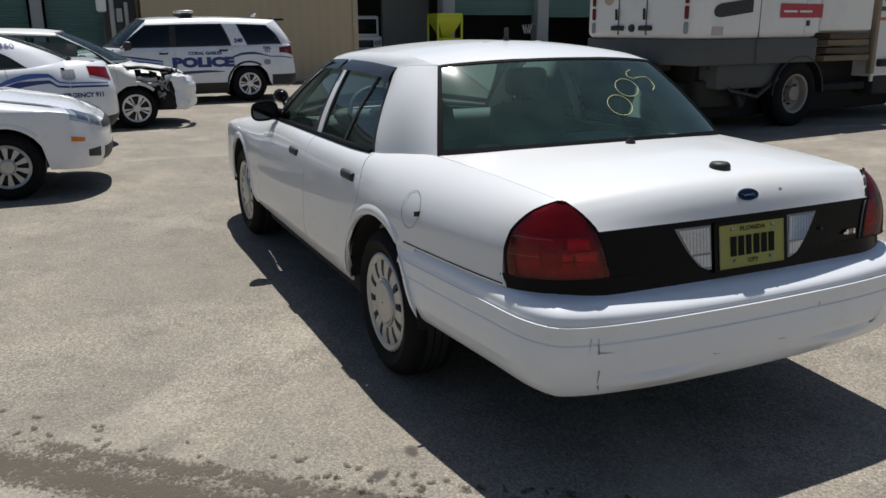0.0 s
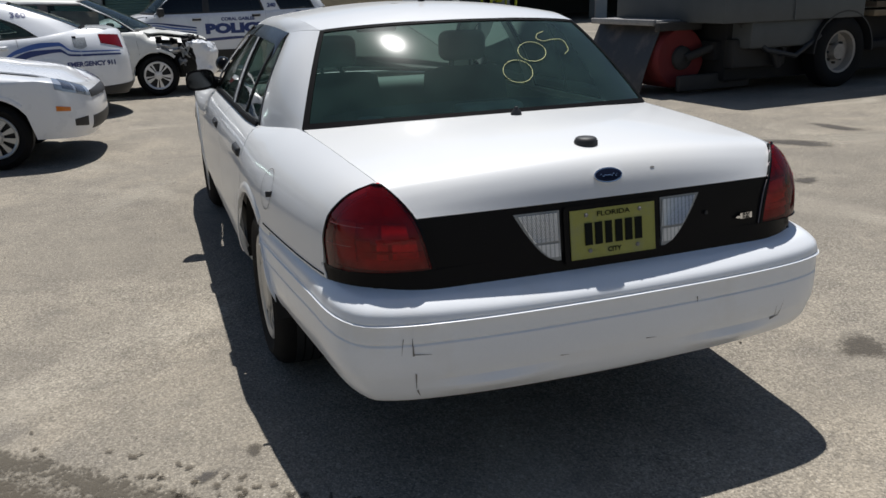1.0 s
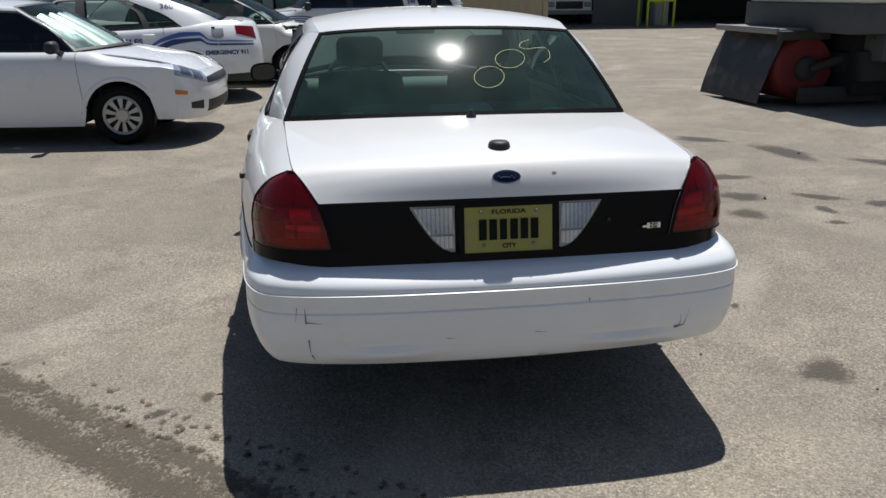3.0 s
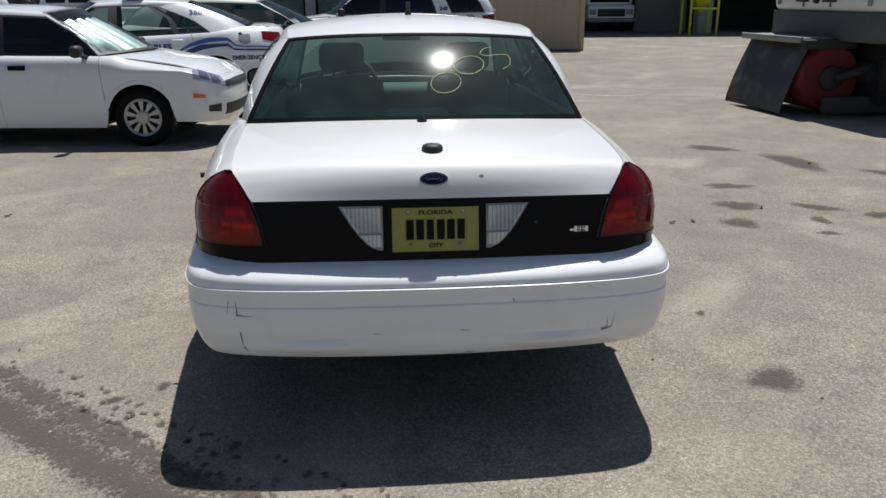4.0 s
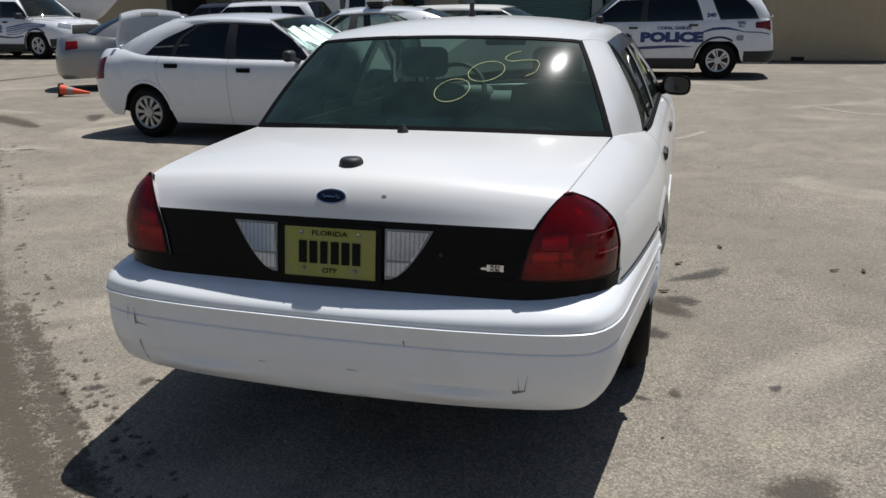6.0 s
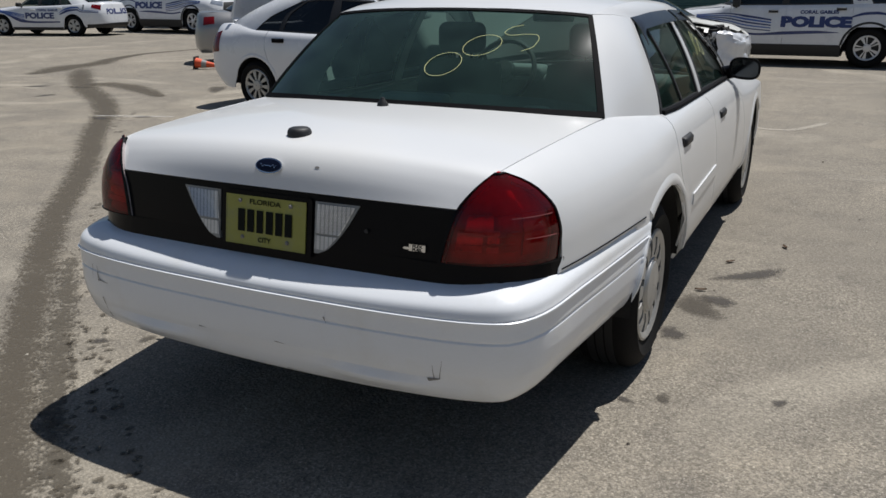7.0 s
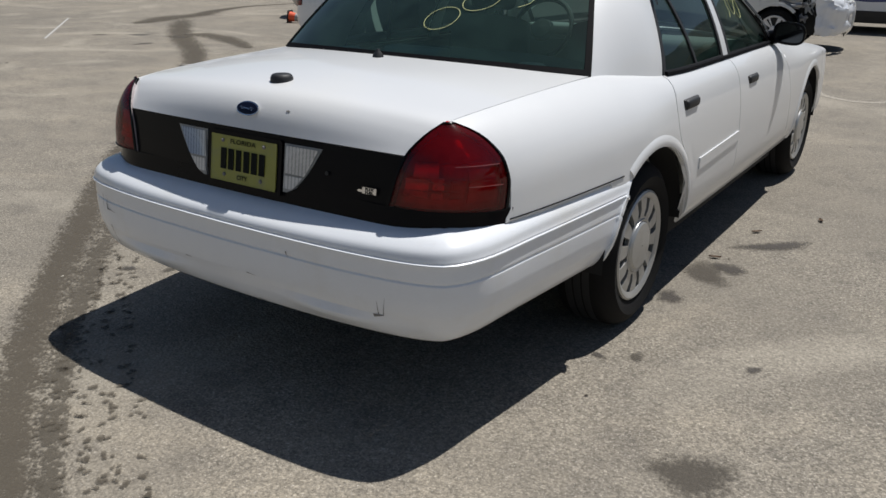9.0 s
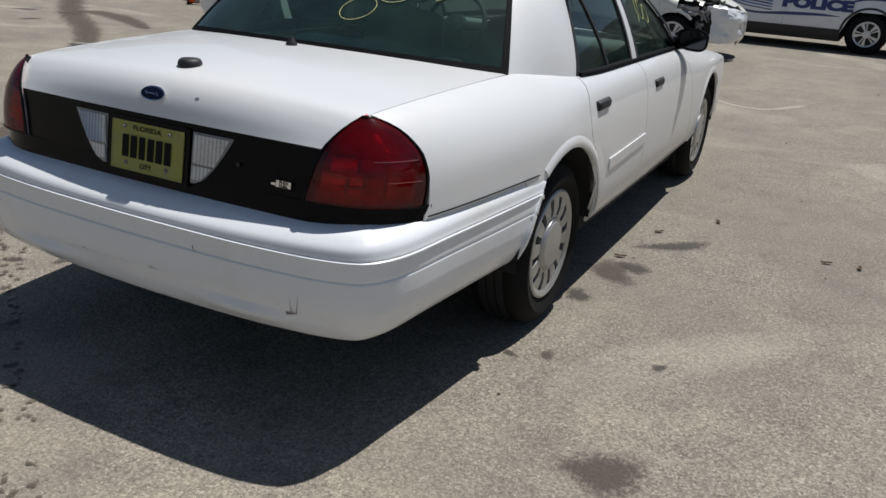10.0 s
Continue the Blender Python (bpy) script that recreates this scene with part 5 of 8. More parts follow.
shell = [sheet(mirror_shell, 36, 14, 0.012, centre=(0.968, 1.95, 1.025)), tube([(0.80, 2.03, 0.975), (0.90, 2.01, 1.0)], 0.04, 10)]
for ob in both_sides("wing_mirror", joined(shell), BLACK_GLOSS, crown):
    side = 1 if ob.data.vertices[0].co.x > 0 else -1
    g = sheet(lambda u, v: np.array((0.968, 1.957, 1.025)) + (mirror_shell(u, 0) - np.array((0.968, 1.945, 1.025))) * 1.0 * v, 32, 3, 0.004, centre=(0.97, 2.1, 1.0))
    part("mirror_glass", g if side > 0 else mirrored(g), MIRROR, ob)
for i, w in enumerate(CV["windows"]):
    rear, frontal = spline(w[0]), spline(w[1])

    def visor(u, v, rear=rear, frontal=frontal, i=i):
        h = 0.895 + 0.13 * v
        y0, y1 = rear(min(h, 1.0)) - (0.035 if i == 0 else 0.0), frontal(min(h, 1.0)) + (0.02 if i == 0 else 0.03)
        y = y0 + (y1 - y0) * u
        drop = 0.16 * max(0.0, 1 - u / 0.13) ** 2 if i == 0 else 0.0
        p = cvb.glass(y, min(h - drop * (1 - v), 1.04))
        return p + np.array((0.004 + 0.026 * math.cos(math.pi / 2 * v) ** 0.7, 0, 0.0))

    def visor_front(u, v, frontal=frontal):
        h = 0.12 + 0.90 * u
        y = frontal(min(h, 1.0)) + 0.045 - (0.11 + 0.03 * u) * (1 - v)
        return cvb.glass(y, h) + np.array((0.012 + 0.022 * math.cos(math.pi / 2 * v) ** 0.7 * min(1.0, 0.4 + 2 * u), 0, 0))
    strips = [sheet(visor, 16, 6, 0.004)] + ([sheet(visor_front, 16, 6, 0.004)] if i == 1 else [])
    both_sides("vent_visor", joined(strips), VISOR, crown, "smoked plastic vent visor")
spot = part("spotlight", [moved(lathe([(0.0, -0.05), (0.020, -0.046), (0.036, -0.028), (0.044, 0.0), (0.046, 0.03), (0.046, 0.045), (0.0, 0.047)], 20, "y"), Matrix.Translation((-0.80, 2.15, 1.095)))], BLACK_GLOSS, crown, "black spotlight on the windscreen pillar")
part("bracket", tube([(-0.80, 2.14, 1.07), (-0.79, 2.11, 1.035), (-0.765, 2.06, 1.02)], 0.011, 8), BLACK, spot)
bar = sheet(lambda u, v: cvb.glass(0.665 - 0.12 * v + 0.022 * u, v), 1, 8, 0.01, lift=0.001)
both_sides("window_bar", bar, BLACK, crown)


for g in (1, -1):
    line = [np.array((g * (cvb.E(y)[0] + 0.004), y, cvb.E(y)[1] + 0.004)) for y in np.linspace(0.29, 1.99, 34)]
    part("belt_moulding", tube(line, 0.011, 6), SEAL, crown)


# marker scrawl on the rear window
def on_glass(x, z, lift=0.004):
    v = 0.4
    for _ in range(12):
        k = x / (0.757 + (0.585 - 0.757) * v)
        p = cv_back(0.5 + k / 2, v)
        v += (z - p[2]) / 0.34
    return cv_back(0.5 + k / 2, v) + np.array((0, -0.55, 0.83)) * lift


def scrawl(points, r=0.0012):
    return tube([on_glass(x, z) for x, z in points], r, 5)


ring1 = [(0.128 + 0.068 * math.cos(a), 1.188 + 0.039 * math.sin(a) + 0.006 * math.cos(a)) for a in np.linspace(0.4, 6.75, 26)]
ring2 = [(0.243 + 0.070 * math.cos(a), 1.254 + 0.035 * math.sin(a) + 0.006 * math.cos(a)) for a in np.linspace(0.5, 6.85, 26)]
hook = spline([(0, 0.36, 1.325), (1, 0.322, 1.317), (2, 0.303, 1.300), (3, 0.335, 1.289), (4, 0.385, 1.293), (5, 0.425, 1.292), (6, 0.443, 1.275), (7, 0.437, 1.252), (8, 0.40, 1.235)])
for pts in (ring1, ring2, [tuple(hook(t)) for t in np.linspace(0, 8, 28)]):
    part("marker_stroke", scrawl(pts), CHALK, crown, "yellow marker stroke on glass")


def on_side(y, h):
    return cvb.glass(y, h) + np.array((0.003, 0, 0))


for pts in ([(1.52 + 0.035 * math.cos(a), 0.55 + 0.12 * math.sin(a)) for a in np.linspace(0, 6.3, 16)], [(1.43 + 0.035 * math.cos(a), 0.60 + 0.12 * math.sin(a)) for a in np.linspace(0.3, 6.3, 16)], [(1.38, 0.75), (1.36, 0.70), (1.345, 0.6), (1.36, 0.52), (1.34, 0.45)]):
    part("marker_stroke", tube([on_side(y, h) for y, h in pts], 0.0015, 5), CHALK, crown)

# cabin
shelf_geo = sheet(lambda u, v: np.array(((2 * u - 1) * (0.72 - 0.02 * v), -0.40 + 0.20 * (2 * u - 1) ** 2 * (1 - v) + 0.50 * v, 1.0 - 0.015 * v)), 12, 6, 0.02, centre=(0, 0, 0))
part("parcel_shelf", shelf_geo, CLOTH, crown)
part("high_stop_lamp", [block(-0.14, 0.14, -0.30, -0.20, 1.0, 1.075, 0.02, 3)], TRIM, crown)
for x in (-0.46, 0.46):
    part("shelf_speaker", moved(lathe([(0.0, 0.035), (0.05, 0.03), (0.075, 0.012), (0.08, 0.0)], 20, "z"), Matrix.Translation((x, -0.13, 1.0))), TRIM, crown)


def seat(x0, x1, y_back, z_top, lean, name, head=True):
    w = x1 - x0
    cx = (x0 + x1) / 2

    def back_face(u, v):
        k = 2 * u - 1
        return np.array((cx + k * w / 2 * (1 - 0.12 * v ** 3), y_back + 0.13 * (1 - v) * lean - 0.04 * (1 - k * k), 0.42 + (z_top - 0.42) * v - 0.03 * abs(k) ** 4))
    geos = [sheet(back_face, 12, 12, 0.13, centre=(cx, y_back + 1, 0.8)), block(x0, x1, y_back + 0.02, y_back + 0.56, 0.34, 0.52, 0.06, 3)]
    ob = part(name, geos, CLOTH, crown)
    if head:
        part("headrest", [block(cx - 0.13, cx + 0.13, y_back - 0.02, y_back + 0.09, z_top + 0.02, z_top + 0.18, 0.045, 4), tube([(cx - 0.05, y_back + 0.05, z_top - 0.05), (cx - 0.05, y_back + 0.04, z_top + 0.05)], 0.008), tube([(cx + 0.05, y_back + 0.05, z_top - 0.05), (cx + 0.05, y_back + 0.04, z_top + 0.05)], 0.008)], CLOTH, ob)
    return ob


seat(-0.68, 0.68, 0.10, 1.0, 1.0, "rear_bench", False)
seat(-0.63, -0.10, 0.93, 1.12, -0.6, "front_seat")
seat(0.10, 0.63, 0.93, 1.12, -0.6, "front_seat")
part("dashboard", [block(-0.74, 0.74, 1.72, 2.05, 0.72, 0.97, 0.06, 3), block(-0.55, -0.17, 1.66, 1.85, 0.93, 1.02, 0.035, 3)], CLOTH, crown)
wheel_ring = moved(joined([lathe([(0.19 + 0.016 * math.cos(a), 0.016 * math.sin(a)) for a in np.linspace(0, 2 * math.pi, 9)], 28, "y"), block(-0.19, 0.19, -0.012, 0.012, -0.03, 0.025, 0.01), lathe([(0.0, -0.03), (0.06, -0.02), (0.07, 0.02), (0.0, 0.03)], 16, "y")]),
                   Matrix.Translation((-0.35, 1.52, 1.0)) @ Matrix.Rotation(radians(-28), 4, "X"))
part("steering_wheel", wheel_ring, BLACK, crown)
part("cowl", block(-0.80, 0.80, 1.86, 2.34, 0.875, 0.92, 0.01), BLACK, crown)
part("rear_view_mirror", [block(-0.12, 0.12, 1.36, 1.39, 1.29, 1.355, 0.015, 3), tube([(0, 1.38, 1.34), (0, 1.42, 1.39)], 0.01)], BLACK, crown)
part("cabin_floor", [block(-0.72, 0.72, 0.0, 1.95, 0.28, 0.33, 0.0)], CLOTH, crown)
both_sides("door_lining", sheet(lambda u, v: np.array((0.80 + 0.03 * (1 - v), 0.15 + 1.75 * u, 0.32 + 0.63 * v)), 2, 2, 0.02, centre=(0, 1, 0.6)), TRIM, crown)

# ---- other vehicles ----
def spec(wb, ohr, ohf, hw, wheel, tyre_r, belt, deck, hood, nose, roof_z, roof_w, c0, c1, a1, a0, wins, pillars, cut, arch=0.37, bt=0.64, bb=0.23, **more):
    """The numbers of an ordinary car, from a few of its measures."""
    bf, br = belt
    s = dict(
        wb=wb, sill=0.2, arch=arch, arch_z=tyre_r, tyre_r=tyre_r, wheel_x=hw - 0.03, wheel=wheel, hw=hw, y0=-ohr, y1=wb + ohf, zm=min(0.78, br - 0.14), step=0.05,
        sill_fn=lambda y: bb + 0.03 if (y < -arch or y > wb + arch) else 0.2,
        W=[(-ohr, 0.72 * hw), (-ohr + 0.10, 0.80 * hw), (-ohr + 0.22, 0.87 * hw), (-(ohr + arch) / 2, 0.948 * hw), (-arch, 0.98 * hw), (0.3, hw), (wb - 0.4, hw), (wb + arch, 0.978 * hw),
           (wb + (ohf + arch) / 2, 0.945 * hw), (wb + ohf - 0.22, 0.865 * hw), (wb + ohf - 0.08, 0.78 * hw), (wb + ohf, 0.7 * hw)],
        d=[(0.15, 0.06), (0.25, 0.035), (0.35, 0.012), (0.5, 0.0), (0.62, 0.0), (0.75, 0.006), (0.85, 0.02), (1.1, 0.06)],
        edge=[(-ohr + 0.06, 0.66 * hw, deck - 0.09), (-ohr + 0.25, 0.745 * hw, deck - 0.02), (c0[1], c0[0] + 0.01, deck), ((c0[1] + wins[0][0][0][1]) / 2, hw - 0.15, (deck + br) / 2), (wins[0][0][0][1], hw - 0.10, br),
              (a0 - 0.1, hw - 0.10, bf), (a0 + 0.15, hw - 0.13, bf), (wb - 0.1, hw - 0.17, hood - 0.03), (wb + ohf * 0.55, hw * 0.76, (hood + nose) / 2 - 0.02), (wb + ohf - 0.1, hw * 0.68, nose)],
        glass_top=[(wins[0][0][-1][1] - 0.3, roof_w + 0.06, roof_z - 0.14), (wins[0][0][-1][1], roof_w + 0.065, roof_z - 0.125), ((c1 + a1) / 2, roof_w + 0.075, roof_z - 0.10), (a1, roof_w + 0.065, roof_z - 0.12), (a1 + 0.3, roof_w + 0.06, roof_z - 0.15)],
        roof_edge=[(c1, roof_w, roof_z - 0.075), ((c1 + a1) / 2, roof_w + 0.02, roof_z - 0.045), (a1, roof_w, roof_z - 0.075)],
        roof_mid=[(c1 - 0.08, roof_z - 0.04), (c1 + 0.3, roof_z - 0.008), ((c1 + a1) / 2, roof_z), (a1 - 0.2, roof_z - 0.012), (a1 + 0.13, roof_z - 0.045)],
        rear_screen=[(c0[0], c0[1], deck + 0.002), (0, c0[1] - c0[2], deck + 0.03), (roof_w, c1, roof_z - 0.077), (0, c1 - 0.08, roof_z - 0.043)],
        wind_screen=[(hw - 0.14, a0 + 0.04, bf + 0.005), (0, a0 + 0.34, bf + 0.03), (roof_w, a1, roof_z - 0.077), (0, a1 + 0.13, roof_z - 0.047)],
        cuts=[[(0.2, -arch - 0.053), (1.0, -arch - 0.053)], [(0.2, cut[0] + 0.12), (0.6, cut[0] + 0.06), (0.8, cut[0]), (1.0, cut[0] + 0.02)], [(0.2, cut[1]), (1, cut[1] - 0.03)], [(0.2, cut[2]), (0.9, cut[2] - 0.06)], [(0.2, wb + arch + 0.053), (0.9, wb + arch + 0.053)]],
        handles=[(cut[0] + 0.22, br - 0.11), (cut[1] + 0.2, bf - 0.11)], handle_in=0.0,
        windows=wins, pillars=pillars, rear_pillar=wins[0][0], front_pillar=wins[-1][1],
        lid=[(c0[1] - c0[2], deck + 0.028, c0[0], c0[1], deck), ((c0[1] - ohr) / 2 - c0[2] / 2, deck + 0.025, c0[0] + 0.01, (c0[1] - ohr) / 2 + 0.05, deck - 0.004), (-ohr + 0.16, deck + 0.008, 0.62 * hw, -ohr + 0.26, deck - 0.012), (-ohr + 0.115, deck - 0.012, 0.55 * hw, -ohr + 0.17, deck - 0.02)],
        hood=[(a0 + 0.36, bf + 0.012, hw - 0.135, a0 + 0.1, bf - 0.003), (wb * 0.5 + a0 * 0.5 + 0.2, (bf + hood) / 2 + 0.02, hw - 0.15, (wb + a0) / 2, (bf + hood) / 2 - 0.01), (wb + 0.15, hood - 0.005, hw - 0.19, wb + 0.05, hood - 0.035),
              (wb + ohf * 0.62, (hood * 0.5 + nose * 0.5) + 0.022, hw * 0.72, wb + ohf * 0.55, (hood + nose) / 2 - 0.005), (wb + ohf - 0.19, nose + 0.035, hw * 0.60, wb + ohf - 0.25, nose + 0.03), (wb + ohf - 0.135, nose + 0.004, hw * 0.52, wb + ohf - 0.19, nose + 0.012)],
        nose_line=[(0, wb + ohf - 0.08, bb), (0.15, wb + ohf - 0.01, bb + 0.11), (0.38, wb + ohf, 0.47), (0.58, wb + ohf - 0.015, bt), (0.8, wb + ohf - 0.06, 0.45 * bt + 0.55 * nose), (1, wb + ohf - 0.14, nose)],
        tail_line=[(0, -ohr + 0.09, bb), (0.15, -ohr + 0.01, bb + 0.11), (0.38, -ohr, 0.47), (0.55, -ohr + 0.012, bt), (0.8, -ohr + 0.06, 0.4 * bt + 0.6 * deck), (0.93, -ohr + 0.085, deck - 0.05), (1, -ohr + 0.12, deck - 0.015)],
        nose_n=(2.7, 2.5), tail_n=(3.2, 3.6),
        cowl=a0 + 0.2, shelf=min(c0[1] + 0.1, -0.05),
    )
    s.update(more)
    return s


def strip(skin, s0, s1, z0, z1, lift=0.006, n=16, thick=0.012):
    """A lamp or trim on a nose or tail: between two places round it and heights (at s0, at s1)."""
    def fn(u, v):
        s = s0 + (s1 - s0) * u
        lo, hi = z0[0] + (z0[1] - z0[0]) * u, z1[0] + (z1[1] - z1[0]) * u
        z, a, b = lo + (hi - lo) * v, 0.0, 1.0
        for _ in range(14):
            q = (a + b) / 2
            if skin(s, q)[2] < z:
                a = q
            else:
                b = q
        return skin(s, q)
    return sheet(fn, n, 6, thick, lift=lift, centre=(0, 1.3, 0.6))


def mirror_pair(root, x, y, z, material, size=(0.2, 0.13, 0.14)):
    a, b, c = size
    geo = joined([block(x + 0.06, x + 0.06 + a, y - b / 2, y + b / 2, z - c / 2, z + c / 2, 0.045, 4), tube([(x - 0.06, y + 0.03, z - c / 2 - 0.02), (x + 0.12, y, z - 0.02)], 0.028)])
    return both_sides("wing_mirror", geo, material, root)


FOCUS_WHEEL = make_wheel(0.305, 0.195, 0.197, 10, COVER, slot=0.5, hub=0.34)
STEEL_WHEEL = make_wheel(0.345, 0.235, 0.225, 5, COVER, slot=0.62, hub=0.34)
SUV_WHEEL = make_wheel(0.375, 0.245, 0.235, 5, ALLOY, slot=0.7, hub=0.28, twin=True)
ALLOY_WHEEL = make_wheel(0.32, 0.205, 0.218, 5, ALLOY, slot=0.7, hub=0.26, twin=True)

focus_wins = [([(0, -0.02), (0.5, 0.18), (1, 0.60)], [(0, 0.36), (0.55, 0.42), (1, 0.66)], 0.0, 1.0, DARK_GLASS), ([(0, 0.39), (0.55, 0.45), (1, 0.69)], [(0, 1.12), (1, 1.12)], 0.0, 1.0, DARK_GLASS),
              ([(0, 1.21), (1, 1.19)], [(0, 2.20), (0.5, 2.02), (1, 1.64)], 0.0, 1.0, DARK_GLASS)]
FOCUS = spec(2.615, 0.97, 0.87, 0.85, FOCUS_WHEEL, 0.305, (0.93, 0.97), 1.045, 0.915, 0.70, 1.44, 0.50, (0.62, -0.50, 0.16), 0.22, 1.58, 2.17, focus_wins,
             [([(0, 1.12), (1, 1.12)], [(0, 1.21), (1, 1.19)], 0.0, 1.0, BLACK), ([(0, 0.36), (0.55, 0.42), (1, 0.66)], [(0, 0.39), (0.55, 0.45), (1, 0.69)], 0.0, 1.0, BLACK)], (0.18, 1.19, 2.28), arch=0.345, rear_glass=DARK_GLASS, bt=0.6, handle_mat=SEAL,
             tail_line=[(0, -0.74, 0.29), (0.15, -0.87, 0.36), (0.38, -0.955, 0.48), (0.55, -0.958, 0.60), (0.8, -0.905, 0.87), (0.93, -0.88, 0.99), (1, -0.85, 1.03)])
focus, fb, *_ = build_car("sedan", "clean white compact sedan with black tinted windows and silver wheel covers", FOCUS, FOCUS_WHITE, DARK_GLASS, m=pose(-5.24, 6.14, 0, 0, 0, -94.4) @ Matrix.Scale(1.025, 4))
HEADLAMP = surface("headlamp_glass", (0.38, 0.42, 0.48), 0.07, coat=0.6, metal=0.4, grain=(30, 0.2), patch=(18, 0.6))
HEADLAMP_BOWL = surface("smoked_reflector", (0.22, 0.24, 0.28), 0.15, metal=0.7, grain=(60, 0.4), patch=(25, 0.6))
both_sides("headlamp", strip(fb.nose, 0.36, 0.84, (0.60, 0.70), (0.70, 0.80)), HEADLAMP, focus, "clear headlamp")
both_sides("headlamp_bowl", strip(fb.nose, 0.43, 0.57, (0.635, 0.655), (0.69, 0.735), 0.010), HEADLAMP_BOWL, focus)
both_sides("headlamp_bowl", strip(fb.nose, 0.61, 0.75, (0.675, 0.705), (0.745, 0.775), 0.010), HEADLAMP_BOWL, focus)
both_sides("marker_lamp", strip(fb.nose, 0.70, 0.86, (0.50, 0.51), (0.535, 0.555), 0.006, 6), AMBER, focus, "amber side marker")
both_sides("tail_lamp", strip(fb.tail, 0.46, 0.88, (0.66, 0.70), (0.87, 0.95)), RED_LENS, focus, "red tail lamp")
both_sides("grille", strip(fb.nose, 0.0, 0.34, (0.585, 0.59), (0.655, 0.65)), BLACK, focus)
both_sides("fog_recess", strip(fb.nose, 0.46, 0.66, (0.34, 0.36), (0.43, 0.42), 0.005, 8), BLACK, focus)
both_sides("intake", strip(fb.nose, 0.0, 0.36, (0.30, 0.30), (0.42, 0.42), 0.005, 8), BLACK, focus)
mirror_pair(focus, 0.79, 2.06, 0.985, BLACK, (0.17, 0.11, 0.12))
front_fn = Body(FOCUS).screen("wind_screen")
part("sunshade", sheet(lambda u, v: front_fn(0.04 + 0.92 * u, 0.05 + 0.72 * v) + np.array((0, -0.05, -0.02 + 0.012 * math.sin(u * 40))), 40, 6, 0.006), surface("silver_foil", (0.8, 0.82, 0.84), 0.3, metal=0.6), focus, "silver folding sunshade")

for ob in focus.children:
    if ob.name.startswith("trunk_lid"):
        ob.name, ob.location.z = "trunk_floor", -0.16
        ob.data.materials[0] = SHADOW
fold = spline([(0, -0.47, 1.055), (0.18, -0.52, 1.11), (0.6, -0.48, 1.30), (0.85, -0.455, 1.43), (1, -0.47, 1.50)])


def open_lid(u, v):
    k = 2 * u - 1
    y, z = fold(v)
    return np.array((0.61 * k * (1 - 0.10 * v ** 3), y - 0.05 * (1 - k * k), z - 0.05 * k * k * v))


lid = part("trunk_lid", sheet(open_lid, 20, 24, 0.03, centre=(0, -3, 0.5)), FOCUS_WHITE, focus, "trunk lid standing wide open")
part("plate_recess", sheet(lambda u, v: open_lid(0.36 + 0.28 * u, 0.80 + 0.12 * v), 6, 4, 0.004, centre=(0, -3, 0.5), lift=0.004), TRIM, lid)
TAURUS_WINS = [([(0, 0.02), (0.5, 0.24), (1, 0.68)], [(0, 0.46), (0.55, 0.52), (1, 0.80)], 0.0, 1.0, CLEAR_GLASS), ([(0, 0.50), (0.55, 0.56), (1, 0.84)], [(0, 1.30), (1, 1.26)], 0.0, 1.0, CLEAR_GLASS),
               ([(0, 1.38), (1, 1.34)], [(0, 2.16), (0.5, 1.92), (1, 1.56)], 0.0, 1.0, CLEAR_GLASS)]
TAURUS = spec(2.868, 1.17, 0.99, 0.965, STEEL_WHEEL, 0.345, (1.0, 1.06), 1.13, 0.985, 0.82, 1.54, 0.55, (0.69, -0.52, 0.16), 0.30, 1.50, 2.12, TAURUS_WINS,
              [([(0, 1.30), (1, 1.26)], [(0, 1.38), (1, 1.34)], 0.0, 1.0, BLACK), ([(0, 0.46), (0.55, 0.52), (1, 0.80)], [(0, 0.50), (0.55, 0.56), (1, 0.84)], 0.0, 1.0, BLACK)], (0.26, 1.36, 2.45), arch=0.40, bt=0.70, bb=0.27, rear_glass=CLEAR_GLASS, handle_mat=FOCUS_WHITE)
SUV_WINS = [([(0, -0.74), (0.5, -0.64), (1, -0.44)], [(0, 0.00), (1, 0.20)], 0.0, 1.0, DARK_GLASS), ([(0, 0.33), (0.3, 0.37), (1, 0.50)], [(0, 1.50), (1, 1.48)], 0.0, 1.0, DARK_GLASS),
            ([(0, 1.56), (1, 1.54)], [(0, 2.54), (0.5, 2.36), (1, 2.04)], 0.0, 1.0, DARK_GLASS)]
EXPLORER = spec(2.86, 1.10, 1.02, 1.0, SUV_WHEEL, 0.375, (1.15, 1.20), 1.22, 1.14, 0.98, 1.78, 0.64, (0.78, -0.98, 0.05), -0.66, 1.98, 2.46, SUV_WINS,
                [([(0, 1.50), (1, 1.48)], [(0, 1.56), (1, 1.54)], 0.0, 1.0, BLACK), ([(0, 0.00), (1, 0.20)], [(0, 0.33), (0.3, 0.37), (1, 0.50)], 0.0, 1.0)], (0.30, 1.53, 2.60), arch=0.44,
                glass_top=[(-0.9, 0.80, 1.57), (-0.4, 0.79, 1.60), (0.5, 0.785, 1.625), (1.98, 0.78, 1.60), (2.3, 0.76, 1.55)], roof_mid=[(-0.75, 1.70), (-0.3, 1.745), (0.5, 1.78), (1.7, 1.77), (2.11, 1.735)], bt=0.66, bb=0.30, rear_glass=DARK_GLASS, arch_paint=BLACK, lid_name="tailgate", tail_n=(5.0, 6.0))
LEAF_WINS = [([(0, 0.05), (0.5, 0.12), (1, 0.30)], [(0, 1.16), (1, 1.14)], 0.0, 1.0, CLEAR_GLASS), ([(0, 1.24), (1, 1.22)], [(0, 2.42), (0.5, 2.15), (1, 1.70)], 0.0, 1.0, CLEAR_GLASS)]
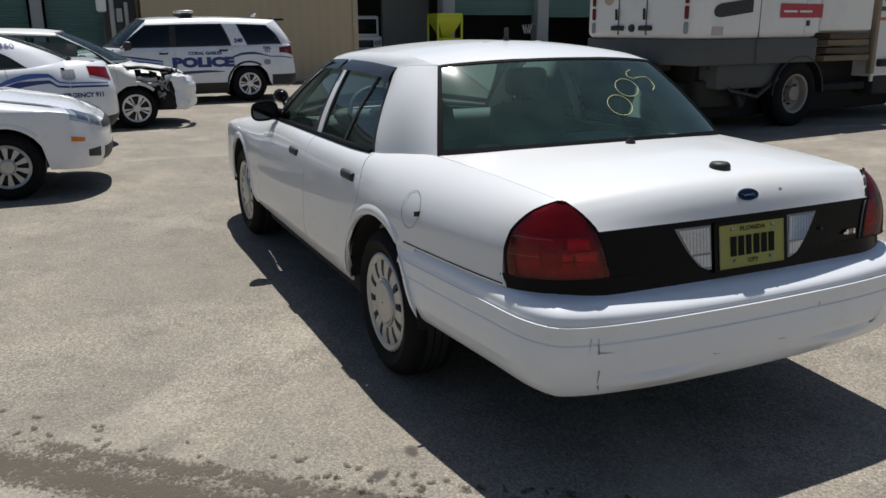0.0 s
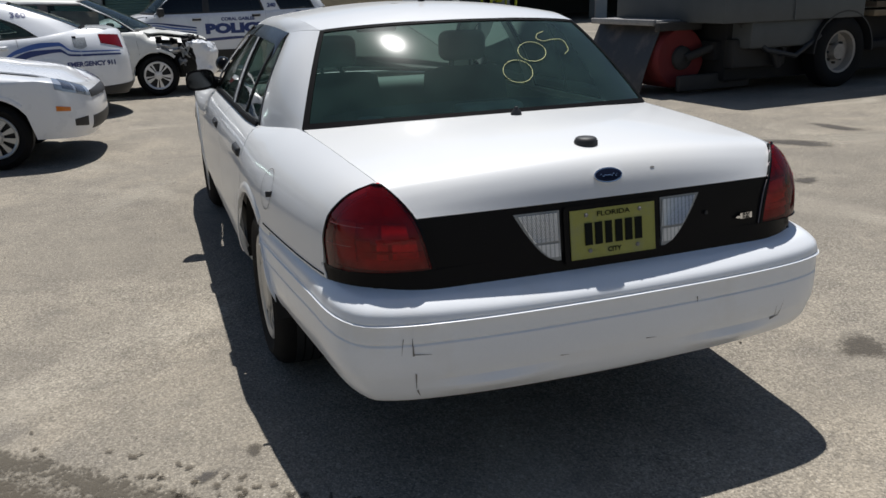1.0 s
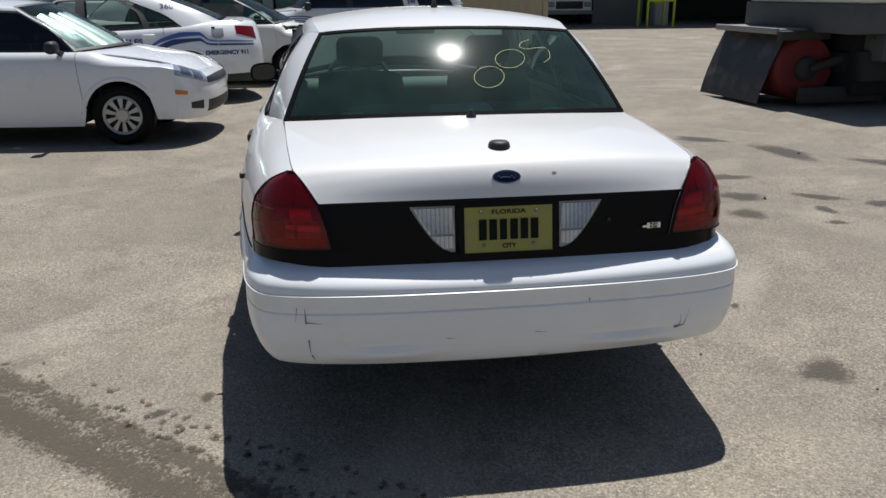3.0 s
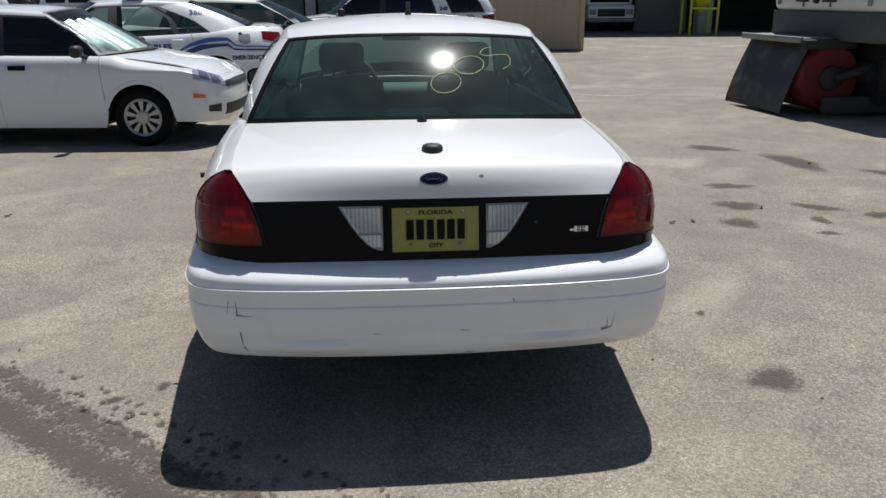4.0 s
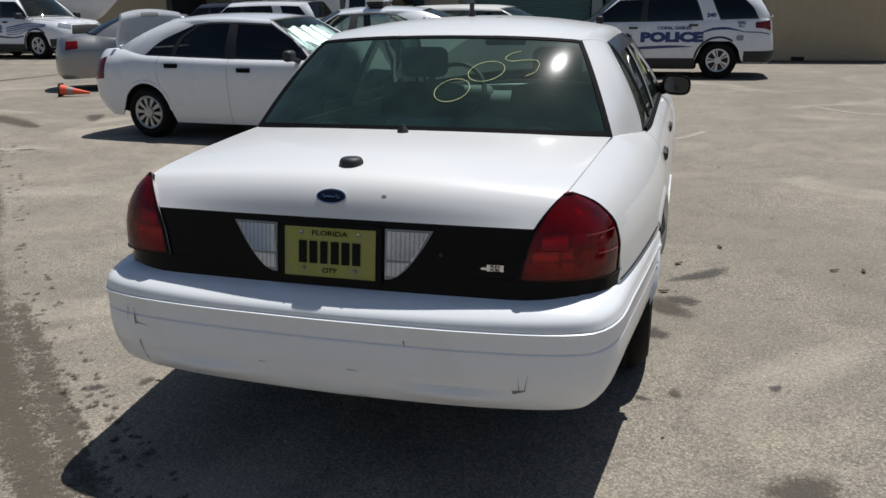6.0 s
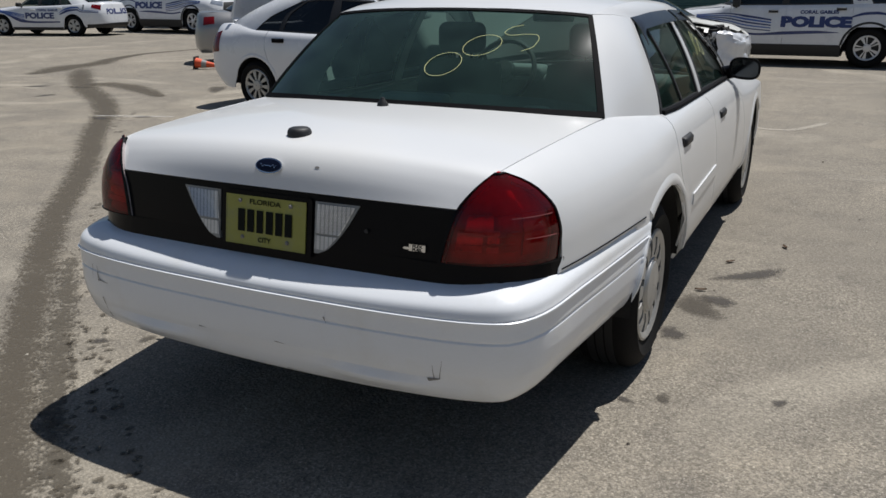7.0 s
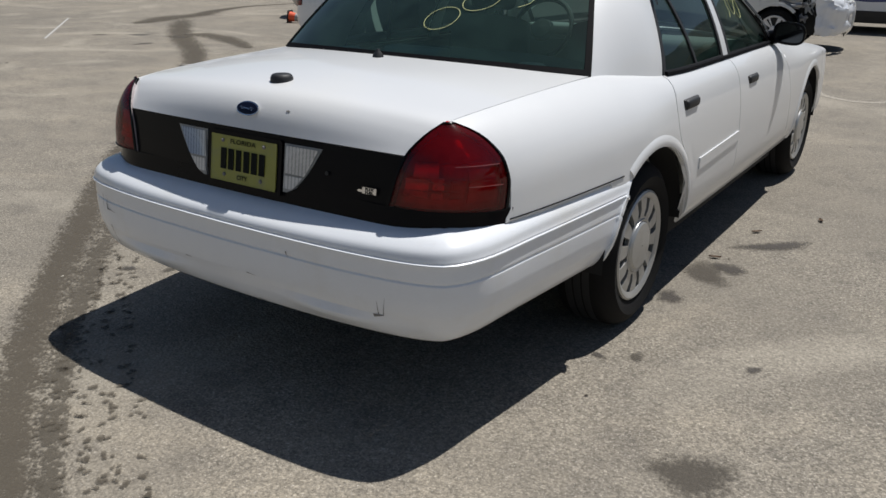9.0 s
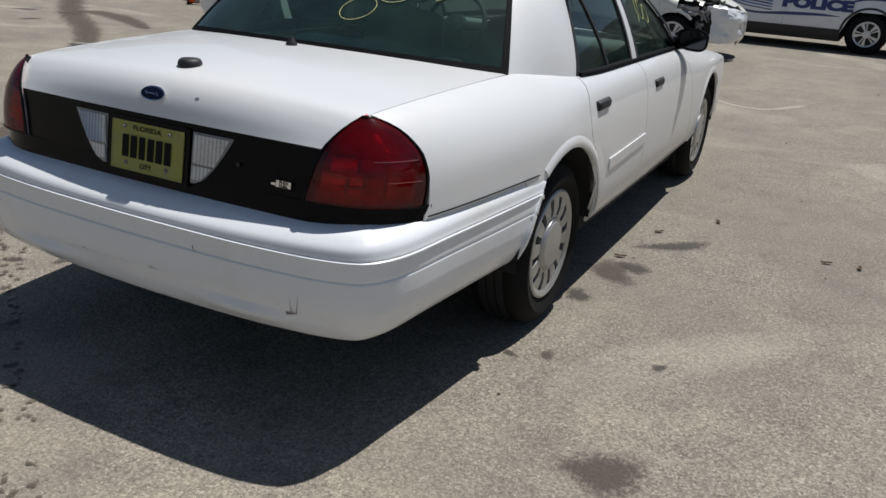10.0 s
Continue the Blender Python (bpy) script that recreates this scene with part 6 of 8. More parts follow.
LEAF = spec(2.70, 0.78, 0.96, 0.885, ALLOY_WHEEL, 0.32, (1.0, 1.06), 1.10, 0.97, 0.80, 1.55, 0.55, (0.66, -0.55, 0.08), -0.10, 1.64, 2.40, LEAF_WINS,
            [([(0, 1.16), (1, 1.14)], [(0, 1.24), (1, 1.22)], 0.0, 1.0, BLACK)], (0.22, 1.22, 2.50), arch=0.36, bt=0.66, lid_name="hatch", tail_n=(3.5, 4.5))
IMPALA_WINS = [([(0, 0.0), (0.5, 0.2), (1, 0.62)], [(0, 0.95), (1, 0.95)], 0.0, 1.0, DARK_GLASS), ([(0, 1.05), (1, 1.02)], [(0, 1.95), (0.5, 1.72), (1, 1.36)], 0.0, 1.0, DARK_GLASS)]
IMPALA = spec(2.807, 1.20, 1.06, 0.925, ALLOY_WHEEL, 0.335, (0.97, 1.01), 1.06, 0.95, 0.78, 1.48, 0.54, (0.66, -0.42, 0.14), 0.22, 1.32, 1.95, IMPALA_WINS,
              [([(0, 0.95), (1, 0.95)], [(0, 1.05), (1, 1.02)], 0.0, 1.0)], (0.25, 1.06, 2.25), arch=0.38, bt=0.64, rear_glass=DARK_GLASS)


def on_tail(b, y, z):
    """A point of the left flank near the tail."""
    if y > -b.s["arch"] - 0.05:
        p = on_flank(b, y, z)
    else:
        lo, hi = 0.3, 1.0
        for _ in range(10):
            s = (lo + hi) / 2
            if b.tail(s, 0.5)[1] < y:
                lo = s
            else:
                hi = s
        a, c = 0.0, 1.0
        for _ in range(12):
            q = (a + c) / 2
            if b.tail(s, q)[2] < z:
                a = q
            else:
                c = q
        p = b.tail(s, q)
    return np.array((-p[0] - 0.006, p[1], p[2]))


def police_taurus(m, label, number):
    root, b, *_ = build_car("police_sedan", label, TAURUS, FOCUS_WHITE, CLEAR_GLASS, "police car", m, "police cars")
    rp, fp = b.tail, b.nose
    both_sides("tail_lamp", strip(rp, 0.52, 0.88, (0.87, 0.95), (1.04, 1.06)), RED_LENS, root, "red wrap-round tail lamp")
    both_sides("headlamp", strip(fp, 0.36, 0.74, (0.70, 0.76), (0.80, 0.86)), HEADLAMP, root)
    both_sides("bumper_valance", strip(rp, 0.0, 0.98, (0.24, 0.27), (0.44, 0.40), 0.006, 30), BLACK, root)
    both_sides("sill_trim", stripe(b, [(0.42, 0.2, 0.30), (2.44, 0.2, 0.30)], 0.012, 10, 0.02), BLACK, root)
    mirror_pair(root, 0.90, 2.0, 1.06, BLACK)
    bar = thing_bar(root, 1.0, 1.56)
    rear1 = stripe(b, [(-0.44, 0.80, 0.825), (-0.3, 0.81, 0.835), (-0.2, 0.865, 0.905), (0.12, 0.83, 0.90), (0.4, 0.74, 0.80), (0.5, 0.72, 0.735)])
    rear2 = stripe(b, [(-0.44, 0.85, 0.865), (-0.32, 0.865, 0.885), (-0.2, 0.94, 0.985), (0.0, 0.93, 0.99), (0.3, 0.87, 0.92), (0.5, 0.78, 0.80)])
    both_sides("rear_stripe", rear1, NAVY, root)
    both_sides("rear_stripe", rear2, BLUE_VINYL, root)
    both_sides("tail_stripe", strip(rp, 0.62, 1.0, (0.79, 0.80), (0.81, 0.825), 0.004, 10, 0.001), NAVY, root)
    both_sides("tail_stripe", strip(rp, 0.62, 1.0, (0.835, 0.85), (0.85, 0.865), 0.004, 10, 0.001), BLUE_VINYL, root)
    both_sides("side_stripe", stripe(b, [(0.5, 0.46, 0.50), (1.4, 0.44, 0.50), (2.0, 0.46, 0.56), (2.6, 0.70, 0.78), (2.95, 0.86, 0.90)]), NAVY, root)
    for k in range(4):
        both_sides("side_stripe", stripe(b, [(1.9, 0.54 + 0.05 * k, 0.56 + 0.055 * k), (2.6, 0.72 + 0.03 * k, 0.745 + 0.032 * k), (3.1, 0.86 + 0.01 * k, 0.865 + 0.01 * k)]), BLUE_VINYL, root)
    for right in (True, False):
        sign = 1 if right else -1
        part("lettering", [flank_letters(b, "POLICE", 0.26, 1.30, 0.68, right, 0.014, 0.0, 1.35), flank_letters(b, "CORAL GABLES", 0.10, 0.98, 0.87, right, 0.004, 0.0, 1.2)], NAVY, root)
        if number and not right:
            part("lettering", letters("EMERGENCY 911", 0.080, lambda u, v: on_tail(b, -0.56 - u, 0.70 + v), 0.004, 0.0, 1.02), NAVY, root)

        def on_pillar(u, v, sign=sign):
            p = b.c_pillar(0.55, 0.66)
            along, rise = b.c_pillar(0.75, 0.66) - p, b.c_pillar(0.55, 0.80) - p
            out = np.cross(along, rise)
            out = out / np.linalg.norm(out) * (1 if out[0] > 0 else -1)
            along = np.array((0, 1, 0)) - out * out[1]
            along = along / np.linalg.norm(along)
            rise = np.cross(out, along)
            goal = p + along * sign * u + rise * v * (1 if rise[2] > 0 else -1)
            at = np.array((0.55, 0.66))
            for _ in range(8):
                now = b.c_pillar(*at)
                slope = np.array([(b.c_pillar(*(at + d)) - now)[1:] / 0.01 for d in ((0.01, 0), (0, 0.01))]).T
                at = at + np.linalg.solve(slope, (goal - now)[1:])
            p = b.c_pillar(*at) + out * 0.005
            return np.array((sign * p[0], p[1], p[2]))
        if number and not right:
            part("lettering", letters(number, 0.115, on_pillar, 0.002, 0.0, 1.1), NAVY, root)
        crest = sheet(lambda u, v: on_tail(b, -0.37 - 0.16 * u, 1.03 - (0.085 + 0.05 * math.sin(math.pi * (0.1 + 0.8 * u)) ** 0.6) * v) * np.array((-1, 1, 1)), 8, 4, 0.001) if number else stripe(b, [(-0.44, 0.915, 0.995), (-0.43, 0.885, 1.01), (-0.40, 0.885, 1.015), (-0.37, 0.915, 1.0)], 0.006, 10)
        part("crest", crest if right else mirrored(crest), surface("grey_crest", (0.19, 0.21, 0.23), 0.5, grain=(45, 0.6)), root, "grey and white shield decal")
    tail = letters("POLICE", 0.17, lambda u, v: b.tail(u / 1.15, 0.66 + v / 0.75) + np.array((0, -0.006, 0)), 0.008, 0.0, 1.25)
    part("lettering", tail, NAVY, root)
    return root


def thing_bar(root, y, z):
    base = part("light_bar", [block(-0.55, 0.55, y - 0.13, y + 0.13, z, z + 0.035, 0.012), block(-0.5, 0.5, y - 0.11, y + 0.11, z - 0.04, z, 0.01)], BLACK, root, "low roof light bar with clear dome")
    part("dome", [block(-0.56, 0.56, y - 0.14, y + 0.14, z + 0.036, z + 0.10, 0.03, 3)], surface("white_dome", (0.6, 0.6, 0.58), 0.2, coat=0.5), base)
    return base


def police_suv(m, label, number):
    root, b, *_ = build_car("police_suv", label, EXPLORER, FOCUS_WHITE, DARK_GLASS, "police car", m, "police cars")
    rp, fp = b.tail, b.nose
    both_sides("tail_lamp", strip(rp, 0.50, 0.97, (0.96, 1.02), (1.17, 1.13)), RED_LENS, root, "red wrap-round tail lamp")
    both_sides("headlamp", strip(fp, 0.36, 0.76, (0.82, 0.90), (0.95, 1.0)), HEADLAMP, root)
    both_sides("grille", strip(fp, 0.0, 0.34, (0.66, 0.66), (0.94, 0.93)), BLACK, root)
    for pl in (rp, fp):
        both_sides("bumper_valance", strip(pl, 0.0, 1.0, (0.31, 0.34), (0.58, 0.56), 0.008, 30), BLACK, root)
    both_sides("sill_trim", stripe(b, [(0.46, 0.2, 0.42), (2.4, 0.2, 0.42)], 0.014, 10, 0.02), BLACK, root)
    mirror_pair(root, 0.93, 2.42, 1.2, BLACK, (0.22, 0.14, 0.17))
    thing_bar(root, 1.15, 1.80)
    part("antenna", [tube([(0, -0.35, 1.77), (0, -0.35, 1.80)], 0.05), tube([(0, -0.35, 1.8), (0.0, -0.42, 1.84)], 0.02)], FOCUS_WHITE, root)
    part("spoiler", [block(-0.62, 0.62, -0.90, -0.66, 1.69, 1.73, 0.015)], BLACK_GLOSS, root)
    both_sides("rear_stripe", stripe(b, [(-0.48, 0.93, 0.95), (-0.3, 0.97, 1.0), (-0.1, 0.99, 1.04), (0.1, 0.98, 1.03), (0.28, 0.94, 0.975), (0.42, 0.90, 0.905)]), NAVY, root)
    both_sides("tail_stripe", strip(rp, 0.60, 1.0, (0.88, 0.93), (0.90, 0.95), 0.004, 10, 0.001), NAVY, root)
    both_sides("side_stripe", stripe(b, [(0.52, 0.645, 0.655), (0.9, 0.63, 0.68), (1.5, 0.60, 0.66), (2.0, 0.58, 0.62), (2.4, 0.62, 0.66)]), NAVY, root)
    for k in range(5):
        both_sides("side_stripe", stripe(b, [(1.75, 0.66 + 0.05 * k, 0.68 + 0.052 * k), (2.2, 0.70 + 0.055 * k, 0.72 + 0.06 * k), (2.6, 0.80 + 0.045 * k, 0.82 + 0.045 * k), (3.2, 0.91 + 0.012 * k, 0.92 + 0.012 * k)]), NAVY if k % 2 == 0 else BLUE_VINYL, root)
    crest = stripe(b, [(-0.47, 0.80, 0.86), (-0.44, 0.77, 0.88), (-0.36, 0.77, 0.88), (-0.33, 0.80, 0.86)], 0.006, 8)
    both_sides("crest", crest, surface("grey_shield", (0.25, 0.28, 0.27), 0.5, grain=(60, 0.5)), root)
    for right in (True, False):
        part("lettering", [flank_letters(b, "POLICE", 0.25, 0.95, 0.835, right, 0.018, 0.0, 1.52), flank_letters(b, "CORAL GABLES", 0.085, 0.90, 1.025, right, 0.004, 0.0, 1.15)], NAVY, root)
        sign = 1 if right else -1
        part("lettering", [letters("DIAL", 0.08, lambda u, v: on_flank(b, -0.42 + sign * u, 1.12 + v) * np.array((sign, 1, 1)) + np.array((sign * 0.006, 0, 0)), 0.003), letters("911", 0.08, lambda u, v: on_flank(b, -0.42 + sign * u, 1.05 + v) * np.array((sign, 1, 1)) + np.array((sign * 0.006, 0, 0)), 0.003)], NAVY, root)

        def on_pillar(u, v, sign=sign):
            p = b.glass(0.18 + sign * u, 0.22 + v / 0.5)
            return np.array((sign * (p[0] + 0.012), p[1], p[2]))
        if number:
            part("lettering", letters(number, 0.12, on_pillar, 0.006), NAVY, root)
    return root


police_taurus(pose(-2.62, 9.22, 0, 0, 0, 103), "white police sedan with blue stripes and crest on its flank", "360")
police_suv(pose(1.66, 15.68, 0, 0, 0, 90), "white police suv with blue stripes parked before a container", "240")

# ---- street sweeper ----
SKIRT = surface("grimy_skirt", (0.070, 0.075, 0.074), 0.6, patch=(3, 0.35))
GRIME = surface("grimy_steel", (0.028, 0.026, 0.024), 0.75, patch=(4, 0.4))
def sweeper():
    root = thing("street_sweeper", "white street sweeper truck with grey skirt and red rear broom", "truck", pose(5.94, 5.79, 0, 0, 0, 5))

    def hull(x0, x1, z0, z1, r=0.12):
        return block(x0, x1, 0, 2.35, z0, z1, r, 4)
    part("hopper", hull(0.0, 2.66, 1.34, 2.72), SWEEP_WHITE, root)
    part("skirt", [block(0.02, 2.66, 0.02, 2.33, 0.98, 1.345, 0.02), block(0.6, 2.3, 0.1, 2.2, 0.62, 1.0, 0.05)], SKIRT, root)
    part("water_tank", block(2.70, 4.02, 0.04, 2.3, 1.44, 2.85, 0.04, 3), SWEEP_WHITE, root)
    part("tank_seam", block(2.70, 4.02, 0.034, 0.05, 2.12, 2.13, 0.0), GREY_STEEL, root)
    part("panel_seam", block(1.265, 1.28, -0.004, 0.01, 0.99, 2.66, 0.0), GREY_STEEL, root)
    for k in range(3):
        z = 1.64 + 0.27 * k
        def vent(u, v, z=z):
            x = 0.32 + 0.78 * u
            rise = 0.09 * u
            e = 0.12 + 0.88 * math.sqrt(max(0.0, 1 - max(0.0, 1 - u / 0.22) ** 2))
            return np.array((x, -0.012, z + rise + (0.19 * v - 0.095) * e + 0.08))
        part("air_vent", sheet(vent, 40, 3, 0.03, centre=(0.7, 1, 2)), BLACK, root)
    part("name_strip", block(1.70, 2.655, -0.016, -0.009, 1.64, 1.84, 0.0), surface("red_vinyl", (0.42, 0.03, 0.05), 0.5), root, "red vinyl strip")
    for i in range(2):
        part("lettering_bar", block(1.76 + 0.36 * i, 2.06 + 0.34 * i, -0.020, -0.015, 1.715, 1.745, 0.0), SWEEP_WHITE, root)
    part("hatch", [block(2.28, 2.6, -0.008, 0.002, 1.42, 2.1, 0.01)], SWEEP_WHITE, root)
    part("hatch_lock", block(2.30, 2.38, -0.018, 0.0, 1.52, 1.60, 0.005), BLACK, root)
    part("notice", block(0.30, 0.52, -0.006, 0.002, 1.40, 1.52, 0.0), surface("paper_notice", (0.5, 0.42, 0.38), 0.7), root)
    # rear face
    for y in (0.19, 2.15):
        for z in (1.83, 1.62):
            part("tail_lamp", block(-0.03, 0.005, y - 0.035, y + 0.035, z, z + 0.18, 0.02, 3), RED_LENS, root)
        part("reversing_lamp", block(-0.03, 0.005, y - 0.035, y + 0.035, 1.42, 1.58, 0.02, 3), CLEAR_LENS, root)
    for y in (0.98, 1.58):
        part("door_seam", block(-0.012, 0.004, y - 0.008, y + 0.008, 1.40, 2.62, 0.0), GREY_STEEL, root)
        for z in (1.50, 2.20):
            part("hinge", block(-0.05, 0.0, y - 0.13, y + 0.13, z - 0.035, z + 0.035, 0.015), BLACK, root)
        part("door_handle", tube([(-0.05, y, 1.62), (-0.06, y, 1.78)], 0.02), BLACK, root)
    part("door_lock", moved(lathe([(0.0, -0.04), (0.05, -0.035), (0.06, 0.0)], 16, "x"), Matrix.Translation((0, 1.28, 1.5))), BLACK, root)
    for y in (1.12, 1.28, 1.44):
        part("marker_lamp", moved(lathe([(0.0, -0.03), (0.035, -0.025), (0.045, 0.0)], 16, "x"), Matrix.Translation((0.02, y, 2.52))), RED_LENS, root)
    part("crest", moved(lathe([(0.0, -0.008), (0.12, -0.006), (0.121, 0.0)], 24, "x"), Matrix.Translation((0, 1.81, 1.96))), surface("faded_crest", (0.45, 0.36, 0.27), 0.6, grain=(40, 0.3)), root)
    part("lettering", letters("1654", 0.15, lambda u, v: np.array((-0.006, 1.80 - u, 2.19 + v)), 0.004), INK, root)
    # running gear
    part("chassis", [block(0.5, 5.4, 0.45, 1.9, 0.16, 1.0, 0.05), block(0.4, 7.0, 0.55, 1.8, 0.45, 0.72, 0.03), block(2.9, 4.2, 0.15, 2.2, 0.5, 0.62, 0.03)], SHADOW, root)
    tyre = lathe([(0.29, -0.02), (0.33, 0.0), (0.42, 0.01), (0.47, -0.005), (0.50, -0.03), (0.505, -0.08), (0.505, -0.24), (0.48, -0.27), (0.3, -0.27)], 40, "x")
    rim = lathe([(0.30, -0.01), (0.27, -0.02), (0.255, -0.12), (0.12, -0.14), (0.11, -0.03), (0.0, -0.025)], 32, "x")
    flat = lathe([(0.30, -0.01), (0.27, 0.0), (0.24, 0.01), (0.12, 0.05), (0.11, 0.10), (0.0, 0.105)], 32, "x")
    grey_rim = surface("dusty_rim", (0.30, 0.27, 0.23), 0.6, grain=(40, 0.2), patch=(6, 0.3))
    turn = Matrix.Rotation(radians(-90), 4, "Z")
    for x, disc, mat_ in ((2.32, rim, grey_rim), (5.98, flat, COVER)):
        for y, flip in ((0.06, False), (2.29, True)):
            w = part("wheel", to_mesh("wheel", disc, mat_), None, root, at=Matrix.Translation((x, y, 0.505)) @ (turn if not flip else Matrix.Rotation(radians(90), 4, "Z")))
            part("tyre", to_mesh("tyre", tyre, RUBBER), None, w)
            for k in range(8):
                a = k * math.pi / 4
                part("wheel_nut", moved(lathe([(0.0, 0.05), (0.018, 0.05), (0.02, 0.0)], 8, "x"), Matrix.Translation((-0.02 if disc is flat else -0.14, 0.16 * math.cos(a), 0.16 * math.sin(a)))), DARK_RIM, w)
    part("mudguard", sheet(lambda u, v: np.array((2.32 + 0.60 * math.cos(math.pi * u), 0.02 + 0.5 * v, 0.505 + 0.58 * math.sin(math.pi * u))), 20, 2, 0.02, centre=(2.32, 0.3, 0.4)), BLACK, root)
    # stack of timber and the fittings behind the cab
    for i, z in enumerate((0.98, 1.10, 1.22, 1.32)):
        part("plank", block(2.9 + 0.03 * i, 4.05 - 0.02 * i, 0.05, 0.7, z, z + 0.085, 0.008), surface("weathered_timber", (0.20, 0.15, 0.09) if i % 2 == 0 else (0.10, 0.075, 0.05), 0.85, grain=(30, 0.2), patch=(2, 0.3)), root)
    part("ladder_post", [block(4.10, 4.20, 0.02, 0.12, 0.75, 2.9, 0.02)], surface("rusty_tan_steel", (0.26, 0.20, 0.14), 0.7, patch=(3, 0.3)), root)
    # cab and bonnet
    def cab_skin(u, v):
        z = 0.62 + 2.2 * v
        x0 = 4.24
        x1 = 5.62 if z < 1.9 else 5.62 - 0.45 * (z - 1.9)
        return np.array((x0 + (x1 - x0) * u, 0.10 + (0.10 * max(0, z - 1.85)), z))
    side = sheet(cab_skin, 12, 20, 0.03, centre=(5, 1.2, 1.6))
    part("cab", [side, (np.asarray(side[0]) * (1, -1, 1) + (0, 2.35, 0), [f[::-1] for f in side[1]]), block(4.24, 4.30, 0.12, 2.23, 0.7, 2.8, 0.02), block(4.3, 5.25, 0.25, 2.1, 2.78, 2.86, 0.03)], SWEEP_WHITE, root)
    part("cab_window", sheet(lambda u, v: cab_skin(0.12 + (0.80 - 0.14 * v) * u, 0.60 + 0.32 * v) - np.array((0, 0.012, 0)), 6, 6, 0.004, centre=(5, 1.2, 2)), CLEAR_GLASS, root)
    part("window_frame", ring_of(lambda u, v: cab_skin(0.10 + (0.84 - 0.14 * v) * u, 0.585 + 0.35 * v) - np.array((0, 0.008, 0)), 0.05, 0.06, 6, 6, 0.0, 0.01), BLACK, root)
    part("stripe", block(4.26, 6.2, 0.088, 0.096, 1.60, 1.65, 0.0), surface("orange_vinyl", (0.6, 0.13, 0.04), 0.5), root)
    part("stripe", block(4.26, 5.6, 0.088, 0.096, 1.75, 1.82, 0.0), surface("dark_green_vinyl", (0.03, 0.06, 0.05), 0.5), root)
    part("crest", moved(lathe([(0.0, -0.008), (0.13, -0.006), (0.131, 0.0)], 24, "y"), Matrix.Translation((4.95, 0.09, 1.32))), surface("faded_cab_crest", (0.42, 0.33, 0.26), 0.6, grain=(40, 0.3)), root)
    part("cab_step", [block(4.3, 5.3, 0.08, 0.4, 0.40, 0.72, 0.04), block(4.35, 5.0, 0.02, 0.3, 0.86, 0.98, 0.03)], GRIME, root)
    part("mirror_arm", [tube([(5.5, 0.02, 1.95), (5.62, -0.18, 2.0), (5.62, -0.2, 2.7)], 0.018), block(5.55, 5.66, -0.32, -0.12, 2.1, 2.6, 0.03)], BLACK, root)

    def bonnet(u, v):
        k = 2 * u - 1
        return np.array((5.55 + 1.85 * v, 1.175 + 0.92 * k * (1 - 0.22 * v), 1.86 - 0.18 * v - 0.75 * max(0, v - 0.75) ** 1.5 - 0.45 * abs(k) ** 5))
    part("bonnet", sheet(bonnet, 16, 12, 0.03, centre=(6, 1.2, 1.0)), SWEEP_WHITE, root)
    part("fender", sheet(lambda u, v: np.array((5.98 + (0.66 + 0.04 * v) * math.cos(math.pi * (0.04 + 0.92 * u)), -0.02 + 0.45 * v, 0.50 + (0.80 + 0.12 * v) * math.sin(math.pi * (0.04 + 0.92 * u)))), 20, 5, 0.03, centre=(5.98, 0.3, 0.5)), SWEEP_WHITE, root)
    part("engine_block", block(5.5, 7.2, 0.5, 1.85, 0.7, 1.45, 0.05), SHADOW, root)
    # broom at the rear
    def flap(u, v):
        return np.array((-0.62 + 0.34 * v ** 1.3 + 0.03 * math.sin(3 * u), 0.88 + 1.45 * u, 0.04 + 0.92 * v))
    part("dirt_flap", sheet(flap, 14, 10, 0.012, centre=(1, 1.6, 0.5)), FLAP, root)
    part("broom_cover", [block(-0.42, 0.35, 0.86, 2.34, 0.985, 1.02, 0.012), block(-0.45, -0.40, 0.86, 2.34, 0.95, 1.03, 0.012)], surface("worn_bare_steel", (0.26, 0.25, 0.24), 0.5, grain=(30, 0.3), patch=(4, 0.4)), root)
    drum = lathe([(0.10, 0.0), (0.14, -0.01), (0.40, -0.02), (0.43, 0.03), (0.43, 1.3), (0.1, 1.35)], 30, "y")
    part("broom", moved(drum, Matrix.Translation((0.02, 0.82, 0.50))), BROOM_RED, root, "red cylindrical broom")
    part("broom_hub", moved(lathe([(0.0, -0.09), (0.10, -0.08), (0.16, -0.04), (0.17, 0.0)], 24, "y"), Matrix.Translation((0.02, 0.80, 0.50))), GRIME, root)
    part("broom_arm", [tube([(0.02, 0.72, 0.50), (0.5, 0.62, 0.66), (0.95, 0.5, 0.85)], 0.06, 10), block(-0.45, 0.3, 0.72, 0.84, 0.88, 1.0, 0.02)], GRIME, root)
    part("side_skid", [block(-0.2, 1.1, 0.55, 0.64, 0.06, 0.28, 0.03), block(0.5, 1.5, 0.3, 0.5, 0.35, 0.75, 0.04), tube([(0.9, 0.2, 1.0), (1.25, 0.2, 0.35)], 0.05), tube([(1.5, 0.22, 0.95), (1.25, 0.22, 0.35)], 0.04)], GRIME, root)
    part("hose", tube([(0.6, 0.3, 0.95), (0.9, 0.1, 0.6), (1.4, 0.05, 0.5), (1.9, 0.1, 0.75)], 0.035, 8), BLACK, root)
    return root


sweeper()

